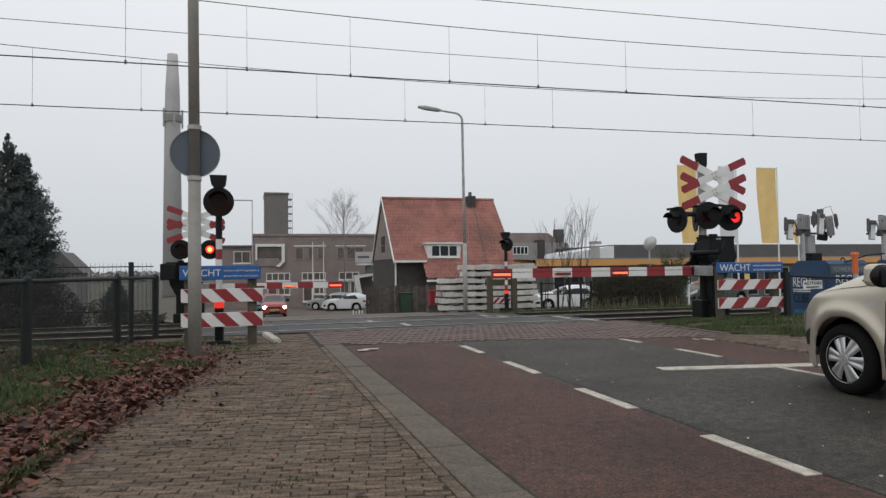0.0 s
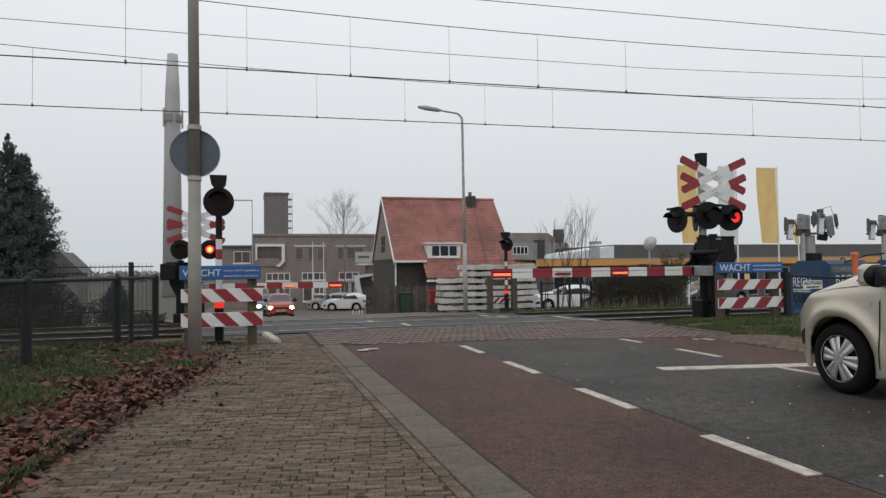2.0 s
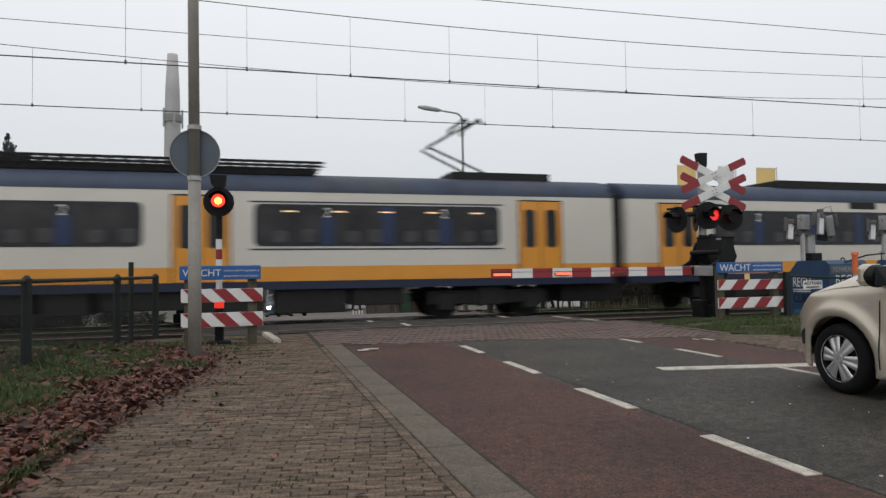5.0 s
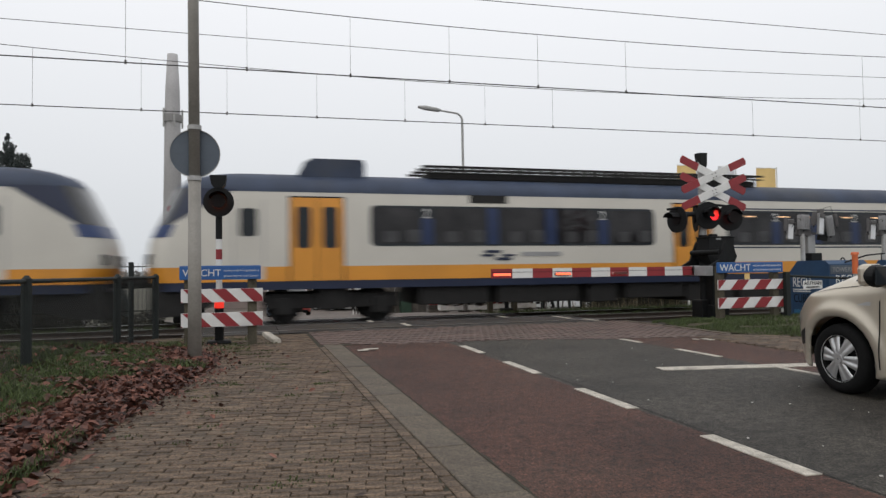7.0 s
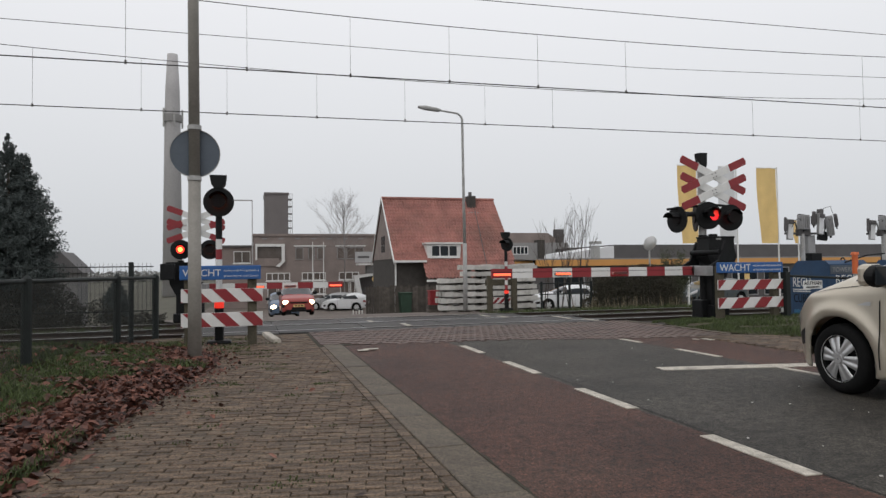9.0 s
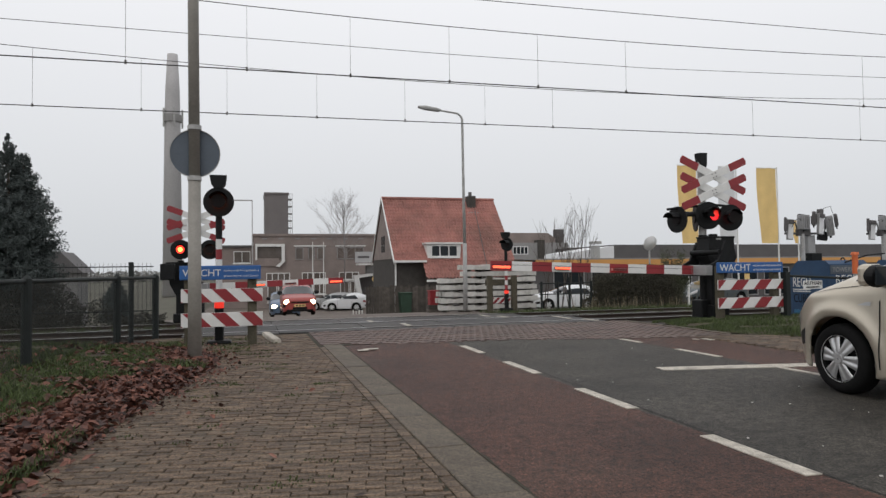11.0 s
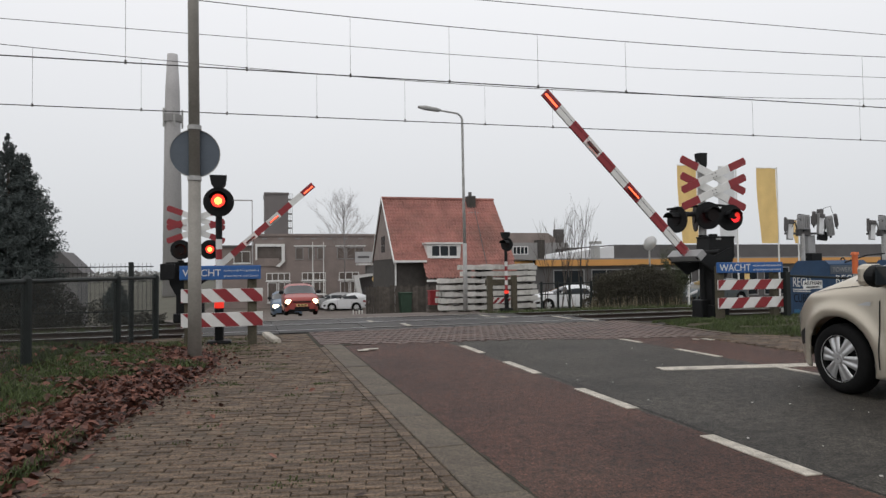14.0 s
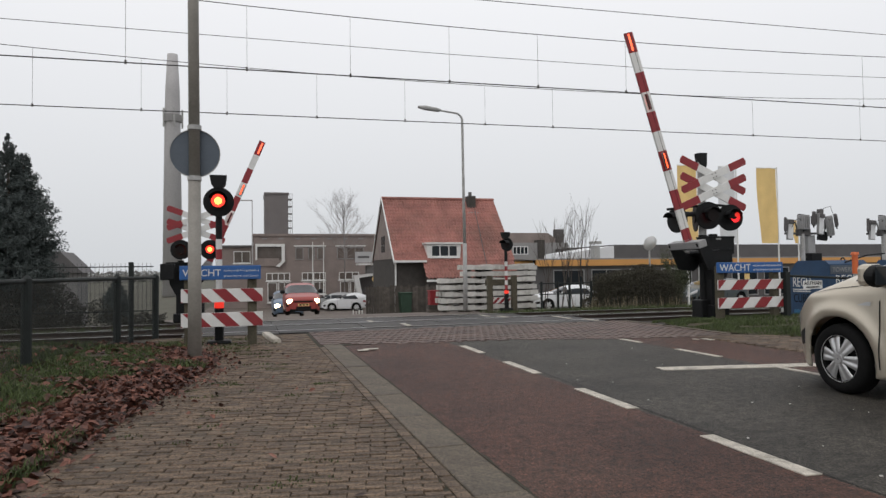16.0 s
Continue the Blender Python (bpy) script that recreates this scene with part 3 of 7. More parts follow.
    if cab:
        bm = bmesh.new()
        shell(bm, length, [2.36, 2.55, 2.8, 3.05, 3.28], True, 0.014, 0.93)
        part("windscreen", bm, "t_screen", c, "raked dark windscreen", True)
        bm = bmesh.new()
        shell(bm, length, [2.06, 2.2, 2.36], True, 0.010, 0.99)
        part("front_band", bm, "t_front", c, "blue band under the windscreen", True)
        for side in (-1, 1):
            bm = bmesh.new()
            rows = []
            for i in range(9):
                z = 2.22 + 1.04 * i / 8
                hw, s0 = car_outline(z, True)
                xb = 0.45 + 1.7 * (z - 2.22) / 1.04
                xf = s0 + 0.30
                row = []
                for j in range(9):
                    x = xf + (max(xb, xf + 0.02) - xf) * j / 8
                    u = min(max(1 - (x - s0) / 0.75, 0.0), 1.0)
                    y = hw * abs(math.sin(math.acos(u ** 1.25))) ** 0.75 + 0.012
                    row.append(bm.verts.new((x, side * y, z)))
                rows.append(row)
            for a, b in zip(rows, rows[1:]):
                for k in range(8):
                    q = (a[k], a[k + 1], b[k + 1], b[k])
                    bm.faces.new(q if side < 0 else q[::-1])
            part("cab_swoosh", bm, "t_blue", c, "dark blue swoop behind the windscreen", True)
        for y in (-0.95, 0.95):
            part("headlamp", B(0.10, 0.34, y - 0.17, y + 0.17, 1.40, 1.66, 0.03), "window", c, "dark square headlamp")
        for k in range(6):
            part("nose_louvre", B(-0.012, 0.10, -0.60, 0.60, 1.38 + k * 0.045, 1.405 + k * 0.045), "boxgrey", c, "grey ribbed nose panel")
        part("coupler", tube(bmesh.new(), [(-0.30, 0, 0.95), (0.4, 0, 0.95)], [0.16, 0.12], 10), "t_dark", c)
        part("snowplough", P([(0.15, 0.12), (0.75, 0.12), (1.6, 0.35), (1.6, 0.95), (0.25, 0.95)], -1.25, 1.25), "t_dark", c)
    for x in ((4.6, length - 4.2) if cab else (4.2, length - 4.2)):
        add_bogie(c, x)
    random.seed(int(x0) + 5)
    x = 6.9
    while x < length - 6.7:
        w = random.uniform(0.9, 2.6)
        part("equipment_box", B(x, x + w, -1.3, 1.3, random.uniform(0.12, 0.30), 0.93, 0.03), "t_dark", c)
        x += w + random.uniform(0.05, 0.3)
    # roof equipment
    if cab:
        part("air_conditioner", P([(3.70, 3.66), (5.50, 3.66), (5.50, 4.05), (5.42, 4.16), (4.10, 4.16), (3.9, 4.05)], -0.95, 0.95), "t_roof", c)
        part("resistor_box", B(7.3, 18.2, -0.85, 0.85, 3.70, 3.90, 0.03), "t_dark", c)
        g = bmesh.new()
        for y in (-0.92, -0.3, 0.3, 0.92):
            box(g, 7.1, 18.4, y - 0.04, y + 0.04, 4.02, 4.08)
        box(g, 7.1, 18.4, -0.94, -0.90, 3.92, 3.96)
        for i in range(32):
            box(g, 7.2 + i * 0.35, 7.31 + i * 0.35, -0.92, 0.92, 4.03, 4.06)
            box(g, 7.2 + i * 0.35, 7.26 + i * 0.35, -0.95, -0.89, 3.74, 4.02)
        part("roof_grille", g, "t_dark", c)
    else:
        part("resistor_box", B(6, 20, -0.8, 0.8, 3.70, 3.98, 0.03), "t_dark", c)
    part("coupling_box", B(length - 1.9, length + 0.02, -1.0, 1.0, 0.22, 0.95, 0.03), "t_dark", c)
    # end wall coloured dark to stand for the shade between carriages
    part("end_wall", B(length - 0.49, length - 0.45, -1.34, 1.34, 0.95, 3.5), "t_dark", c, "carriage end wall darkened for its shade")
    part("gangway", B(length - 0.45, length + 0.02, -1.05, 1.05, 0.9, 3.35), "t_dark", c, "black gangway bellows")
    if panto:
        px = 22.3
        bm = bmesh.new()
        for y in (-0.5, 0.5):
            tube(bm, [(px + 0.9, y, 3.9), (px - 0.9, y * 0.7, 4.7)], 0.035, 6)
            tube(bm, [(px - 0.9, y * 0.7, 4.7), (px + 0.3, y * 0.9, 5.40)], 0.03, 6)
        for dx in (0.1, 0.5):
            tube(bm, [(px + dx, -0.95, 5.32), (px + dx, -0.75, 5.46), (px + dx, 0.75, 5.46), (px + dx, 0.95, 5.32)], 0.045, 6)
        box(bm, px - 0.3, px + 2.7, -0.7, 0.7, 3.74, 3.96)
        part("pantograph", bm, "t_dark", c)
    return c


CAR, MID, GAP = 27.1, 27.6, 0.65


def build_train(name_label, middles):
    t = thing("train", name_label, "train", "coupled train sets")
    x = 0.0
    carriage(t, 0.0, CAR, True, False, middles > 0)
    x = CAR
    for i in range(middles):
        carriage(t, x, MID, False, False, False)
        x += MID
    carriage(t, x, CAR, True, True, True)
    return t, x + CAR


train_a, LEN_A = build_train("three-carriage cream and orange commuter train with dark roof", 1)
train_b, LEN_B = build_train("two-carriage cream and orange commuter train with dark roof", 0)


# ------------------------------------------------------------ crossing equipment
KEYED = []  # (part, kind, base pose) of flashing lamp rotors


def lamp_rotor(parent, at, r, phase, core=True, mats=("lamp_on", "lamp_core")):
    """A two-faced lamp insert that turns in its housing: one face glows, the other is dark. at: its pose, glowing face to local -y."""
    deep = mats[0] == "deep_red"
    rotor = part("lamp_insert", C((0, -0.004, 0), (0, 0.0, 0), r, seg=20), "lens_off" if deep else mats[0], parent, "round red flashing lamp insert")
    rotor.matrix_basis = at
    if deep:
        # the hood's cover seen from aside is cut into the glow's shape: a sickle along the lower rim and a faint spot
        # beside it
        bm = bmesh.new()
        last = None
        for i in range(17):
            a = radians(165 + 205 * i / 16)
            pair = [bm.verts.new((r * 0.98 * math.cos(a), -0.008, r * 0.98 * math.sin(a))), bm.verts.new((r * (-0.10 + 0.74 * math.cos(a)), -0.008, r * (0.34 + 0.74 * math.sin(a))))]
            if last:
                bm.faces.new((last[0], pair[0], pair[1], last[1]))
            last = pair
        part("lit_sickle", bm, "deep_red", rotor, "glowing red sickle of the lens")
        part("lit_spot", C((r * 0.52, -0.010, r * 0.36), (r * 0.52, -0.005, r * 0.36), r * 0.44, seg=16), "low_red", rotor, "faintly glowing red spot")
    if core:
        part("bulb", C((0, -0.012, 0), (0, -0.004, 0), r * 0.55, r * 0.5, seg=16), mats[1], rotor)
    part("dark_face", C((0, 0.0005, 0), (0, 0.010, 0), r * 1.04, seg=20), "lens_off", rotor)
    part("shroud", C((0, -0.10, 0), (0, 0.009, 0), r * 1.04, seg=20, caps=False), "black", rotor)
    KEYED.append((rotor, phase, at.copy()))
    return rotor


def disc_lamp(parent, x, y, z, r, turn, phase, lens=0.12, deep=False):
    """Black round backboard with a hood; turn: degrees about z from facing the near side."""
    m = pose(x, y, z, 0, 0, turn)
    bm = bmesh.new()
    cyl(bm, (0, 0.0, 0), (0, 0.025, 0), r, seg=36)
    cyl(bm, (0, 0.02, 0), (0, 0.20, 0), r * 0.55, r * 0.45, seg=24)
    ob = part("backboard", bm, "black", parent, "black round signal backboard")
    ob.matrix_basis = m
    h = bmesh.new()
    n = 20
    for i in range(n):
        a0, a1 = (radians(20 + 140 * k / n) for k in (i, i + 1))
        q = [(math.cos(a) * rr, yy, math.sin(a) * rr) for a, rr, yy in ((a0, lens + 0.03, 0.0), (a1, lens + 0.03, 0.0), (a1, lens + 0.035, -0.28), (a0, lens + 0.035, -0.28))]
        q2 = [(math.cos(a) * rr, yy, math.sin(a) * rr) for a, rr, yy in ((a0, lens + 0.04, 0.0), (a1, lens + 0.04, 0.0), (a1, lens + 0.045, -0.28), (a0, lens + 0.045, -0.28))]
        h.faces.new([h.verts.new(p) for p in q])
        h.faces.new([h.verts.new(p) for p in q2[::-1]])
    hood = part("hood", h, "black", parent)
    hood.matrix_basis = m
    if phase:
        lamp_rotor(parent, m @ pose(0, -lens - 0.06, 0), lens, phase, not deep, ("deep_red" if deep else "lamp_on", "lamp_core"))
    else:
        l = part("lens", C((0, -0.03, 0), (0, -0.005, 0), lens, seg=20), "lens_off", parent)
        l.matrix_basis = m


def striped_board(parent, x0, x1, y, z0, z1, slant=1, n=4.5, phase=0.0):
    """Diagonal red and white stripes as separate plates on a thin board."""
    part("board", B(x0, x1, y, y + 0.03, z0, z1, 0.004), "white", parent, "white board with red diagonal stripes")
    h = z1 - z0
    pitch = (x1 - x0) / n
    k = -2
    while True:
        a = x0 + (k + phase) * pitch
        if a > x1:
            break
        w = pitch / 2
        poly = [(a, z0), (a + w, z0), (a + w - slant * h * 1.0, z1), (a - slant * h * 1.0, z1)]
        # clip to the board
        pts = poly
        for lim, sign in ((x0 + 0.004, 1), (x1 - 0.004, -1)):
            res = []
            for i in range(len(pts)):
                p, q = pts[i], pts[(i + 1) % len(pts)]
                ip, iq = sign * (p[0] - lim) >= 0, sign * (q[0] - lim) >= 0
                if ip:
                    res.append(p)
                if ip != iq:
                    t = (lim - p[0]) / (q[0] - p[0])
                    res.append((lim, p[1] + t * (q[1] - p[1])))
            pts = res
            if len(pts) < 3:
                break
        if len(pts) >= 3:
            part("stripe", P([(px, min(max(pz, z0 + 0.002), z1 - 0.002)) for px, pz in pts], y - 0.004, y - 0.0005), "red", parent)
        k += 1


def warning_boards(at, w, label, n, slant, tag=False, phase=0.0):
    """Two wooden posts with a blue text board and two striped boards."""
    t = thing("warning_board", label, "sign board", "warning boards beside the crossing", at)
    for x in (0.12, w - 0.14):
        part("post", B(x - 0.075, x + 0.075, 0.06, 0.20, -0.12, 1.24, 0.015), "postwood", t, "mossy square timber post")
    part("text_board", B(-0.02, w, 0.0, 0.05, 1.09, 1.32, 0.012), "blue", t, "blue board with white lettering")
    k = w / 1.70
    words("lettering", "WACHT", 0.215 * k, "white", t, Matrix.Translation((0.03, -0.005, 1.205 - 0.075 * k)) @ FRONT)
    words("small_lettering", "tot het rode licht gedoofd is", 0.066 * k, "white", t, Matrix.Translation((0.90 * k, -0.003, 1.225)) @ FRONT)
    words("small_lettering", "er kan nog een trein komen", 0.066 * k, "white", t, Matrix.Translation((0.90 * k, -0.003, 1.135)) @ FRONT)
    if tag:
        part("yellow_tag", B(0.70, 0.83, 0.03, 0.04, 0.95, 1.07), "yellow", t, "small yellow tag")
        for i in range(4):
            part("marker_band", B(w + 0.03, w + 0.09, 0.10, 0.13, -0.05 + i * 0.08, 0.03 + i * 0.08), "white" if i % 2 else "black", t)
    striped_board(t, 0.0, w + 0.03, 0.02, 0.72, 0.94, slant, n, phase)
    striped_board(t, 0.0, w + 0.03, 0.02, 0.32, 0.55, slant, n, phase)
    return t


def saltire(t, x, y, z, hw=0.85, hh=0.36):
    for s, yy in ((1, 0.0), (-1, -0.03)):
        L = math.hypot(hw, hh)
        m = pose(x, y + yy, z, 0, s * math.degrees(math.atan2(hh, hw)), 0)
        b = part("arm", B(-L * 0.5, L * 0.5, -0.012, 0.012, -0.09, 0.09, 0.006), "white", t, "white signal board arm with red ends")
        b.matrix_basis = m
        for k in (-1, 1):
            poly = [(k * L * 0.5, -0.09), (k * (L + 0.02), -0.09), (k * (L + 0.05), 0.0), (k * (L + 0.02), 0.09), (k * L * 0.5, 0.09)]
            part("red_end", P(poly, -0.012, 0.012), "red", b)
        if s < 0:
            for bx in (-0.045, 0.045):
                for bz in (-0.04, 0.04):
                    part("bolt", C((bx, -0.02, bz), (bx, -0.010, bz), 0.014, seg=8), "dkgrey", b)


def barrier(name_at, length, n, phase_lamps, left):
    """Barrier machine with a keyed arm; the arm lies along local -x."""
    t = thing("barrier", "red and white crossing barrier with black drive housing", "barrier", "level crossing barriers", name_at)
    part("drive_housing", P([(-0.05, 0.34), (0.62, 0.34), (0.62, -0.02), (0.54, -0.06), (0.52, -0.30), (0.36, -0.62), (0.02, -0.62), (-0.02, -0.25), (-0.10, -0.10)], -0.22, 0.24), "black", t, "black drive housing")
    part("lid", B(-0.07, 0.64, -0.24, 0.26, 0.34, 0.38, 0.012), "black", t)
    part("lock_box", B(0.12, 0.30, -0.06, 0.06, 0.38, 0.44, 0.012), "black", t)
    part("cover_rib", B(-0.03, 0.56, -0.235, -0.221, 0.06, 0.10, 0.004), "black", t)
    part("cover_rib", B(0.0, 0.50, -0.235, -0.221, -0.16, -0.12, 0.004), "black", t)
    part("maker_plate", B(0.12, 0.26, -0.226, -0.221, 0.30, 0.34), "boxgrey", t)
    part("pedestal", B(0.03, 0.34, -0.17, 0.20, -1.25, -0.55, 0.02), "black", t)
    part("base", B(-0.04, 0.42, -0.26, 0.28, -1.60 if not left else -1.50, -1.22, 0.03), "black", t)
    arm = part("arm", B(-0.62, -0.34, -0.30, -0.235, -0.52, -0.30, 0.01), "boxgrey", t, "striped barrier arm")
    for y0, y1 in ((-0.74, -0.68), (0.28, 0.33)):
        part("bracket", P([(-0.52, -0.54), (0.10, -0.46), (0.26, -0.10), (0.14, 0.22), (-0.04, 0.26), (-0.22, -0.18), (-0.52, -0.34)], y0, y1), "black", arm, "black swinging bracket")
    part("bracket_link", B(-0.56, -0.40, -0.76, 0.35, -0.53, -0.31, 0.012), "boxgrey", arm, "grey steel crossbeam of the yoke")
    part("yoke_plate", B(-0.40, -0.385, -0.74, 0.33, -0.55, -0.29, 0.004), "black", arm)
    part("pivot_shaft", C((-0.16, -0.70, 0.0), (-0.16, 0.30, 0.0), 0.06, seg=14), "black", arm)
    a, b = 0.40, length
    w = (b - a) / n
    for i in range(n):
        x0, x1 = -a - i * w, -a - (i + 1) * w
        bm = bmesh.new()
        prism(bm, [(x1, -0.515), (x0, -0.515), (x0, -0.315), (x1, -0.315)], -0.30, -0.24)
        seg = part("stripe", bm, "red" if (i % 2 == 0) == (n % 2 == 1) else "white", arm)
        part("groove", B(x1 + 0.001, x0 - 0.001, -0.303, -0.299, -0.395, -0.387), "black", arm)
    for k, phase in phase_lamps:
        x = -a - (n - k - 0.5) * w
        base = pose(x, -0.195, -0.44, 0, 0, 180) if left else pose(x, -0.345, -0.44)
        y0 = -0.236 if left else -0.312
        part("lamp_body", B(x - 0.19, x + 0.19, y0, y0 + 0.012, -0.468, -0.412, 0.004), "boxgrey", arm)
        if phase:
            r = part("lamp_insert", B(-0.17, 0.17, -0.004, 0.0, -0.020, 0.020), "amber_on", arm, "red flashing barrier lamp")
            r.matrix_basis = base
            part("dark_face", B(-0.172, 0.172, 0.0005, 0.008, -0.024, 0.024), "dim_lens", r)
            for z in (-0.030, 0.027):
                part("shroud", B(-0.174, 0.174, -0.022, 0.008, z, z + 0.003), "lens_off", r)
            KEYED.append((r, phase + "_x", base.copy()))
        else:
            y1 = -0.222 if left else -0.318
            part("tip_lamp", B(x - 0.19, x + 0.19, y1, y1 + 0.006, -0.462, -0.418), "amber_on", arm, "glowing red barrier lamp")
    return t, arm


def right_signal():
    t = thing("crossing_signal", "signal mast with double red-tipped white saltire and red flashing lamps", "crossing signal", "crossing signals", pose(10.35, 13.55, 0))
    part("base", B(-0.22, 0.22, -0.2, 0.2, -0.1, 0.42, 0.03), "black", t)
    part("mast_foot", C((0, 0, 0.3), (0, 0, 1.95), 0.10, seg=18), "black", t)
    part("mast", C((0, 0, 1.95), (0, 0, 3.75), 0.085, seg=18), "galv", t, "pale grey steel mast")
    part("bell_box", P([(-0.11, 3.90), (0.10, 3.90), (0.09, 3.62), (0.05, 3.52), (-0.06, 3.52)], -0.10, 0.10), "black", t)
    saltire(t, 0.22, -0.14, 3.36)
    saltire(t, 0.22, -0.14, 2.97)
    part("lamp_arm", tube(bmesh.new(), [(-0.95, 0.02, 2.55), (-0.35, -0.06, 2.62), (0.3, -0.1, 2.66), (0.72, -0.06, 2.64)], 0.03, 8), "black", t)
    disc_lamp(t, 0.02, -0.20, 2.40, 0.325, -8, "C", 0.135, True)
    disc_lamp(t, 0.655, -0.16, 2.36, 0.315, -12, "R", 0.135, True)
    disc_lamp(t, -0.71, 0.0, 2.31, 0.31, -80, "")
    disc_lamp(t, -0.12, 0.12, 2.36, 0.32, -115, "")
    return t


def ped_signal(at, h, r, phase, label, face):
    """Small red and white banded post with one round lamp."""
    t = thing("footpath_signal", label, "crossing signal", "footpath signals", at)
    part("foot", B(-0.2, 0.2, -0.16, 0.16, -0.12, 0.06, 0.03), "black", t)
    part("post_foot", C((0, 0, 0), (0, 0, h * 0.26), 0.075, seg=14), "black", t)
    z0, n = h * 0.26, 6
    for i in range(n):
        a = z0 + (h * 0.62 - z0) * i / n
        b = z0 + (h * 0.62 - z0) * (i + 1) / n
        part("band", C((0, 0, a), (0, 0, b), 0.052, seg=14), "red" if i % 2 == 0 else "white", t)
    part("low_lamp", C((0, 0, z0 - 0.14), (0, 0, z0 - 0.03), 0.078, seg=14), "low_red", t, "small glowing red lamp")
    part("post_head", C((0, 0, h * 0.62), (0, 0, h * 0.95), 0.055, seg=14), "black", t)
    disc_lamp(t, 0, -0.1, h * 0.84, r, face, phase, 0.11)
    part("bell_box", P([(-0.15, h), (0.13, h), (0.11, h - 0.15), (0.05, h - 0.22), (-0.07, h - 0.22), (-0.12, h - 0.15)], -0.12, 0.12), "black", t)
    return t


def far_signal():
    t = thing("crossing_signal", "far signal mast with saltire and flashing lamps behind the tracks", "crossing signal", "crossing signals", pose(-1.6, 21.8, -0.1))
    part("mast", C((0, 0, 0), (0, 0, 3.6), 0.085, seg=14), "galv", t)
    part("base", B(-0.25, 0.25, -0.2, 0.2, 0, 0.4, 0.03), "black", t)
    saltire(t, 0.0, 0.14, 3.0, 0.8, 0.3)
    saltire(t, 0.0, 0.14, 2.6, 0.8, 0.3)
    for x, ph in ((-0.42, "C"), (0.42, "R")):
        disc_lamp(t, x, -0.12, 2.02, 0.30, 0, ph)
    part("control_box", B(-1.0, -0.6, -0.2, 0.2, 1.1, 1.6, 0.03), "black", t)
    return t


right_signal()
far_signal()
barrier_r, arm_r = barrier(pose(10.30, 13.40, 1.525), 5.47, 11, [(0, ""), (3, "C"), (6, "R")], False)
barrier_l, arm_l = barrier(pose(-1.88, 22.5, 1.17, 0, 0, 180), 4.9, 9, [(0, ""), (3, "R"), (5, "C")], True)
ped_signal(pose(-0.51, 12.0, 0), 2.86, 0.25, "PED", "black round footpath lamp on red and white banded post", 0)
ped_signal(pose(8.65, 22.0, -0.22), 2.72, 0.24, "", "black footpath lamp post with red and white bands by stacked sleepers", -52)
warning_boards(pose(9.73, 12.25, -0.035), 1.70, "blue and red-white striped warning boards on timber posts in grass", 2.85, -0.9, True, 0.51)
warning_boards(pose(-1.08, 11.55, 0), 1.25, "blue and red-white striped warning boards on timber posts by the footpath", 2.9, 1, False, 0.57)


# ------------------------------------------------------------ masts and wires
def near_pole():
    t = thing("sign_pole", "tall weathered grey steel pole with a round sign's back", "pole", at=pose(-0.73, 9.73, 0))
    part("pole_foot", C((0, 0, -0.2), (0, 0, 2.52), 0.092, 0.082, seg=20), "polegrey", t, smooth=True)
    part("pole_shaft", C((0, 0, 2.50), (-0.03, 0, 7.5), 0.074, 0.07, seg=20), "polegrey", t, smooth=True)
    for z in (2.50, 3.20):
        part("clamp", C((0, 0, z - 0.03), (0, 0, z + 0.03), 0.092, seg=20), "galv", t)
    bm = bmesh.new()
    cyl(bm, (0.0, 0.08, 2.86), (0.0, 0.095, 2.86), 0.335, seg=48)
    s = part("sign_disc", bm, "sheet", t, "blue-grey back of a round traffic sign")
    rim = bmesh.new()
    n = 48
    for i in range(n):
        a0, a1 = 2 * math.pi * i / n, 2 * math.pi * (i + 1) / n
        ring = [[rim.verts.new((math.cos(a) * r, y, 2.86 + math.sin(a) * r)) for r, y in ((0.335, 0.065), (0.335, 0.10), (0.325, 0.10), (0.325, 0.065))] for a in (a0, a1)]
        for k in range(4):
            rim.faces.new((ring[0][k], ring[0][(k + 1) % 4], ring[1][(k + 1) % 4], ring[1][k]))
    part("sign_rim", rim, "galv", t)


def street_lamp():
    t = thing("street_lamp", "slender grey street lamp with curved arm beside stacked sleepers", "street lamp", at=pose(7.62, 23.5, -0.22))
    part("column", C((0, 0, -0.1), (0, 0, 2.4), 0.085, 0.075, seg=14), "galv", t, smooth=True)
    pts = [(0, 0, 2.4), (-0.02, 0, 4.5), (-0.03, 0, 6.95)] + [(-0.03 - 0.30 * (1 - math.cos(a)), 0, 6.95 + 0.28 * math.sin(a)) for a in (0.4, 0.8, 1.2, 1.57)] + [(-0.95, 0, 7.30)]
    part("arm", tube(bmesh.new(), pts, [0.06, 0.05, 0.045, 0.04, 0.04, 0.038, 0.035, 0.03], 10), "galv", t, smooth=True)
    bm = bmesh.new()
    tube(bm, [(-0.85, 0, 7.30), (-1.0, 0, 7.31), (-1.45, 0, 7.36), (-1.72, 0, 7.38)], [0.04, 0.08, 0.09, 0.045], 12)
    part("lantern", bm, "galv", t, "flat grey lantern", True)


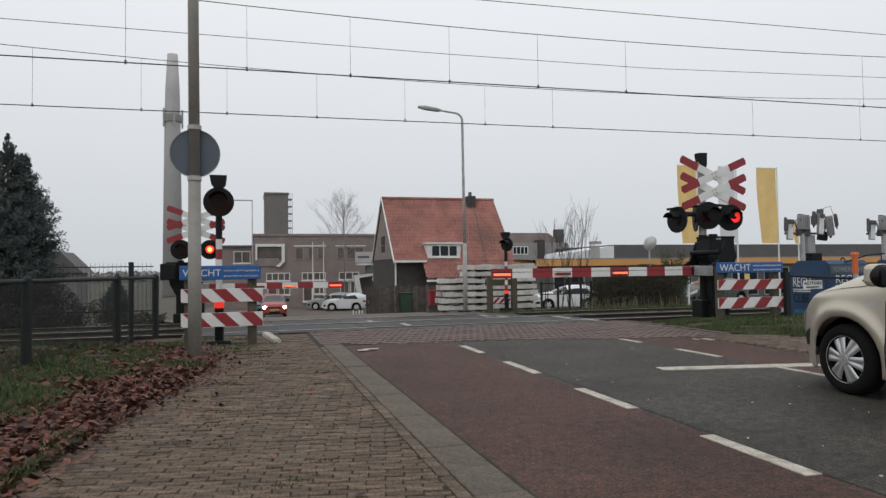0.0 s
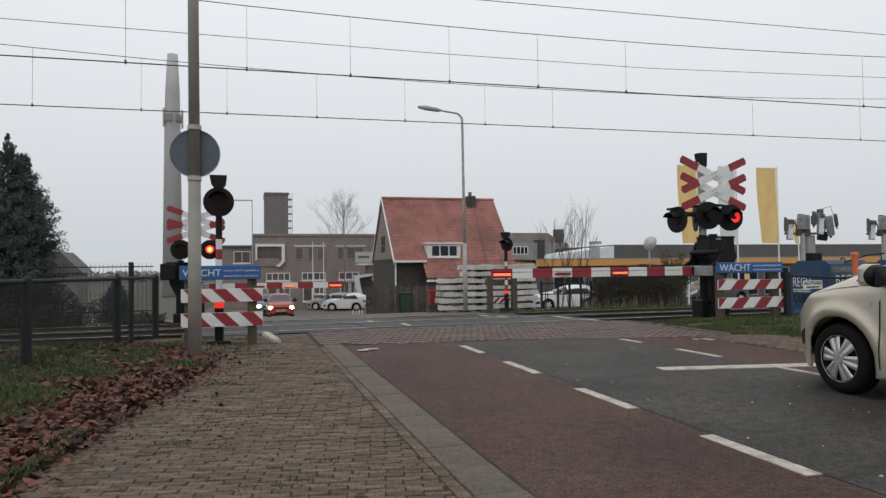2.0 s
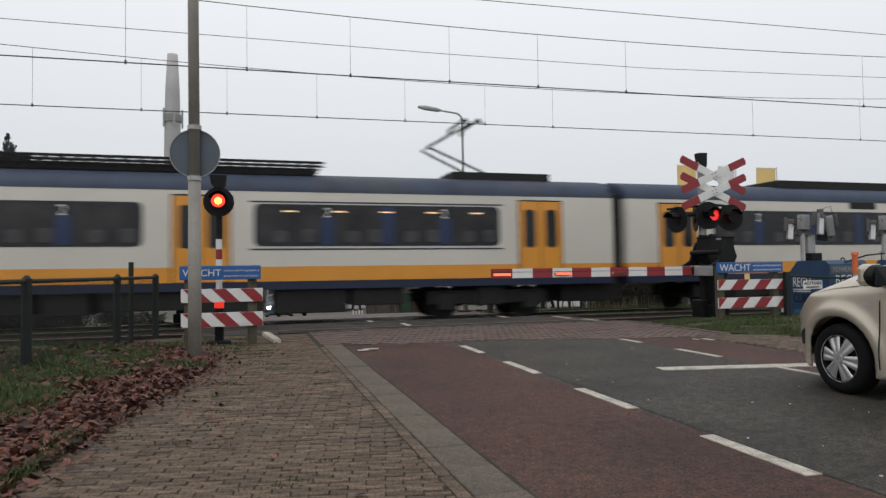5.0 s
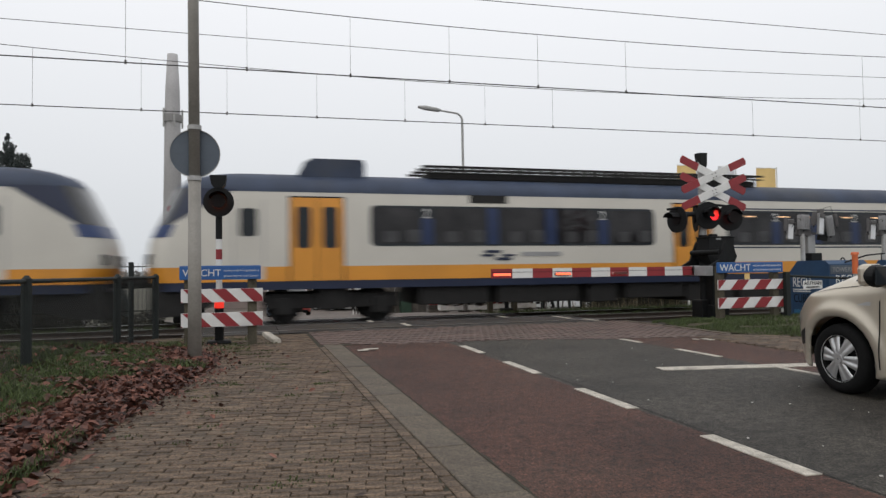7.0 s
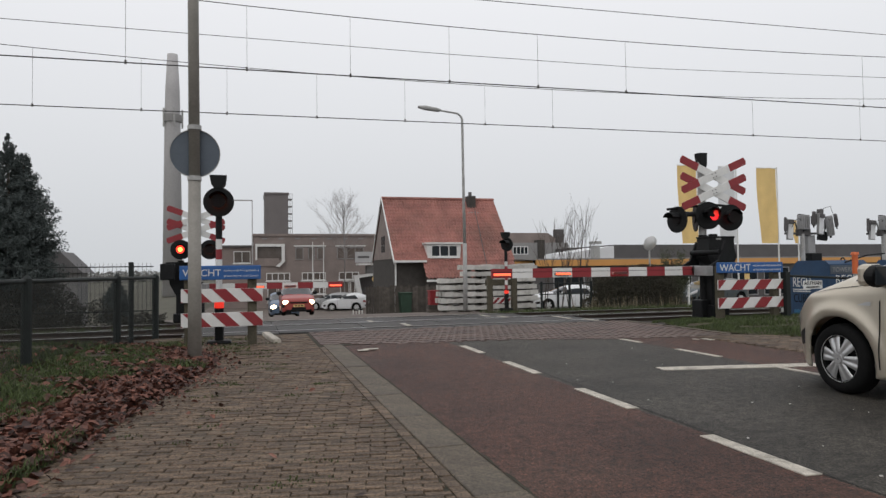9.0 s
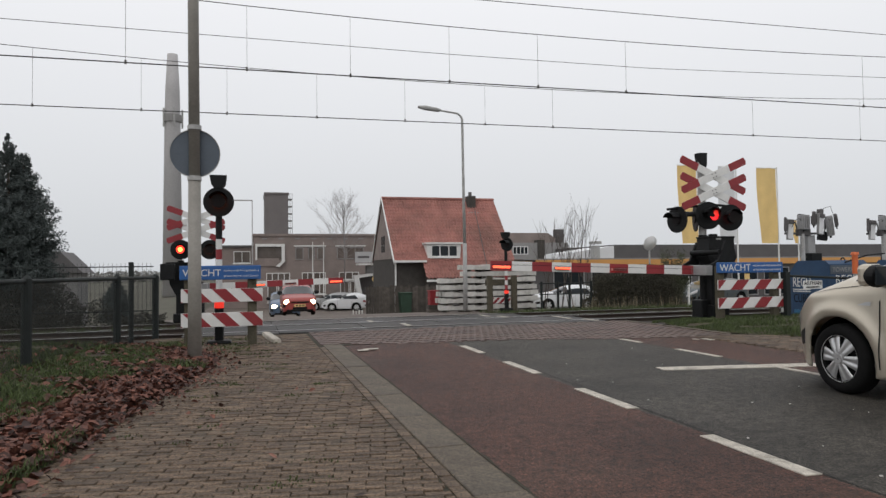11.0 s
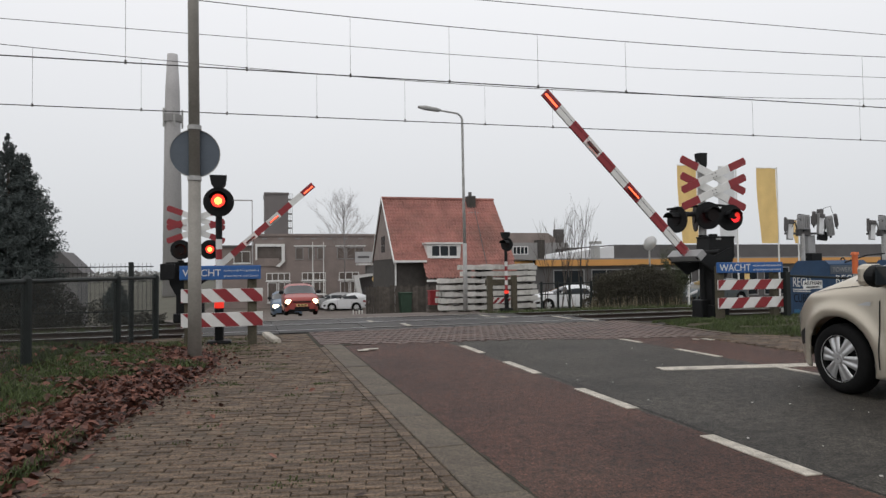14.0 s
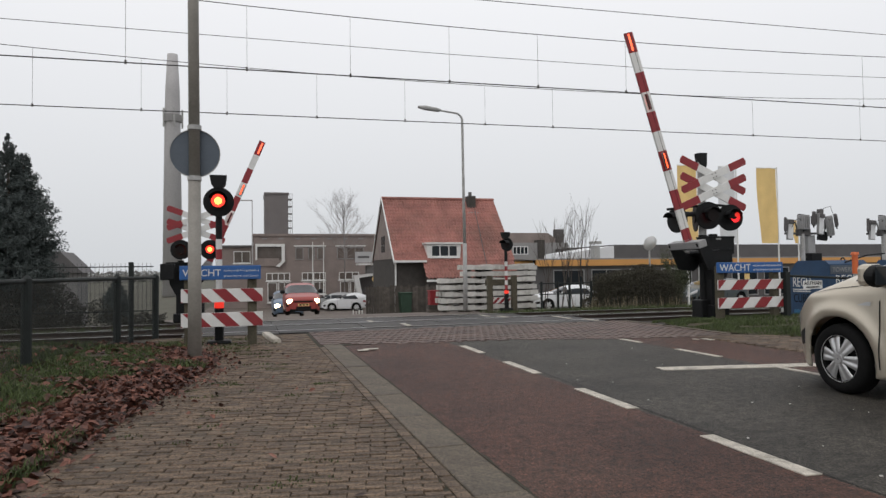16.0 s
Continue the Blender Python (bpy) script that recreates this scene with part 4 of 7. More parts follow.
def catenary():
    """Contact wire, sagging messenger and droppers of both tracks, and two feeder wires."""
    for yc, z0, low, zm, xs in ((14.65, 5.52, 5.0, 6.83, (-7.1, -4.7, -2.41, -0.05, 2.15, 4.44, 6.66, 9.05, 16.6, 21.5)), (18.70, 5.49, 5.3, 6.69, (-5.2, -2.7, -0.58, 1.8, 4.31, 6.76, 8.97, 16.38, 21.0, 26.0))):
        t = thing("overhead_line", "overhead contact and messenger wires with droppers above the track", "overhead wire", "overhead lines of the two tracks")

        def cont(x):
            return z0 + 0.0085 * (x - 2)

        def mess(x):
            return zm + 0.0018 * (x - low) ** 2
        part("contact_wire", tube(bmesh.new(), [(x, yc, cont(x)) for x in (-60, 0, 60)], 0.013, 6), "wire", t)
        part("messenger_wire", tube(bmesh.new(), [(x, yc, mess(x)) for x in range(-24, 35, 2)], 0.009, 6), "wire", t)
        for x in xs:
            part("dropper", tube(bmesh.new(), [(x, yc, cont(x)), (x, yc, mess(x))], 0.004, 5), "wire", t)
            part("clip", B(x - 0.02, x + 0.02, yc - 0.012, yc + 0.012, cont(x) - 0.03, cont(x) + 0.05), "wire", t)
    for yc, pts, lab in ((16.7, ((-24, 6.95), (-5.3, 6.88), (5.1, 6.88), (11.1, 6.94), (19.9, 7.26), (34, 8.1)), "single feeder wire high above the tracks"), (13.0, ((-14, 6.95), (4.6, 6.82), (9.4, 6.90), (15.5, 7.02), (30, 7.6)), "single return wire above the near verge")):
        t = thing("feeder_wire", lab, "overhead wire")
        part("wire", tube(bmesh.new(), [(x, yc, z) for x, z in pts], 0.0075, 6), "wire", t)


near_pole()
street_lamp()
catenary()


# ------------------------------------------------------------ plants
def quads(n, pos, size, flat=0.0):
    """Many small randomly turned leaf quads as one mesh."""
    a = np.random.normal(size=(n, 3))
    a[:, 2] *= 1 - flat
    a /= np.linalg.norm(a, axis=1)[:, None]
    b = np.cross(a, np.random.normal(size=(n, 3)) * (1, 1, 1 - flat))
    b /= np.linalg.norm(b, axis=1)[:, None]
    s = size * np.random.uniform(0.6, 1.4, n)[:, None]
    v = np.stack([pos - a * s, pos + b * s * 0.5, pos + a * s, pos - b * s * 0.5], 1).reshape(-1, 3)
    return v, np.arange(4 * n).reshape(-1, 4)


def mesh_from(name, v, f, material, parent=None, label=""):
    me = bpy.data.meshes.new(name)
    me.from_pydata(v.tolist(), [], f.tolist())
    me.materials.append(M[material])
    ob = new(name, me)
    ob.parent = parent
    if label:
        tagged(ob, label)
    return ob


def conifer(x, y, h, r, seed):
    np.random.seed(seed)
    z0 = ground_z(x, y)
    t = thing("conifer", "tall dark green conifer with drooping dense branches behind the tracks", "tree", "conifers behind the tracks", pose(x, y, z0))
    part("trunk", C((0, 0, 0), (0, 0, h * 0.9), 0.16, 0.03, seg=8), "bark", t)
    # sprays: each bough carries a fan of needles that thins out towards its tip
    nb = 1500
    bh = 1 - np.sqrt(np.random.uniform(0.0, 1, nb))
    ba = np.random.uniform(0, 2 * np.pi, nb)
    tier = 1 + 0.16 * np.sin((1 - bh) * h * 5.2 + 1.3 * np.cos(ba * 2))
    bl = np.minimum(0.43 * (1 - bh) * h, r) * tier * np.random.uniform(0.55, 1.15, nb) + 0.05
    per = 70 if h > 4 else 24
    k = np.repeat(np.arange(nb), per)
    along = np.random.uniform(0.1, 1, nb * per) ** 0.7
    wide = (1.05 - along) * 0.24 * np.maximum(bl[k], 0.4)
    rad = bl[k] * along
    side = np.random.normal(0, 1, nb * per) * wide * 0.6
    z = bh[k] * h * 0.96 + 0.2 + 0.30 * rad * along - 0.28 * rad + np.random.normal(0, 0.05, nb * per)
    pos = np.stack([rad * np.cos(ba[k]) - side * np.sin(ba[k]), rad * np.sin(ba[k]) + side * np.cos(ba[k]), z], 1)
    v, f = quads(nb * per, pos, 0.037, 0.2)
    mesh_from("crown", v, f, "conifer", t, "needle crown, dark blue-green paled for fog")


def twigs(bm, p, d, length, r, depth, spread=0.5):
    q = p + d * length
    mid = p + d * length * 0.5 + Vector((random.uniform(-1, 1), random.uniform(-1, 1), 0.3)) * length * 0.06
    tube(bm, [p, mid, q], [r, r * 0.8, r * 0.6], 5)
    if depth:
        for k in range(random.choice((2, 3, 3))):
            dd = (d + Vector((random.uniform(-1, 1), random.uniform(-1, 1), random.uniform(-0.2, 0.7))) * spread).normalized()
            twigs(bm, p + d * length * random.uniform(0.45, 1.0), dd, length * random.uniform(0.55, 0.8), r * 0.55, depth - 1, spread)


def bare_tree(x, y, h, seed, label, r=0.1, trunks=1, material="bark", spread=0.5, depth=4, name="bare_tree"):
    random.seed(seed)
    t = thing(name, label, "tree", at=pose(x, y, ground_z(x, y)))
    bm = bmesh.new()
    for k in range(trunks):
        p = Vector((random.uniform(-1, 1) * 1.25, random.uniform(-0.3, 0.3), -0.1)) if trunks > 1 else Vector((0, 0, -0.1))
        lean = 0.5 if h > 8 else 0.18
        d = Vector((random.uniform(-lean, lean), random.uniform(-0.1, 0.1), 1)).normalized()
        twigs(bm, p, d, h * random.uniform(0.34, 0.42), r, depth, spread)
    part("crown", bm, material, t, "bare leafless branches")


def mist_tree(x, y):
    random.seed(7)
    g = ground_z(x, y)
    t = thing("bare_tree", "rounded bare winter tree, bark paled for the mist", "tree", at=pose(x, y, g))
    top = 7.0 - g
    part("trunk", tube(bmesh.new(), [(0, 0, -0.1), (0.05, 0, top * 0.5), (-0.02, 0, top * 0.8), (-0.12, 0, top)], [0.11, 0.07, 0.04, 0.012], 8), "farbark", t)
    bm = bmesh.new()
    for k in range(44):
        u = k / 43
        z = 2.2 - g + 4.0 * u
        a = k * 2.4
        d = Vector((math.cos(a) * (0.95 - 0.45 * u), math.sin(a) * 0.7, 0.55 + 0.55 * u)).normalized()
        twigs(bm, Vector((0.02, 0, z)), d, random.uniform(1.15, 1.7) * (1.0 - 0.5 * abs(u - 0.4)), 0.014, 5 if k % 3 else 4, 0.45)
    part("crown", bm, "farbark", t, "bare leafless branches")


def hedge():
    np.random.seed(5)
    t = thing("hedge", "dense dark evergreen hedge with dry stalks along the far track", "hedge", at=pose(0, 0, 0))
    n = 48000
    u = np.random.uniform(0, 1, n)
    x = 13.3 + 3.8 * u
    top = 1.12 + 0.14 * np.sin(x * 2.1) + 0.08 * np.sin(x * 5.3)
    dome = np.minimum(1, np.minimum(u, 1 - u) * 9) ** 0.5
    z = -0.5 + (top + 0.5) * dome * np.random.uniform(0.02, 1, n) ** 0.8
    y = 24.4 + np.random.normal(0, 0.42, n)
    v, f = quads(n, np.stack([x, y, z], 1), 0.028)
    mesh_from("foliage", v, f, "hedge", t)
    bm = bmesh.new()
    for i in range(16):
        xx = 13.5 + i * 0.2
        tube(bm, [(xx, 24.4, -0.6), (xx + random.uniform(-0.1, 0.1), 24.4, 0.5)], 0.02, 5)
    part("stems", bm, "bark", t)
    np.random.seed(8)
    n = 14000
    x = -13 + 7.2 * np.random.uniform(0, 1, n) ** 1.3
    y = 23.2 + np.random.normal(0, 0.6, n)
    top = 0.55 + 0.35 * np.sin(x * 1.3) + 0.25 * np.sin(x * 3.1 + 1)
    z = -0.45 + (np.maximum(top, 0.05) + 0.3) * np.random.uniform(0, 1, n)
    v, f = quads(n, np.stack([x, y, z], 1), 0.034)
    tagged(mesh_from("scrub", v, f, "scrub"), "low dark brown scrub along the far side of the tracks", "scrub", kind="stuff")
    n = 8000
    x = np.random.uniform(-8.2, -2.7, n)
    y = 23.5 + np.random.normal(0, 0.4, n)
    z = -0.45 + (0.5 + 0.25 * np.sin(x * 2.3) + 0.15 * np.sin(x * 5.1)) * np.random.uniform(0, 1, n)
    v, f = quads(n, np.stack([x, y, z], 1), 0.032)
    tagged(mesh_from("low_scrub", v, f, "scrub"), "low tangled weeds beside the far track", "scrub", kind="stuff")
    # dense growth below the conifers
    g = thing("hedge", "dense dark hedge below the conifers beyond the tracks", "hedge", at=pose(0, 25.6, 0))
    n = 26000
    x = np.random.uniform(-13.5, -5.6, n)
    top = 0.85 + 0.12 * np.sin(x * 1.7) + 0.07 * np.sin(x * 4.3)
    z = -0.6 + (top + 0.6) * np.minimum(1, (-5.5 - x) * 1.6) ** 0.5 * np.random.uniform(0.02, 1, n) ** 0.8
    v, f = quads(n, np.stack([x, np.random.normal(0, 0.3, n), z], 1), 0.034)
    mesh_from("foliage", v, f, "scrub", g)
    bm = bmesh.new()
    for i in range(20):
        xx = -13.2 + i * 0.39
        tube(bm, [(xx, 0, -0.65), (xx + 0.05, 0, 0.45)], 0.02, 5)
    part("stems", bm, "bark", g)
    # a taller shrub at its end
    s = thing("shrub", "upright green shrub growing at the end of the hedge", "shrub", at=pose(17.35, 24.7, -0.5))
    sprays = []
    for k in range(52):
        a, reach = np.random.uniform(0, 6.283), np.random.uniform(0.25, 0.85)
        top = np.random.uniform(1.2, 2.7) * (1.15 - 0.5 * reach)
        u = np.random.uniform(0.15, 1, (190, 1)) ** 0.7
        tip = np.array([[0.2 + reach * np.cos(a) - 0.14 * top, reach * np.sin(a), top]])
        sprays.append(np.array([[0.1, 0, 0.0]]) * (1 - u) + tip * u + np.random.normal(0, 1, (190, 3)) * 0.085)
    p = np.concatenate(sprays)
    v, f = quads(len(p), p, 0.030)
    mesh_from("foliage", v, f, "shrubgreen", s)
    part("stem", tube(bmesh.new(), [(0.2, 0, -0.1), (0.1, 0, 1.2), (-0.2, 0, 2.4)], [0.04, 0.03, 0.008], 6), "bark", s)
    # dry stalks
    bm = bmesh.new()
    random.seed(4)
    for i in range(170):
        xx = random.uniform(12.0, 19.5)
        yy = random.uniform(22.4, 23.8)
        z = ground_z(xx, yy)
        hh = random.uniform(0.15, 0.55)
        tube(bm, [(xx, yy, z), (xx + random.uniform(-0.12, 0.12), yy, z + hh)], [0.008, 0.003], 4)
    tagged(part("dry_stalks", bm, "reed"), "dry yellow stalks in front of the hedge", "dry grass", kind="stuff")


EDGE_Y = (2.0, 4.3, 5.1, 6.6, 7.8, 9.0, 10.2, 11.0, 12.0, 13.0)
EDGE_X = (-1.45, -1.30, -1.18, -1.00, -0.72, -0.52, -0.58, -0.90, -1.20, -1.35)


def edge_x(y):
    return float(np.interp(y, EDGE_Y, EDGE_X))


def verge_z(x, y):
    d = max(edge_x(y) - x, -0.2)
    return 0.012 + 0.13 * (1 - math.exp(-max(d, 0) * 1.1)) + 0.02 * noise.noise(Vector((x * 2.2, y * 2.2, 0))) + (-0.02 if d < 0 else 0) - (0.18 * max(y - 11.6, 0) if x < -0.9 else 0)


def verge_edge(y):
    """Where the grass beside the warning boards begins."""
    return float(np.interp(y, (8.0, 8.6, 9.15, 9.6, 9.94, 11.5, 12.3, 13.2), (9.9, 9.3, 8.8, 8.5, 8.22, 8.20, 8.42, 8.6)))


def grass_patch(name, n, place, label, h=0.09, seed=3, material="grass"):
    rng = np.random.default_rng(seed)
    vs, fs = [], []
    for i in range(n):
        x, y, z, k = place(rng)
        hh = h * rng.uniform(0.5, 1.4) * k
        a = rng.uniform(0, 6.28)
        w = 0.0045 + 0.0008 * y * 0.4
        lx, ly = rng.normal(0, 0.5, 2) * hh
        c, s = math.cos(a) * w, math.sin(a) * w
        b = len(vs)
        vs += [(x - c, y - s, z - 0.01), (x + c, y + s, z - 0.01), (x + c * 0.6 + lx * 0.4, y + s * 0.6 + ly * 0.4, z + hh * 0.6), (x - c * 0.6 + lx * 0.4, y - s * 0.6 + ly * 0.4, z + hh * 0.6), (x + lx, y + ly, z + hh)]
        fs += [(b, b + 1, b + 2, b + 3), (b + 3, b + 2, b + 4)]
    me = bpy.data.meshes.new(name)
    me.from_pydata(vs, [], fs)
    me.materials.append(M[material])
    return tagged(new(name, me), label, "grass", kind="stuff")


def strip_z(x, y):
    d = max(x - verge_edge(y), 0.0)
    return 0.012 + 0.05 * (1 - math.exp(-d * 1.5)) + 0.012 * noise.noise(Vector((x * 2.5, y * 2.5, 0))) - 0.12 * max(y - 12.7, 0)


def left_verge():
    bm = bmesh.new()
    xs = np.linspace(-9, 0.0, 61)
    ys = np.linspace(0.5, 13.0, 85)
    vs = [[bm.verts.new((x, y, verge_z(x, y))) if x < edge_x(y) + 0.1 else None for x in xs] for y in ys]
    for j in range(len(ys) - 1):
        for i in range(len(xs) - 1):
            q = (vs[j][i], vs[j][i + 1], vs[j + 1][i + 1], vs[j + 1][i])
            if all(q):
                bm.faces.new(q)
    tagged(part("verge", bm, "soil", smooth=True), "grass verge with dark soil beside the footpath", "verge", kind="structure")

    def place(rng):
        while True:
            y = rng.uniform(2.6, 12.6)
            x = edge_x(y) - abs(rng.normal(0, 1.6))
            if x < -7.5:
                continue
            k = noise.noise(Vector((x * 1.3, y * 1.3, 3.0)))
            if edge_x(y) - x < 0.55 and k < 0.25:
                continue
            if k > -0.42:
                return x, y, verge_z(x, y), 0.75 + k
    grass_patch("verge_grass", 34000, place, "short green grass tufts on the verge", 0.060, 3)

    def tufts(rng):
        while True:
            y = rng.uniform(3.2, 13.2)
            x = rng.uniform(edge_x(y), 0.9)
            if noise.noise(Vector((x * 1.7 + 9, y * 5.0, 1.0))) > (0.42 if y < 10.2 or x > 0 else -0.1):
                return x, y, 0.0, 0.5
    grass_patch("joint_weeds", 3200, tufts, "small weeds growing in the joints of the footpath", 0.03, 8)

    def place2(rng):
        while True:
            y = rng.uniform(8.6, 13.15)
            e = verge_edge(y)
            x = e + (abs(rng.normal(0, 1.6)) if rng.uniform() < 0.5 else rng.uniform(0, 7.5))
            k = noise.noise(Vector((x * 1.6, y * 1.6, 7.0)))
            if k > -0.45 and x < 16.5:
                return x, y, strip_z(x, y), 0.8 + k
    bm = bmesh.new()
    ys = np.linspace(8.0, 13.2, 27)
    us = (0.0, 0.15, 0.4, 0.8, 1.5, 3.0, 5.0, 9.0)
    vs = [[bm.verts.new((verge_edge(y) + u, y, strip_z(verge_edge(y) + u, y))) for u in us] for y in ys]
    for a, b in zip(vs, vs[1:]):
        for k in range(len(us) - 1):
            bm.faces.new((a[k], a[k + 1], b[k + 1], b[k]))
    tagged(part("verge_mound", bm, "soil", smooth=True), "grassy strip around the boards", "verge", kind="structure")
    grass_patch("strip_grass", 17000, place2, "green grass around the warning boards", 0.055, 5)

    def between(rng):
        x = rng.uniform(-26, -1.6) if rng.uniform() < 0.75 else rng.uniform(8.2, 26)
        y = rng.normal(16.6, 0.22)
        return x, y, ground_z(x, y), 1.0
    grass_patch("track_grass", 6000, between, "yellow-green grass growing between the two tracks", 0.16, 9)

    def place3(rng):
        x = rng.uniform(8.0, 20.0)
        y = rng.uniform(20.6, 23.2)
        return x, y, ground_z(x, y), 1.0
    grass_patch("far_grass", 6000, place3, "green grass strip beyond the tracks", 0.14, 6)

    # fallen leaves: bent, curled leaf shapes, thickest along the path's edge
    rng = np.random.default_rng(11)
    vs, fs = [], []
    for i in range(9800):
        y = rng.uniform(2.6, 12.4) if i % 5 else rng.uniform(3.0, 8.0)
        e = edge_x(y)
        if i % 4 == 0:
            while True:
                x = e - abs(rng.normal(0, 1.7))
                if noise.noise(Vector((x * 1.1, y * 1.1, 3.0))) < rng.uniform(-0.35, 0.5):
                    break
        elif i % 84 == 1:
            x = e + abs(rng.normal(0, 0.9))
        else:
            x = e - 0.24 + rng.normal(0, 0.25) - (0.14 if y < 6 else 0.0)
        if x > 0.95:
            continue
        z = (verge_z(x, y) if x < e + 0.08 else 0.006) + rng.uniform(0.004, 0.03)
        s = rng.uniform(0.018, 0.058)
        if x > e + 0.1:
            s *= 0.62
        a = rng.uniform(0, 6.28)
        m = Euler((rng.normal(0, 0.45), rng.normal(0, 0.45), a)).to_matrix()
        curl = rng.uniform(0.05, 0.5)
        outline = ((-1.0, 0, 0.0), (-0.55, 0.45, curl * 0.5), (0.0, 0.62, curl), (0.5, 0.42, curl * 0.6), (1.0, 0, 0.25 * curl), (0.5, -0.42, curl * 0.6), (0.0, -0.62, curl), (-0.55, -0.45, curl * 0.5))
        b = len(vs)
        vs.append(tuple(Vector((x, y, z))))
        for p in outline:
            vs.append(tuple(Vector((x, y, z)) + m @ (Vector(p) * s)))
        for k in range(8):
            fs.append((b, b + 1 + k, b + 1 + (k + 1) % 8))
    me = bpy.data.meshes.new("fallen_leaves")
    me.from_pydata(vs, [], fs)
    me.materials.append(M["leaf"])
    tagged(new("fallen_leaves", me), "brown and russet fallen leaves heaped along the footpath edge", "leaves", kind="stuff")


left_verge()
hedge()
conifer(-8.25, 27.0, 6.95, 1.45, 1)
conifer(-8.0, 27.8, 6.6, 1.12, 2)
conifer(-9.9, 28.0, 6.5, 1.9, 3)
conifer(-11.4, 28.6, 6.9, 2.0, 4)
conifer(-7.1, 40.5, 2.75, 0.75, 5)
mist_tree(7.55, 56.0)
bare_tree(12.6, 25.5, 5.9, 12, "thin bare shrub with upright twigs behind the hedge", 0.022, 9, "bark", 0.34, 3, "bare_shrub")


# ------------------------------------------------------------ fences
def mesh_fence():
    t = thing("mesh_fence", "dark green chain-link fence with round posts and top rail", "fence")
    pts = [(-3.42, 2.9), (-2.98, 5.95), (-2.52, 8.89), (-2.06, 11.82), (-1.72, 14.0 - 0.35)]
    for x, y in pts:
        part("post", C((x, y, -0.2), (x, y, 1.16), 0.06, seg=12), "green", t)
        part("post_cap", C((x, y, 1.16), (x, y, 1.20), 0.055, 0.02, seg=12), "green", t)
    for (xa, ya), (xb, yb) in zip(pts, pts[1:]):
        part("top_rail", C((xa, ya, 1.13), (xb, yb, 1.13), 0.028, seg=8), "green", t)
        part("tension_wire", C((xa, ya, 0.12), (xb, yb, 0.12), 0.006, seg=5), "green", t)
        L = math.hypot(xb - xa, yb - ya)
        vs, fs = [], []
        hgt = 1.05
        nn = int((L + hgt) / 0.055)
        dx, dy = (xb - xa) / L, (yb - ya) / L
        for sgn in (1, -1):
            for i in range(nn):
                u0 = -hgt + i * 0.055
                u1 = u0 + hgt
                z0, z1 = 0.08, 0.08 + hgt
                a0, a1 = max(u0, 0), min(u1, L)
                if a1 <= a0:
                    continue
                h0, h1 = z0 + (a0 - u0), z0 + (a1 - u0)
                if sgn < 0:
                    h0, h1 = z0 + z1 - h0, z0 + z1 - h1
                b = len(vs)
                for a, h, o in ((a0, h0, -0.0055), (a1, h1, -0.0055), (a1, h1, 0.0055), (a0, h0, 0.0055)):
                    vs.append((xa + dx * a, ya + dy * a, h + o))
                fs.append((b, b + 1, b + 2, b + 3))
        mesh_from("wire_mesh", np.array(vs), np.array(fs), "green", t)
    # taller post of a gate behind
    p = thing("steel_post", "thin dark steel post beside the track", "post", at=pose(-2.12, 13.5, -0.1))
    part("post", C((0, 0, 0), (0, 0, 1.52), 0.045, seg=10), "green", p)
    f = thing("bar_fence", "grey vertical bar fence beyond the far track", "fence", at=pose(0, 21.4, -0.1))
    for i in range(46):
        part("bar", C((-8.0 + i * 0.115, 0, 0.05), (-8.0 + i * 0.115, 0, 1.62), 0.005, seg=5), "green", f)
    for z in (0.2, 1.5):
        part("rail", B(-8.05, -2.75, -0.015, 0.015, z, z + 0.03), "green", f)


def timber_fence():
    t = thing("timber_fence", "weathered grey-brown wooden plank fence beside the forecourt", "fence", at=pose(0, 0, 0))
    random.seed(9)
    x, y = 5.25, 31.4
    while x < 8.75:
        w = random.uniform(0.11, 0.15)
        z = ground_z(x, y)
        part("plank", B(x, x + w - 0.012, y, y + 0.025, z - 0.05, 0.45 + random.uniform(-0.05, 0.07)), "wood", t)
        x += w
    part("rail", B(5.2, 8.75, 31.43, 31.48, -0.45, -0.37), "wood", t)
    part("rail", B(5.2, 8.75, 31.43, 31.48, 0.1, 0.18), "wood", t)
    b = thing("wheelie_bin", "dark green plastic wheeled bin beside the wooden fence", "bin", at=pose(7.05, 31.0, ground_z(7, 31)))
    part("body", P([(-0.22, 0.05), (0.22, 0.05), (0.28, 0.95), (-0.28, 0.95)], -0.25, 0.25), "binlid", b)
    part("lid", B(-0.3, 0.3, -0.3, 0.28, 0.95, 1.02, 0.02), "binlid", b)


def track_fence():
    """Posts, rails and a striped board behind the tracks."""
    t = thing("warning_board", "weathered timber posts with a small striped board seen behind the tracks", "sign board", "warning boards beside the crossing", pose(0, 22.2, 0))
    for x in (8.13, 9.05):
        part("post", B(x - 0.10, x + 0.10, 0, 0.16, -0.4, 0.98, 0.02), "postwood", t)
    part("rail", B(8.0, 9.2, 0.16, 0.20, 0.62, 0.84, 0.01), "postwood", t)
    striped_board(t, 8.24, 8.95, 0.17, -0.02, 0.2, -1, 3)
    f = thing("tube_fence", "low dark tubular fence with steel posts beyond the tracks", "fence", at=pose(0, 24.0, 0))
    for x in (10.9, 11.6, 12.1, 12.6, 13.05):
        part("post", C((x, 0, -0.45), (x, 0, 0.70 if x != 12.1 else 0.85), 0.05, seg=8), "green", f)
    for z in (0.62, 0.2):
        part("rail", C((10.8, 0, z), (13.1, 0, z), 0.025, seg=8), "green", f)


mesh_fence()
timber_fence()
track_fence()


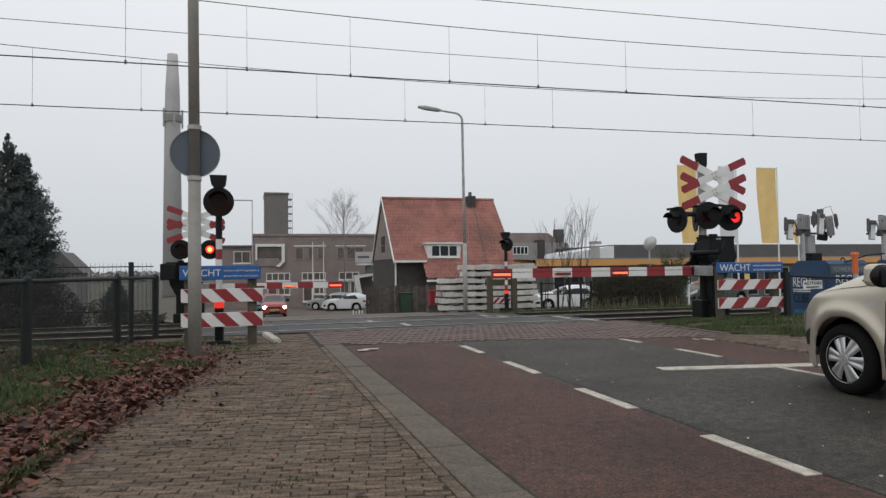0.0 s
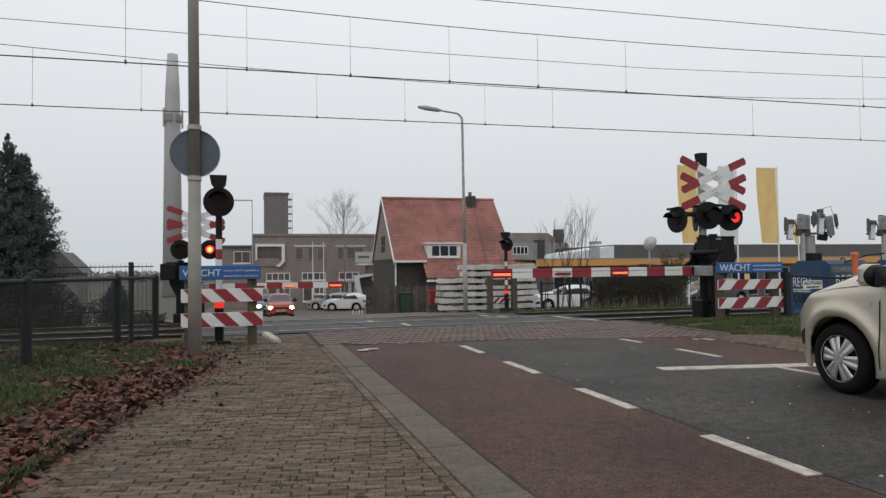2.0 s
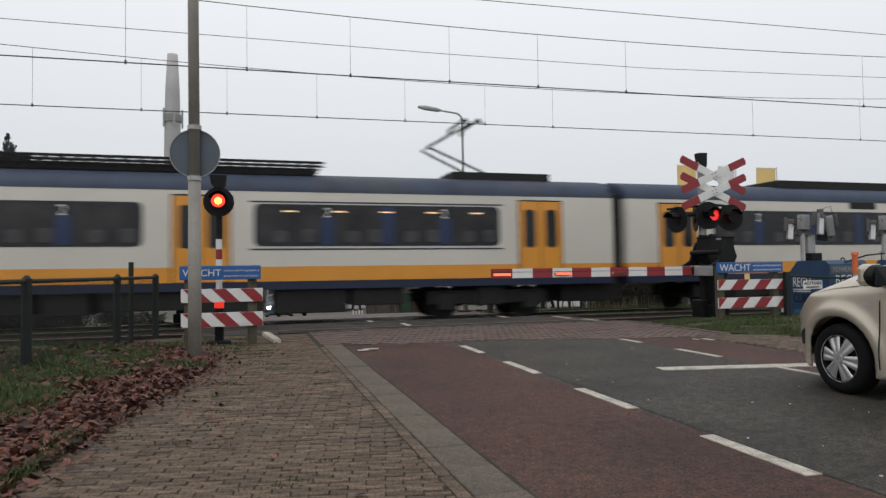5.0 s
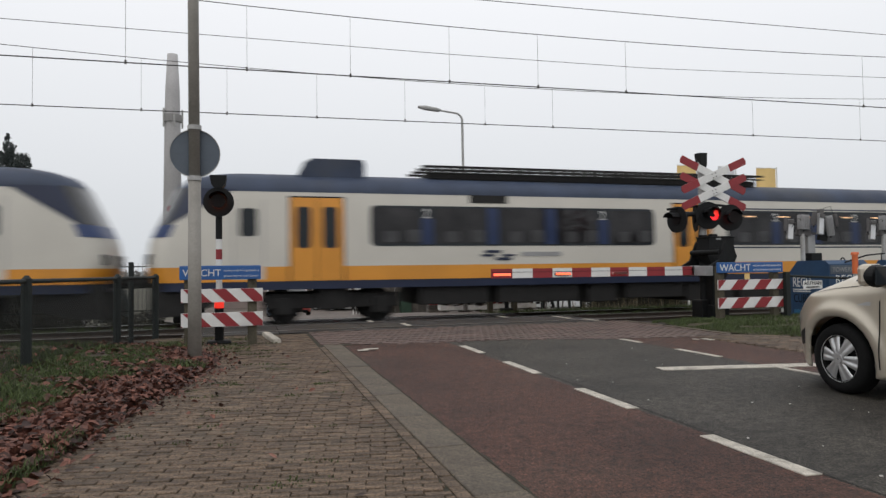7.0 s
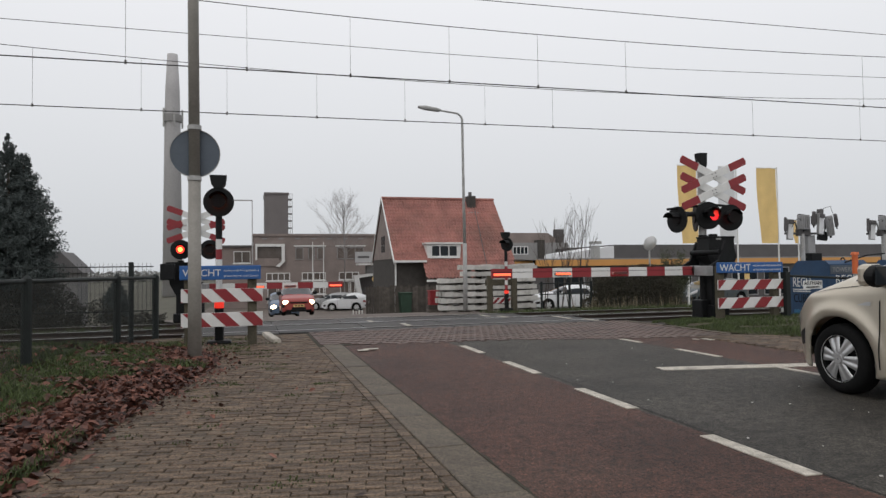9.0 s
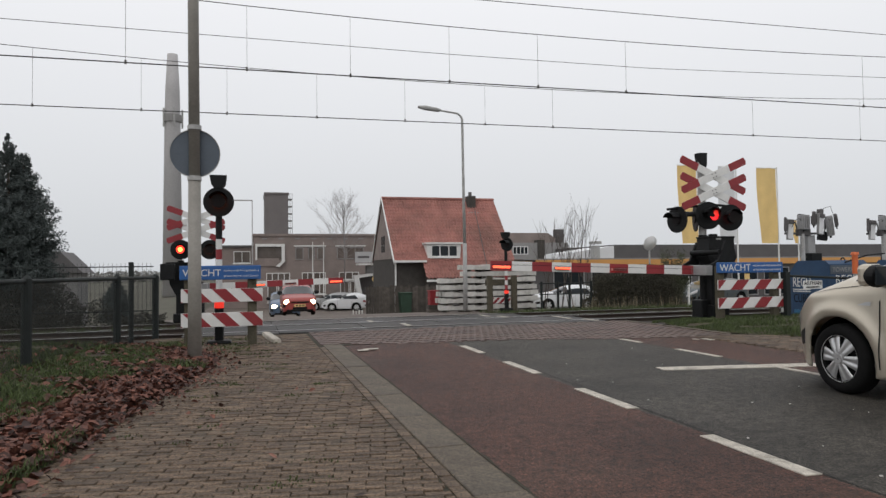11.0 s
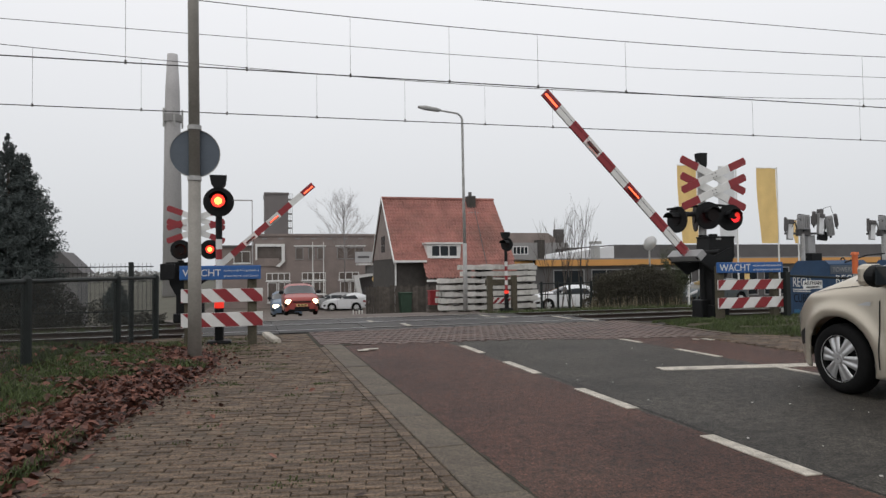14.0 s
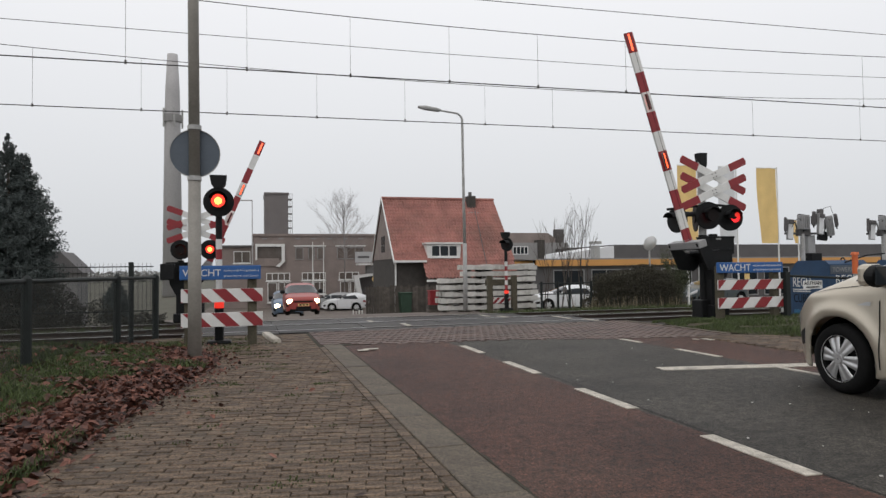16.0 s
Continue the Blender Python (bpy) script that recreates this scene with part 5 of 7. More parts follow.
# ------------------------------------------------------------ stacked sleepers
def sleeper_stack():
    """Concrete sleepers in layers, ends to the track, with timber battens between."""
    random.seed(21)
    # each layer shows the long side of the sleepers
    def long_mesh(L):
        bm = bmesh.new()
        n = 14
        top = []
        for i in range(n + 1):
            u = i / n
            x = u * L
            dip = 0.035 * math.exp(-((u - 0.5) / 0.16) ** 2)
            top.append((x, 0.185 - dip))
        prism(bm, [(0, 0), (L, 0)] + top[::-1], 0, 0.26)
        for q in (0.30, 0.36, 0.44, 0.50) if L < 2 else (0.16, 0.19, 0.23, 0.26, 0.74, 0.77, 0.81, 0.84):
            box(bm, q * L - 0.014, q * L + 0.014, -0.016, 0.01, 0.03, 0.155)
        me = bpy.data.meshes.new("sleeper")
        bm.to_mesh(me)
        bm.free()
        me.materials.append(M["concrete"])
        return me
    meL = long_mesh(1.15)
    meM = long_mesh(2.2)
    for name_x, n_layers, me, length, y0, lab in ((7.25, 5, meL, 1.15, 25.0, "short"), (8.12, 7, meL, 0.95, 24.8, "tall"), (9.05, 7, meM, 2.2, 25.0, "long")):
        stack = thing("sleeper_stack", "stack of pale concrete railway sleepers with timber battens between layers", "sleepers", "stacked sleepers", pose(name_x - 0.09, y0, -0.37))
        for bx in (0.2, length - 0.25):
            part("batten", B(bx, bx + 0.1, 0.03, 0.86, -0.20, 0.0), "wood", stack)
        for k in range(n_layers):
            z = k * 0.262
            for j in range(3):
                share("sleeper", me, stack, pose(random.uniform(-0.10, 0.08), j * 0.3, z, 0, random.uniform(-1.2, 1.2), random.uniform(-1.5, 1.5)))
            for bx in (0.2, length - 0.25):
                if k < n_layers - 1:
                    part("batten", B(bx, bx + 0.08, 0.03, 0.86, z + 0.18, z + 0.263), "wood", stack)


sleeper_stack()
block = thing("timber_block", "squat dark timber block beside the stacked sleepers", "timber", at=pose(7.22, 26.6, ground_z(7, 26.6)))
part("beam", B(-0.25, 0.25, -0.25, 0.25, 0.0, 0.18, 0.015), "wood", block)
part("beam", B(-0.24, 0.26, -0.25, 0.24, 0.18, 0.36, 0.015), "wood", block)
for k in (0, 1):
    crate = thing("plastic_crate", "red plastic crate stacked beside the sleepers", "crate", "red crates", pose(7.22, 26.6, ground_z(7, 26.6) + 0.36 + 0.30 * k))
    part("tray", B(-0.17, 0.17, -0.2, 0.2, 0.0, 0.26, 0.01), "red", crate)
    part("rim", B(-0.19, 0.19, -0.22, 0.22, 0.26, 0.30, 0.005), "red", crate)


# ------------------------------------------------------------ cars
def car(label, paint, at, length=4.2, width=1.78, height=1.5, hood=(0.72, 0.92, 1.02), wind=1.2, lights=False, fine=False, van=False):
    """A hatchback. Local +y is forward, the origin lies on the ground under the nose."""
    t = thing("car", label, "car", at=at)
    W = width / 2
    R = 0.325
    ax = (0.87, length - 0.78)
    prof_s = (0, 0.06, 0.18, 0.5, wind - 0.15, wind + 0.05, wind + 0.8, wind + 1.3, length - (1.1 if fine else 0.75), length - (0.35 if fine else 0.22), length - 0.08, length)
    prof_z = (hood[0] - 0.12 - 0.16 * fine, hood[0] - 0.02 - 0.16 * fine, hood[0] + 0.06 - 0.11 * fine, hood[1] - 0.05 * fine, hood[2], hood[2] + 0.05, height - 0.10, height, height - 0.02, height - 0.22, 0.95, 0.78)

    def top(s):
        return float(np.interp(s, prof_s, prof_z))

    def half(s):
        f = max(0.0, 1 - s / 0.9) ** 2.5 * 0.50 if fine else max(0.0, 1 - s / 0.6) ** 2.5 * 0.30
        b = max(0.0, 1 - (length - s) / 0.7) ** 2.2 * 0.25
        return W * (1 - f - b)

    def pt(s, v, off=0.0):
        """Skin point: v 0..1 up the side, 1..2 over the top to the middle line."""
        zt = top(s)
        zs = min(0.88, zt - 0.10)
        zb = 0.20 + (0.04 if fine else 0.10) * max(0, 1 - s / 0.3) + 0.1 * max(0, 1 - (length - s) / 0.4)
        w = half(s)
        if v <= 1:
            z = zb + (zs - zb) * v
            flare = 0.0
            if fine:
                flare = sum(0.028 * math.exp(-((math.hypot(s - c, z - R) - R - 0.13) / 0.055) ** 2) for c in ax)
            x = w * (1 - 0.06 * abs(v - 0.62) ** 1.8)
            if s < 0.9:
                x -= 0.05 * (1 - s / 0.9) * (1 - v)
            x += flare
        else:
            a = (v - 1) * math.pi / 2
            p = (0.62 if zt - zs > 0.3 else 0.75) if fine else 0.46
            q = 0.85
            x = w * (1 - 0.06 * 0.38 ** 1.8) * max(math.cos(a), 0.0) ** p
            z = zs + (zt - zs) * math.sin(a) ** q
        return Vector((x + off, -s, z + off * 0.3))

    ds = 0.03 if fine else 0.08
    ss = list(np.arange(0, length + 0.001, ds))
    nv = 22 if fine else 9
    vsl = [i / nv for i in range(nv + 1)]
    vsu = [1 + i / nv for i in range(1, nv + 1)]
    bm = bmesh.new()
    for side in (1, -1):
        grid = []
        inside = {}
        for s in ss:
            col = []
            for v in vsl + vsu:
                p = pt(s, v)
                cut = False
                if v <= 1:
                    for c in ax:
                        dy, dz = -p.y - c, p.z - R
                        rr = R + (0.068 if fine else 0.055)
                        if dz < 0 and abs(dy) < rr:
                            cut = True
                            p.y = -(c + math.copysign(rr, dy))
                        elif dy * dy + dz * dz < rr * rr:
                            cut = True
                            k = rr / max(math.hypot(dy, dz), 1e-4)
                            p.y, p.z = -(c + dy * k), R + dz * k
                vert = bm.verts.new((p.x * side, p.y, p.z))
                inside[vert] = cut
                col.append(vert)
            grid.append(col)
        for a, b in zip(grid, grid[1:]):
            for k in range(len(a) - 1):
                q = (a[k], a[k + 1], b[k + 1], b[k])
                if all(inside[x] for x in q):
                    continue
                bm.faces.new(q if side > 0 else q[::-1])
    bmesh.ops.remove_doubles(bm, verts=bm.verts, dist=0.0015)
    body = part("body", bm, paint, t, "", True)
    sol = body.modifiers.new("thickness", "SOLIDIFY")
    sol.thickness, sol.offset = 0.012, -1
    # front and rear closing panels
    for s, nm, dy in ((0.0, "bumper", 0.02), (length, "bumper", -0.02)):
        bm = bmesh.new()
        cols = [[pt(s, v) for v in vsl + vsu]]
        vs = [bm.verts.new((p.x, p.y, p.z)) for p in cols[0]] + [bm.verts.new((-p.x, p.y, p.z)) for p in reversed(cols[0][:-1])]
        bm.faces.new(vs)
        part(nm, bm, paint, t)
    part("grille", B(-0.34, 0.34, -0.01, 0.004, 0.33, 0.44), "black", t)
    if lights:
        part("upper_grille", B(-0.42, 0.42, -0.03, 0.012, 0.63, 0.70, 0.01), "black", t)
        part("bumper_lip", B(-0.62, 0.62, -0.05, 0.02, 0.26, 0.33, 0.01), "black", t)
    part("number_plate", B(-0.26, 0.26, -0.005, 0.012, 0.46, 0.57), "yellow", t, "yellow plate with plain dark bars")
    for k in range(3):
        part("plate_bar", B(-0.21 + k * 0.15, -0.10 + k * 0.15, 0.012, 0.015, 0.485, 0.545), "black", t)
    for side in (1, -1):
        def patch(s0, s1, v0, v1, off, nm, material, lab="", lean0=0.0, lean1=0.0):
            bm = bmesh.new()
            n = 12
            rows = []
            for i in range(n + 1):
                row = []
                for j in range(7):
                    v = v0 + (v1 - v0) * j / 6
                    a, b = s0 + lean0 * j / 6, s1 - lean1 * j / 6
                    p = pt(a + (b - a) * i / n, v, off)
                    row.append(bm.verts.new((p.x * side, p.y, p.z)))
                rows.append(row)
            for a, b in zip(rows, rows[1:]):
                for k in range(6):
                    q = (a[k], a[k + 1], b[k + 1], b[k])
                    bm.faces.new(q if side > 0 else q[::-1])
            return part(nm, bm, material, t, lab, True)
        patch(wind + 0.45, length - 1.85, 1.08, 1.42, 0.006, "side_window", "window", "dark side window", 0.35, 0.0)
        patch(length - 1.78, length - 0.62, 1.08, 1.42, 0.006, "side_window", "window", "dark side window", 0.0, 0.25)
        if lights:
            bm = bmesh.new()
            bmesh.ops.create_uvsphere(bm, u_segments=16, v_segments=10, radius=0.145)
            bmesh.ops.scale(bm, vec=(1.15, 0.8, 0.8), verts=bm.verts)
            hl = part("headlight", bm, "headlight", t, "glowing headlight", True)
            hl.matrix_basis = pose(side * (W - 0.22), -0.12, 0.68)
        else:
            patch(0.02, 0.24 if fine else 0.5, 0.86, 1.22, 0.008, "headlight", "hub", "clear headlight")
        patch(0.16, 0.40, 0.36, 0.62, 0.004, "bumper_corner", "black", "black bumper corner strip")
        patch(length - 0.25, length - 0.02, 0.75, 1.0, 0.008, "tail_light", "red")
        patch(1.10, 1.24, 0.93, 0.98, 0.008, "side_indicator", "hub", "", 0.10, 0.0)
        patch(1.32, 1.332, 0.12, 1.0, 0.004, "door_seam", "black")
        patch(2.45, 2.462, 0.12, 1.0, 0.004, "door_seam", "black")
        m = part("mirror", bmesh.new(), "black", t, "black door mirror")
        bm = bmesh.new()
        bmesh.ops.create_uvsphere(bm, u_segments=14, v_segments=10, radius=1.0)
        bmesh.ops.scale(bm, vec=(0.13, 0.075, 0.10), verts=bm.verts)
        bm.to_mesh(m.data)
        bm.free()
        if fine:
            patch(0.42, 1.16, 1.200, 1.212, 0.004, "bonnet_seam", "black")
            shell = part("mirror_shell", B(-0.125, 0.115, 0.0, 0.10, -0.09, 0.105, 0.045), paint, m, "beige mirror shell")
            part("mirror_glass", B(-0.11, 0.10, -0.09, -0.076, -0.075, 0.085, 0.006), "window", m, "dark mirror glass")
        m.matrix_basis = pose(side * (W + 0.08), -(wind + 0.36), 1.10)
        for c in ax:
            w = part("wheel", C((0, 0, 0), (side * 0.001, 0, 0), 0.05, seg=8), "black", t)
            w.matrix_basis = pose(side * (W - 0.125), -c, R, 0, 0, -3.5 if fine and c < 2 else 0)
            wheel_parts(w, side, R, fine)
            liner = bmesh.new()
            for i in range(18):
                a0, a1 = (math.pi * (k / 18) for k in (i, i + 1))
                rr = R + (0.074 if fine else 0.06)
                liner.faces.new([liner.verts.new((side * xx, -c + rr * math.cos(a), R + rr * math.sin(a))) for xx, a in ((W - 0.13, a0), (W - 0.13, a1), (W - 0.40, a1), (W - 0.40, a0))])
            box(liner, side * (W - 0.42) - 0.01, side * (W - 0.42) + 0.01, -c - R - 0.06, -c + R + 0.06, 0.2, R + R + 0.06)
            part("wheel_arch", liner, "black", t)
    bm = bmesh.new()
    rows = []
    for i in range(9):
        s = wind + 0.02 + 0.80 * i / 8
        row = [pt(s, 1.30 + 0.70 * j / 8, 0) for j in range(9)]
        row = [Vector((p.x, p.y + 0.006, p.z + 0.008)) for p in row]
        row = row + [Vector((-p.x, p.y, p.z)) for p in reversed(row[:-1])]
        rows.append([bm.verts.new(p) for p in row])
    for a, b in zip(rows, rows[1:]):
        for k in range(len(a) - 1):
            bm.faces.new((a[k], a[k + 1], b[k + 1], b[k]))
    part("windscreen", bm, "window" if fine else "t_screen", t, "dark windscreen", True)
    part("underbody", B(-W * 0.8, W * 0.8, -length + 0.6, -0.75, 0.18, 0.30), "black", t)
    return t


def wheel_parts(w, side, R, fine):
    """Tyre and seven-spoke cover; the outer face looks along side * x."""
    n = 48 if fine else 20
    bm = bmesh.new()
    prof = [(0.0, 0.20), (0.085, 0.205), (0.105, 0.225), (0.108, R - 0.055), (0.09, R - 0.015), (0.05, R), (-0.07, R), (-0.1, R - 0.03), (-0.1, 0.2)]
    rings = []
    for i in range(n):
        a = 2 * math.pi * i / n
        rings.append([bm.verts.new((side * x, r * math.cos(a), r * math.sin(a))) for x, r in prof])
    for i in range(n):
        a, b = rings[i], rings[(i + 1) % n]
        for k in range(len(prof) - 1):
            q = (a[k], a[k + 1], b[k + 1], b[k])
            bm.faces.new(q if side < 0 else q[::-1])
    part("tyre", bm, "rubber", w, "black tyre", True)
    part("rim_disc", C((0, 0, 0), (side * 0.05, 0, 0), 0.222, seg=n), "black", w)
    bm = bmesh.new()
    m = 40
    ro, ri = 0.226, 0.206
    rs = [[bm.verts.new((side * x, r * math.cos(2 * math.pi * i / m), r * math.sin(2 * math.pi * i / m))) for x, r in ((0.085, ro), (0.10, (ro + ri) / 2), (0.075, ri))] for i in range(m)]
    for i in range(m):
        a, b = rs[i], rs[(i + 1) % m]
        for k in range(2):
            bm.faces.new((a[k], a[k + 1], b[k + 1], b[k]))
    part("cover_ring", bm, "hub", w, "", True)
    for k in range(6):
        a = 2 * math.pi * k / 6 + radians(8)
        bm = bmesh.new()
        vs0 = []
        for r, hw, x, groove in ((0.03, 0.026, 0.100, 0.0), (0.075, 0.042, 0.102, 0.002), (0.11, 0.050, 0.098, 0.009), (0.165, 0.062, 0.091, 0.009), (0.21, 0.080, 0.080, 0.001)):
            vs0.append([bm.verts.new((side * (x - dx * groove - 0.012 * (abs(o) > 0.95)), r * math.cos(a) - o * hw * math.sin(a), r * math.sin(a) + o * hw * math.cos(a))) for o, dx in ((-1, 0), (-0.86, 0), (-0.30, 0), (-0.18, 1), (0.18, 1), (0.30, 0), (0.86, 0), (1, 0))])
        for p, q in zip(vs0, vs0[1:]):
            for j in range(7):
                bm.faces.new((p[j], p[j + 1], q[j + 1], q[j]))
        part("spoke", bm, "hub", w, "", True)
        b = a + math.pi / 6
        part("wheel_bolt", C((side * 0.07, 0.058 * math.cos(b), 0.058 * math.sin(b)), (side * 0.104, 0.058 * math.cos(b), 0.058 * math.sin(b)), 0.012, seg=8), "hub", w)
    part("centre_mark", P([(side * 0.105, -0.022), (side * 0.111, 0.0), (side * 0.105, 0.022)], -0.010, 0.010), "boxgrey", w)
    part("hub_cap", C((side * 0.06, 0, 0), (side * 0.108, 0, 0), 0.055, 0.045, seg=20), "hub", w)


beige_car = car("beige family hatchback with silver wheel covers waiting at the stop line", "beige", pose(6.155, 5.875, 0), 4.26, 1.80, 1.62, (0.82, 1.03, 1.15), 1.02, fine=True)
red_car = car("red hatchback with glowing headlights approaching behind the crossing", "c_red", pose(2.4, 34, -0.9, 0, 0, 180), 3.8, 1.62, 1.50, (0.82, 0.95, 1.0), 0.9, lights=True)
blue_car = car("blue-grey car with glowing headlights following the red one", "c_blue", pose(0.8, 40, -1, 0, 0, 180), 4.1, 1.72, 1.48, lights=True)
car("white hatchback parked on the forecourt", "c_white", pose(5.6, 54.3, ground_z(0, 54.3) + 0.02, 0, 0, 72), 3.6, 1.64, 1.46)
car("pale silver car parked behind the white hatchback", "boxgrey", pose(4.7, 56.8, ground_z(0, 56.8) + 0.02, 0, 0, 64), 4.0, 1.7, 1.46)
car("white car parked beyond the low tubular fence", "c_white", pose(15.6, 36.0, ground_z(13, 36) + 0.02, 0, 0, 80), 4.0, 1.7, 1.45)
car("dark grey car parked beside the hedge", "c_grey", pose(19.5, 27.6, ground_z(21, 27.6) - 0.1, 0, 0, 100), 4.2, 1.7, 1.36)


# ------------------------------------------------------------ tower-light trailers and posts by the verge
def trailer(x, y, label, full):
    t = thing("tower_light_trailer", label, "trailer", "tower light trailers", pose(x, y, 0))
    bm = P([(-0.5, 0.0), (0.66, 0.0), (0.66, 1.05), (0.42, 1.31), (-0.40, 1.31), (-0.5, 1.22)], -0.92, 0.24)
    bmesh.ops.rotate(bm, verts=bm.verts, matrix=Matrix.Rotation(math.pi / 2, 3, "Z"))
    part("cabinet", bm, "boxblue", t, "scuffed blue steel cabinet")
    part("side_panel", B(-0.252, -0.242, -0.42, 0.58, 0.10, 1.0), "boxblue", t)
    part("top_rail", tube(bmesh.new(), [(0.25, -0.5, 1.26), (0.9, -0.5, 1.42), (1.5, -0.45, 1.46)], 0.02, 6), "black", t)
    part("mast_foot", B(0.03, 0.36, 0.25, 0.6, 1.30, 1.50, 0.02), "black", t)
    part("mast", B(0.05, 0.27, 0.36, 0.54, 1.48, 1.94, 0.01), "boxgrey", t)
    part("mast_tube", C((-0.12, 0.36, 1.30), (-0.12, 0.36, 1.97), 0.055, seg=12), "galv", t)
    part("cross_bar", B(-0.55, 0.83, 0.40, 0.48, 1.96, 2.01), "dkgrey", t)
    for bx, bz in ((-0.86, 2.3), (-0.72, 2.25), (0.16, 2.34), (0.30, 2.2)):
        part("bracket", tube(bmesh.new(), [(bx + 0.46, 0.43, 1.97), (bx + 0.49, 0.41, (bz + 1.97) / 2), (bx + 0.44, 0.40, bz)], 0.018, 6), "dkgrey", t)
    # folded floodlights round the mast head: grey ribbed backs, pale reflectors, small drivers
    for lx, lz, w, h, ly, dp, turn, pitch, m in ((-1.03, 2.17, 0.07, 0.34, -0.12, 0.06, 25, 5, "dkgrey"), (-0.90, 2.05, 0.15, 0.50, -0.10, 0.07, -12, 4, "paleflag"), (-0.54, 2.22, 0.25, 0.36, -0.2, 0.16, 6, 1, "boxgrey"), (-0.50, 1.98, 0.34, 0.17, -0.12, 0.14, 0, 0, "dkgrey"), (-0.44, 2.36, 0.16, 0.14, 0.0, 0.10, 14, 4, "dkgrey"), (-0.33, 2.30, 0.08, 0.35, -0.26, 0.07, 18, 6, "dkgrey"), (-0.19, 2.17, 0.18, 0.52, -0.30, 0.07, 10, 5, "paleflag"), (-0.13, 2.46, 0.14, 0.13, -0.26, 0.09, 10, 5, "dkgrey"), (0.03, 2.09, 0.09, 0.18, -0.1, 0.05, 0, 0, "paleflag"), (0.09, 1.90, 0.22, 0.22, -0.08, 0.12, -8, 8, "black"), (0.20, 2.14, 0.16, 0.50, -0.18, 0.08, -12, -6, "boxgrey"), (0.35, 2.27, 0.07, 0.33, -0.2, 0.06, -25, -6, "dkgrey"), (0.30, 2.06, 0.10, 0.34, -0.05, 0.06, -30, -4, "boxgrey"), (0.02, 2.30, 0.15, 0.20, 0.1, 0.08, 5, 0, "dkgrey")):
        f = part("floodlight", B(-w / 2, w / 2, 0, dp, -h / 2, h / 2, 0.012), "boxgrey" if m == "paleflag" else m, t, "grey box floodlight")
        f.matrix_basis = pose(lx * 1.035 + 0.46, ly + 0.45, lz * 1.035 - 0.042, 0, pitch, turn)
        if m == "paleflag":
            part("front_glass", B(-w / 2 + 0.012, w / 2 - 0.012, -0.006, -0.001, -h / 2 + 0.02, h / 2 - 0.12), "paleflag", f)
            part("driver_box", B(-w / 2 + 0.01, w / 2 - 0.01, -0.035, -0.001, h / 2 - 0.11, h / 2 - 0.01, 0.006), "dkgrey", f)
        elif h > 0.3:
            for q in range(4):
                xq = -w / 2 + w * (q + 0.5) / 4
                part("cooling_fin", B(xq - 0.006, xq + 0.006, -0.022, -0.001, -h / 2 + 0.03, h / 2 - 0.05), m, f)
            part("end_plug", C((0, dp / 2, -h / 2 - 0.05), (0, dp / 2, -h / 2 + 0.01), 0.015, seg=6), "black", f)
    for k, (a, b, top) in enumerate(((-0.13, 0.36, 2.62), (-0.95, -0.62, 2.32), (-0.3, 0.05, 2.56))):
        part("cable", tube(bmesh.new(), [(a + 0.46, 0.30, top - 0.20), (a + (b - a) * 0.3 + 0.46, 0.26, top - 0.01), (a + (b - a) * 0.7 + 0.46, 0.27, top + 0.03), (b + 0.46, 0.33, top - 0.17)], 0.006, 6), "black", t)
    side = pose(-0.256, 0, 0, 0, 0, -90)
    squeeze = Matrix.Diagonal((0.66, 1, 1, 1))
    words("lettering", "RECH", 0.34, "white", t, side @ Matrix.Translation((-0.57, 0, 0.68)) @ FRONT @ squeeze)
    for k in range(2):
        part("text_bar", B(-0.258, -0.253, 0.02, 0.56, 0.60 - k * 0.045, 0.625 - k * 0.045), "white", t)
    words("lettering", "CUBE", 0.30, "black", t, side @ Matrix.Translation((-0.55, 0, 0.30)) @ FRONT @ squeeze)
    part("text_bar", B(-0.258, -0.253, 0.12, 0.54, 0.02, 0.12), "boxcyan", t)
    part("lift_ring", tube(bmesh.new(), [(0.72 + 0.07 * math.cos(a), 0, 1.29 + 0.08 * math.sin(a)) for a in np.linspace(-0.6, 3.7, 9)], 0.015, 6), "black", t)
    return t


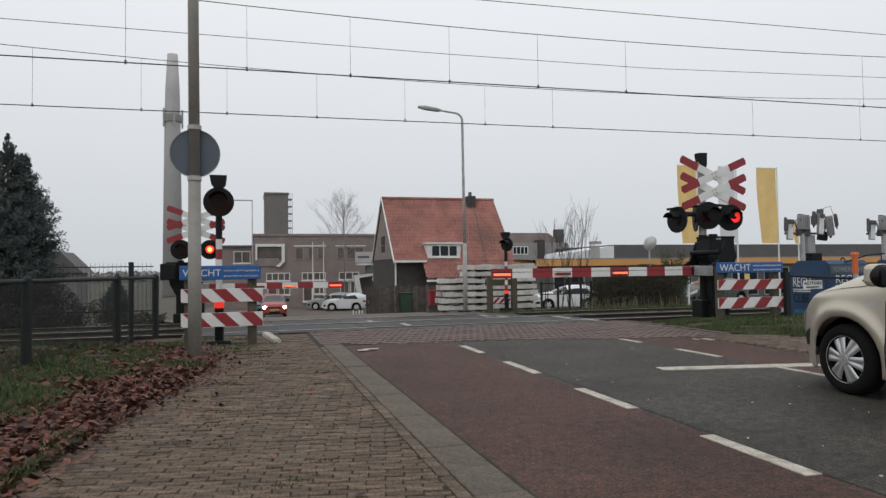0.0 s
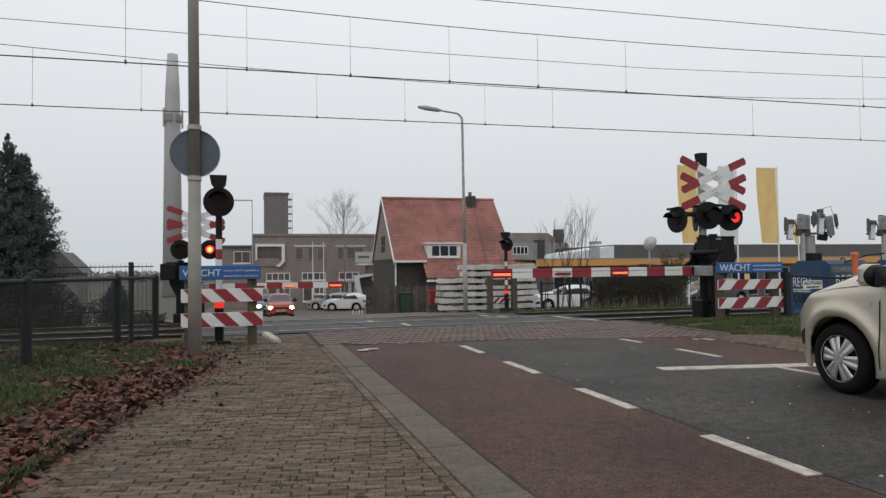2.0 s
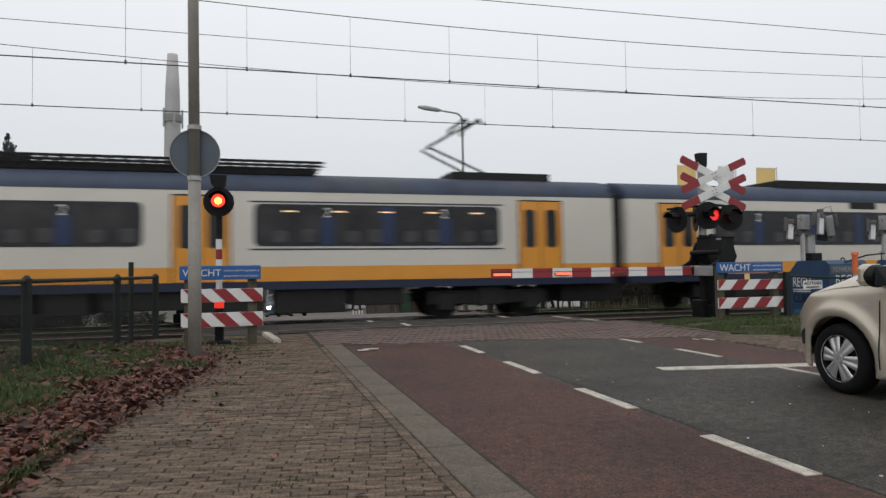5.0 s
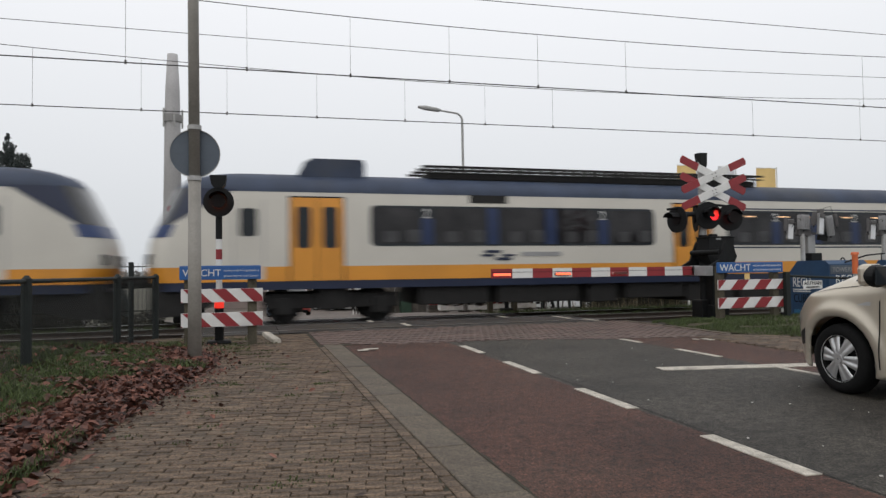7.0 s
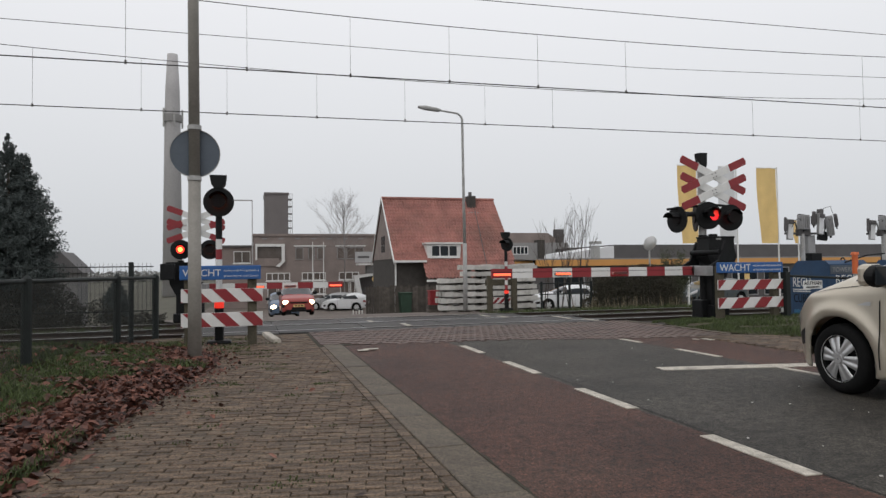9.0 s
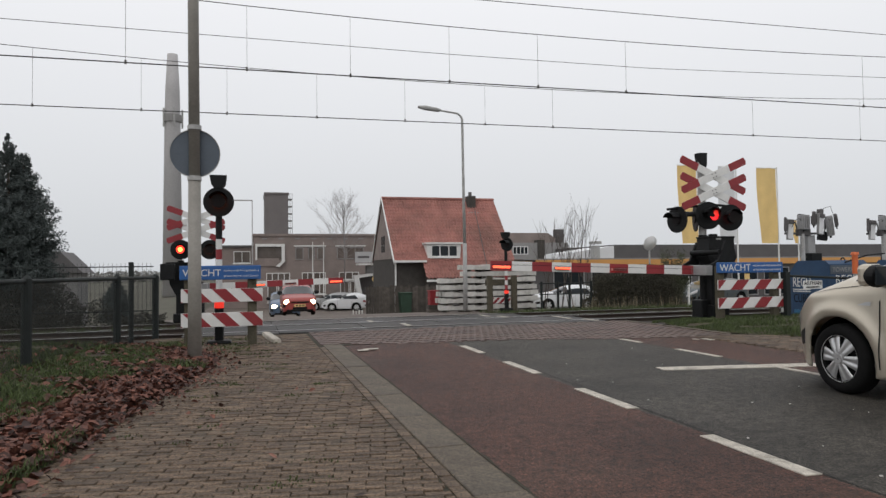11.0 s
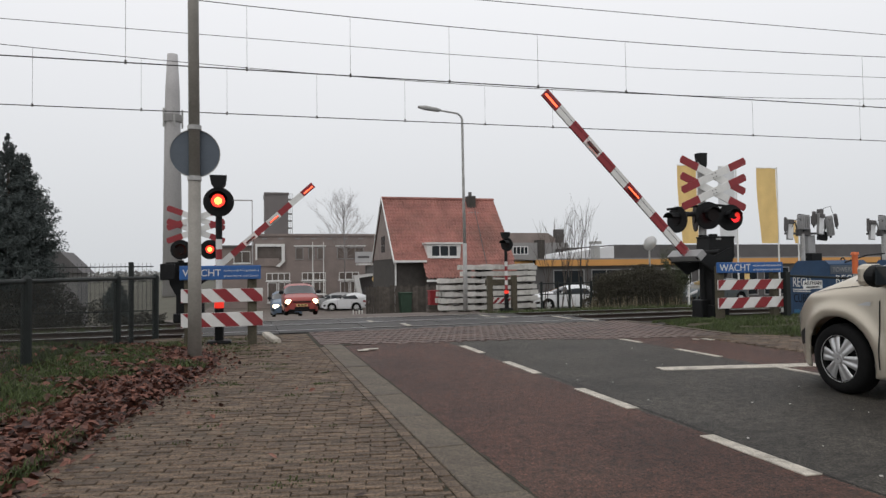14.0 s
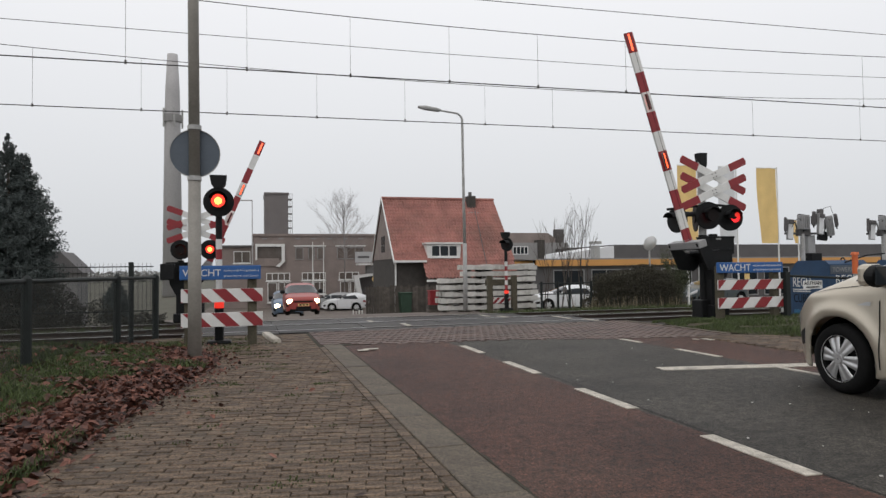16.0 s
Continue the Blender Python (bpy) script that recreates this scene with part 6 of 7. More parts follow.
def right_corner():
    t1 = trailer(13.15, 12.95, "scuffed blue tower-light trailer with folded grey floodlights", True)
    t2 = trailer(15.75, 12.98, "second blue tower-light trailer with white lettering beside the first", True)
    part("name_board", B(-0.20, 0.90, -0.515, -0.502, 0.99, 1.19), "sheet", t1, "grey-blue name board")
    words("lettering", "TOWERLIGHT", 0.15, "boxgrey", t1, Matrix.Translation((-0.15, -0.519, 1.04)) @ FRONT)
    words("lettering", "RECH", 0.28, "white", t1, Matrix.Translation((-0.06, -0.506, 0.77)) @ FRONT)
    for k in range(2):
        part("text_bar", B(-0.06, 0.62, -0.508, -0.502, 0.70 - k * 0.06, 0.73 - k * 0.06), "white", t1)
    f = thing("tube_railing", "dark green tubular railing with a white name plate", "railing", at=pose(0, 0, 0))
    part("post", B(11.42, 11.53, 12.15, 12.25, -0.1, 1.06), "green", f)
    part("post", B(13.6, 13.7, 11.9, 12.0, -0.1, 0.95), "green", f)
    part("rail", C((11.48, 12.2, 0.97), (13.65, 11.95, 0.86), 0.028, seg=8), "green", f)
    part("plate", B(11.82, 12.35, 12.09, 12.10, 0.67, 0.86), "white", f, "white plate with dark lettering")
    words("lettering", "ARFMAN", 0.122, "black", f, Matrix.Translation((11.84, 12.086, 0.76)) @ FRONT)
    part("text_bar", B(11.9, 12.26, 12.084, 12.09, 0.70, 0.725), "black", f)
    o = thing("marker_post", "orange plastic capped marker post", "post", at=pose(12.98, 11.8, 0))
    part("post", C((0, 0, -0.1), (0, 0, 1.0), 0.045, seg=10), "galv", o)
    part("cap", C((0, 0, 1.0), (0, 0, 1.42), 0.06, seg=14), "hiorange", o)
    part("cap_top", C((0, 0, 1.42), (0, 0, 1.48), 0.09, 0.07, seg=14), "hiorange", o)


right_corner()


# ------------------------------------------------------------ buildings behind the crossing
def window_unit(parent, x0, x1, y, z0, z1, n=3, sill=True, frame_mat="white", pane="window"):
    """Framed window standing proud of a front that faces the near side."""
    w = part("window", B(x0, x1, y - 0.02, y - 0.005, z0, z1), pane, parent, "glazed window with pale frame")
    f = 0.07
    for a, b, c, d in ((x0, x1, z1 - f, z1), (x0, x1, z0, z0 + f), (x0, x0 + f, z0 + f, z1 - f), (x1 - f, x1, z0 + f, z1 - f)):
        part("frame", B(a, b, y - 0.06, y - 0.021, c, d), frame_mat, w)
    for k in range(1, n):
        x = x0 + (x1 - x0) * k / n
        part("mullion", B(x - f * 0.45, x + f * 0.45, y - 0.055, y - 0.021, z0 + f, z1 - f), frame_mat, w)
    if sill:
        part("sill", B(x0 - 0.08, x1 + 0.08, y - 0.14, y - 0.004, z0 - 0.09, z0 - 0.004), frame_mat, w)
    return w


def red_roof_house():
    t = thing("house", "small brick house with a steep orange-red pantile roof and white trim", "house", at=pose(0, 0, -0.12))
    x0, x1 = 8.85, 17.15
    yr, zr = 46.0, 6.35
    ye, ze = 42.0, 1.95
    k = (zr - ze) / (yr - ye)
    yl = 40.9
    zl = zr - (yr - yl) * k
    part("wall", B(x0 + 0.08, x1 - 0.2, ye + 0.35, 50.0, -2.1, 2.1), "housewall", t, "dark brown brick walls")
    part("porch_wall", B(11.0, x1 - 0.2, yl + 0.35, ye + 0.4, -2.1, 0.95), "housewall", t)
    pts = [(ye + 0.35, 2.1), (50.0 - 0.35, 2.1), (yr, zr - 0.35)]
    for x in (x0 + 0.04, x1 - 0.35):
        gable = bmesh.new()
        a = [gable.verts.new((x, y, z)) for y, z in pts]
        b = [gable.verts.new((x + 0.15, y, z)) for y, z in pts]
        gable.faces.new(a)
        gable.faces.new(b[::-1])
        for i in range(3):
            j = (i + 1) % 3
            gable.faces.new((a[i], a[j], b[j], b[i]))
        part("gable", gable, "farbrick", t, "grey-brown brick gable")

    def tiled(xa, xb, ya, yb, nm):
        """Pantiles: waves across, a step at every course."""
        bm = bmesh.new()
        cols = int((xb - xa) / 0.055)
        slope = math.hypot(1, k)
        courses = int((yb - ya) * slope / 0.31)
        prev = None
        for r in range(courses):
            lo, hi = r / courses, (r + 1) / courses
            rows = []
            for u, lift in ((lo, 0.085), (hi, 0.012)):
                row = []
                for c in range(cols + 1):
                    x = xa + (xb - xa) * c / cols
                    y = ya + (yb - ya) * u
                    z = zr - (yr - y) * k + lift + 0.055 * math.sin(c * 2 * math.pi / 4.0)
                    row.append(bm.verts.new((x, y, z)))
                rows.append(row)
            for c in range(cols):
                bm.faces.new((rows[0][c], rows[0][c + 1], rows[1][c + 1], rows[1][c]))
            if prev:
                for c in range(cols):
                    bm.faces.new((prev[c], prev[c + 1], rows[0][c + 1], rows[0][c]))
            prev = rows[1]
        ob = part(nm, bm, "tile", t, "orange-red pantile roof slope")
        return ob
    tiled(x0, x1, ye - 0.1, yr, "roof")
    tiled(10.72, x1 - 0.1, yl, ye + 0.15, "roof_catslide")
    back = bmesh.new()
    vs = [back.verts.new(p) for p in ((x0, yr, zr + 0.03), (x1, yr, zr + 0.03), (x1, 50.1, ze), (x0, 50.1, ze))]
    back.faces.new(vs[::-1])
    part("roof_rear", back, "tile", t)
    part("ridge", tube(bmesh.new(), [(x0 - 0.02, yr, zr + 0.06), (x1 + 0.02, yr, zr + 0.06)], 0.11, 8), "tile", t)
    verge = bmesh.new()
    for ya, yb, za, zb in ((ye - 0.15, yr, ze - 0.1, zr + 0.05), (50.15, yr, ze - 0.1, zr + 0.05)):
        a = [verge.verts.new((x0 - dx, y, z + dz)) for dx in (0.06, 0.0) for y, z, dz in ((ya, za, -0.12), (yb, zb, -0.12), (yb, zb, 0.10), (ya, za, 0.10))]
        for f in ((0, 1, 2, 3), (7, 6, 5, 4), (3, 2, 6, 7), (0, 4, 5, 1)):
            verge.faces.new([a[i] for i in f])
    part("bargeboard", verge, "white", t, "white painted bargeboard")
    part("gutter", B(x0 - 0.05, 10.95, ye - 0.28, ye - 0.12, ze - 0.12, ze + 0.02), "white", t, "white gutter board")
    part("gutter", B(10.7, x1, yl - 0.18, yl - 0.03, zl - 0.16, zl - 0.02), "white", t, "white gutter board")
    # dormer with three panes
    d = part("dormer", P([(11.12, 2.06), (13.32, 2.06), (13.4, 3.02), (11.04, 3.02)], 42.1, 44.2), "white", t, "white boarded dormer")
    part("dormer_roof", B(10.95, 13.5, 41.95, 44.4, 3.02, 3.13), "white", d)
    window_unit(t, 11.32, 13.15, 42.09, 2.18, 2.96, 3)
    part("chimney", B(15.0, 15.6, 45.4, 46.1, 5.0, 6.62, 0.02), "housewall", t, "dark brick chimney")
    part("chimney_pot", C((15.3, 45.8, 6.62), (15.3, 45.8, 6.92), 0.13, seg=10), "dkgrey", t)
    part("roof_cable", tube(bmesh.new(), [(15.45, 45.2, zr - (yr - 45.2) * k + 0.12), (15.2, 43.2, zr - (yr - 43.2) * k + 0.12), (14.95, 41.2, zr - (yr - 41.2) * k + 0.12)], 0.03, 6), "dkgrey", t)
    part("lead_flashing", B(14.9, 15.7, 45.1, 45.38, 5.32, 5.42), "boxgrey", t)
    part("gable_window", B(x0 + 0.01, x0 + 0.038, 45.2, 46.4, 2.6, 3.7), "window", t)
    part("downpipe", C((x0 + 0.15, 42.27, -1.7), (x0 + 0.15, 42.27, 1.85), 0.06, seg=8), "white", t)


def porch_building():
    t = thing("forecourt_canopy", "white canopy with a pale fascia sign beside the house", "canopy", at=pose(0, 0, 0))
    part("fascia", B(7.11, 8.31, 46.95, 47.1, 1.80, 2.56, 0.02), "sheet_pale", t, "pale grey fascia sign")
    part("text_bar", B(7.3, 8.1, 46.93, 46.95, 2.12, 2.26), "dkgrey", t)
    part("canopy", B(7.3, 8.48, 46.5, 47.9, 1.62, 1.74), "white", t)
    part("column", B(8.5, 8.72, 46.9, 47.1, -1.6, 2.28, 0.01), "white", t)
    part("lamp_disc", C((8.45, 46.85, 0.63), (8.45, 46.89, 0.63), 0.19, seg=20), "yellow", t, "round yellow sign plate")
    part("slanted_wall", P([(7.45, -1.4), (7.75, -1.4), (7.35, 0.72), (8.34, 0.86), (8.34, 1.02), (7.0, 0.9)], 46.8, 47.4), "white", t, "white slanted porch frame")
    part("porch_wall", B(7.5, 8.5, 47.5, 48.2, -1.6, 0.8), "dkgrey", t)
    part("back_wall", B(8.0, 8.6, 47.9, 48.1, 0.8, 1.6), "render_grey", t)
    back = Matrix.Translation(EYE) @ Matrix.Scale(58 / 47, 4) @ Matrix.Translation(-EYE)
    for ob in t.children:
        ob.data.transform(back)
    for k in range(4):
        p = thing("bollard", "small white bollard beside the wooden fence", "bollard", "white bollards", pose(5.02 + 0.15 * k, 34.0, ground_z(5, 34.0) + 0.04))
        part("post", C((0, 0, 0), (0, 0, 0.26 - 0.04 * (k % 2)), 0.03, 0.028, seg=10), "white", p)
        part("base", C((0, 0, 0), (0, 0, 0.04), 0.05, 0.045, seg=10), "white", p)


def brick_block():
    t = thing("brick_building", "two-storey brown brick building with white-framed windows, paled for the mist", "building", at=pose(0, 0, 0))
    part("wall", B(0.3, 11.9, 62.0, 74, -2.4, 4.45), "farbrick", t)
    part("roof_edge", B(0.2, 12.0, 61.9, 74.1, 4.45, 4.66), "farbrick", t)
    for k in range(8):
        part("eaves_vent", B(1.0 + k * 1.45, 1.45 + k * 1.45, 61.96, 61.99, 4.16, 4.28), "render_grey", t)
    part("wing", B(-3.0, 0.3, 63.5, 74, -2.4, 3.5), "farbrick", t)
    part("wing_roof", B(-3.1, 0.3, 63.3, 74, 3.5, 3.68), "dkgrey", t)
    window_unit(t, -1.45, 0.03, 63.5, 2.05, 3.15, 2, pane="farglass")
    b = part("balcony_recess", B(0.6, 2.72, 61.97, 61.99, 2.3, 3.5), "farglass", t)
    part("balcony_front", B(0.6, 2.5, 61.90, 61.96, 1.75, 2.45), "farbrick", b)
    for a, c, d, e in ((0.45, 3.0, 3.5, 3.73), (2.72, 3.0, 2.15, 3.5), (0.45, 0.6, 2.3, 3.5)):
        part("balcony_frame", B(a, c, 61.7, 61.96, d, e), "white", b)
    part("balcony_arm", P([(2.72, 2.16), (3.0, 2.15), (2.55, 1.66), (2.2, 1.72)], 61.7, 61.96), "white", b)
    for x0, x1, n in ((3.95, 4.66, 1), (5.08, 5.68, 1), (5.90, 6.58, 1), (7.70, 8.45, 1), (8.57, 10.18, 2)):
        window_unit(t, x0, x1, 62.0, 2.32, 3.42, n, False, "render_grey", "farglass")
    part("lintel", B(3.8, 6.7, 61.93, 61.99, 3.50, 3.60), "white", t)
    part("lintel", B(7.55, 10.35, 61.93, 61.99, 3.50, 3.60), "white", t)
    for x0, x1, n in ((1.38, 3.46, 4), (4.5, 6.65, 4), (7.86, 9.72, 3)):
        window_unit(t, x0, x1, 62.0, 0.42, 1.14, n, pane="farglass")
        window_unit(t, x0 + 0.1, x0 + 0.95, 62.0, -1.5, 0.28, 1, pane="farglass")
        window_unit(t, x0 + 1.05, x1, 62.0, -0.85, 0.28, 2, pane="farglass")
    for x in (5.05, 5.95):
        p = thing("flagpole", "slim white pole in front of the brick building", "pole", "slim white poles", pose(x, 57, -2.05))
        part("pole", C((0, 0, 0), (0, 0, 5.75), 0.05, 0.035, seg=8), "white", p)


def far_things():
    t = thing("tower_block", "tower block in grey-brown paled for the mist", "building", at=pose(0, 0, 0))
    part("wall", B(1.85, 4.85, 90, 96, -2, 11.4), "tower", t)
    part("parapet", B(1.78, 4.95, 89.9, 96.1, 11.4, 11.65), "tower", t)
    for k in range(9):
        part("stair_landing", B(4.85, 5.35, 90.2, 92, 3.2 + k * 0.95, 3.28 + k * 0.95), "render_grey", t)
    for x in (5.05, 5.33):
        part("stair_post", B(x, x + 0.06, 90.2, 90.3, -2, 11.6), "render_grey", t)
    c = thing("factory_chimney", "tall slender factory chimney, paled for the mist", "chimney", at=pose(-10.4, 100, -2))
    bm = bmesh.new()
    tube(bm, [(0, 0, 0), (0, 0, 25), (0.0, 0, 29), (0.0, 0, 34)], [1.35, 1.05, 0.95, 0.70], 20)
    part("shaft", bm, "chimney", c, "masonry shaft in haze-paled grey", True)
    part("antenna_ring", C((0, 0, 24.4), (0, 0, 25.4), 1.25, seg=20), "render_grey", c)
    for k in range(5):
        a = k * 1.25
        part("antenna", B(-0.12, 0.12, -0.12, 0.12, 23.6, 26.2, m=Matrix.Translation((1.3 * math.cos(a), 1.3 * math.sin(a), 0))), "galv", c)
    h = thing("outbuilding", "small house with a dark pitched roof behind the conifers", "house", at=pose(0, 0, 0))
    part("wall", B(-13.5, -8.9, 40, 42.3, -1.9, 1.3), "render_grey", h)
    part("roof", P([(-14.0, 1.3), (-8.6, 1.3), (-9.7, 2.45), (-12.9, 2.45)], 39.7, 42.6), "dkgrey", h)
    # low showroom with an orange band
    s = thing("showroom", "long low grey showroom with an orange fascia band", "building", at=pose(0, 0, 0))
    part("wall", B(19.5, 62, 46.3, 62, -2, 1.5), "dkgrey", s)
    part("fascia_band", B(20.5, 62.2, 46.0, 46.3, 1.38, 1.85), "orange", s, "orange fascia band")
    part("fascia_return", P([(18.6, 1.2), (20.5, 1.45), (20.5, 1.85), (18.6, 1.7)], 46.6, 47.6), "orange", s)
    part("upper_storey", B(28.8, 64, 49, 60, 1.5, 3.1), "dkgrey", s)
    part("roof", B(19.4, 62.2, 46.0, 62, 1.85, 1.95), "render_grey", s)
    part("roof_light", P([(24.8, 1.95), (28.8, 1.95), (28.8, 3.0), (24.9, 2.45)], 49, 54), "paleflag", s)
    part("vent_pipe", B(26.45, 26.95, 48, 48.6, 1.95, 3.0), "galv", s)
    part("vent_cap", B(26.35, 27.05, 47.9, 48.7, 3.12, 3.34), "galv", s)
    for k in range(10):
        x = 22 + k * 3.2
        window_unit(s, x, x + 2.6, 46.3, -1.2, 1.1, 2, False, "boxgrey")
    g = thing("flat_roof_house", "grey flat-roofed house with a row of small windows", "house", at=pose(0, 0, 0))
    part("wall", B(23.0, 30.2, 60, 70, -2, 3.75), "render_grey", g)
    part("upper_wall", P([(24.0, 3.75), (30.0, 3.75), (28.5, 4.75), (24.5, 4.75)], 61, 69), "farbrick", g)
    window_unit(g, 24.3, 25.9, 60.0, 2.6, 3.4, 4, False)
    part("chimney", B(26.9, 27.6, 59.8, 60.8, -2, 4.0), "housewall", g)
    part("stack", B(29.3, 30.0, 60.5, 61.5, 3.75, 5.1), "dkgrey", g)
    d = thing("satellite_dish", "white satellite dish on a slim stand", "satellite dish", at=pose(26.2, 40.0, -1.55))
    bm = bmesh.new()
    rings = []
    for r in (0.01, 0.18, 0.34, 0.46, 0.52):
        rings.append([bm.verts.new((r * math.cos(a), -0.25 + 0.9 * r * r, r * math.sin(a))) for a in (2 * math.pi * i / 24 for i in range(24))])
    for a, b in zip(rings, rings[1:]):
        for k in range(24):
            bm.faces.new((a[k], a[(k + 1) % 24], b[(k + 1) % 24], b[k]))
    dish = part("dish", bm, "paleflag", d, "white dish", True)
    dish.matrix_basis = pose(0.1, 0, 4.40, 22, 0, 2)
    part("stand", C((0.1, 0.1, 0), (0.1, 0.1, 4.35), 0.06, seg=8), "galv", d)
    # tall banner flags
    for x0, x1, material, lab in ((25.72, 27.13, "yellow", "tall yellow banner flag hanging from a white pole"), (31.69, 33.25, "yellow", "tall yellow banner flag hanging from a white pole"), (28.75, 30.05, "paleflag", "tall pale banner flag hanging from a white pole"), (34.35, 34.85, "yellow", "lower yellow banner flag hanging from a white pole")):
        f = thing("banner_flag", lab, "flag", "banner flags", pose(0, 36, 0))
        top = 7.6 if x0 < 34 else 4.2
        part("pole", C((x1 + 0.06, 0, -1.3), (x1 + 0.06, 0, top + 0.1), 0.055, 0.04, seg=10), "white", f)
        part("arm", C((x0, 0, top), (x1 + 0.06, 0, top), 0.02, seg=6), "white", f)
        bm = bmesh.new()
        rows = []
        for j in range(15):
            z = top - 0.03 - (top - 2.7 if x0 < 34 else 1.5) * j / 14
            rows.append([bm.verts.new((x0 + (x1 - x0) * i / 8 + (0.25 * (j / 14) ** 1.5 * (1 - i / 8) if material == "yellow" else 0), 0.05 * math.sin(i * 0.9 + j * 0.35), z)) for i in range(9)])
        for a, b in zip(rows, rows[1:]):
            for i in range(8):
                bm.faces.new((a[i], a[i + 1], b[i + 1], b[i]))
        part("cloth", bm, material, f, "", True)
    # distant street lamp
    l = thing("street_lamp", "distant street lamp with a straight arm, paled for the mist", "street lamp", at=pose(0.15, 50, -1.95))
    # column and lantern take the haze-paled grey to look faint
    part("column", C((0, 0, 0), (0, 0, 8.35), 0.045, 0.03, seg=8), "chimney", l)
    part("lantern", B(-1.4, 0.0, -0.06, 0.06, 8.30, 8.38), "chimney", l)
    k = thing("kerb_stone", "pale concrete kerb stone at the end of the footpath", "kerb stone", at=pose(0.36, 12.5, 0, 0, 0, 6))
    part("stone", B(-0.07, 0.07, -0.75, 0.75, -0.1, 0.07, 0.03), "paint", k)
    # white gate post and paving slab beside the far footpath
    for x, y in ((19.4, 26.5),):
        g2 = thing("gate_frame", "white tubular gate frame beside the hedge", "gate", at=pose(x, y, -0.6))
        part("post", C((0, 0, 0), (0, 0, 1.75), 0.05, seg=8), "white", g2)
        part("bar", C((-1.4, 0, 1.70), (0, 0, 1.70), 0.04, seg=8), "white", g2)


red_roof_house()
porch_building()
brick_block()
far_things()


def treeline():
    """Low woods along the horizon; their mist is only the pale grey colour."""
    np.random.seed(31)
    vs, fs = [], []
    n = 40000
    x = np.random.uniform(-420, 620, n)
    y = 300 + np.random.normal(0, 12, n)
    top = 3.2 + 2.2 * np.sin(x * 0.045) + 1.3 * np.sin(x * 0.13 + 1)
    z = -3 + (top + 3) * np.random.uniform(0, 1, n) ** 0.7
    v, f = quads(n, np.stack([x, y, z], 1), 0.7)
    tagged(mesh_from("far_woods", v, f, "woods"), "low leafless woods along the horizon", "woods", kind="stuff")


treeline()


# ------------------------------------------------------------ paving stones
def stone_mesh(lx, ly, h, material, c=0.006):
    me = bpy.data.meshes.new("paver")
    a, b = lx / 2, ly / 2
    v = [(sx * (a - i), sy * (b - i), z) for i, z in ((0, -0.06), (0, h - c), (c, h)) for sx, sy in ((-1, -1), (1, -1), (1, 1), (-1, 1))]
    f = [(8, 9, 10, 11)]
    for o in (0, 4):
        for k in range(4):
            l = (k + 1) % 4
            f.append((o + k, o + l, o + 4 + l, o + 4 + k))
    me.from_pydata(v, [], f)
    me.materials.append(M[material])
    return me


def laid(name, rows, material, label, category, parent=None):
    """Many stones joined into one mesh. rows: (x, y, z, lx, ly, turn)."""
    vs, fs = [], []
    for x, y, z, lx, ly, turn in rows:
        c, s = math.cos(turn), math.sin(turn)
        b = len(vs)
        for i, h in ((0.0, -0.05), (0.0, -0.005), (0.005, 0.0)):
            for sx, sy in ((-1, -1), (1, -1), (1, 1), (-1, 1)):
                px, py = sx * (lx / 2 - i), sy * (ly / 2 - i)
                vs.append((x + px * c - py * s, y + px * s + py * c, z + h))
        fs.append((b + 8, b + 9, b + 10, b + 11))
        for o in (0, 4):
            for k in range(4):
                l = (k + 1) % 4
                fs.append((b + o + k, b + o + l, b + o + 4 + l, b + o + 4 + k))
    me = bpy.data.meshes.new(name)
    me.from_pydata(vs, [], fs)
    me.materials.append(M[material])
    ob = new(name, me)
    ob.parent = parent
    return tagged(ob, label, "" if parent else category, kind="stuff")


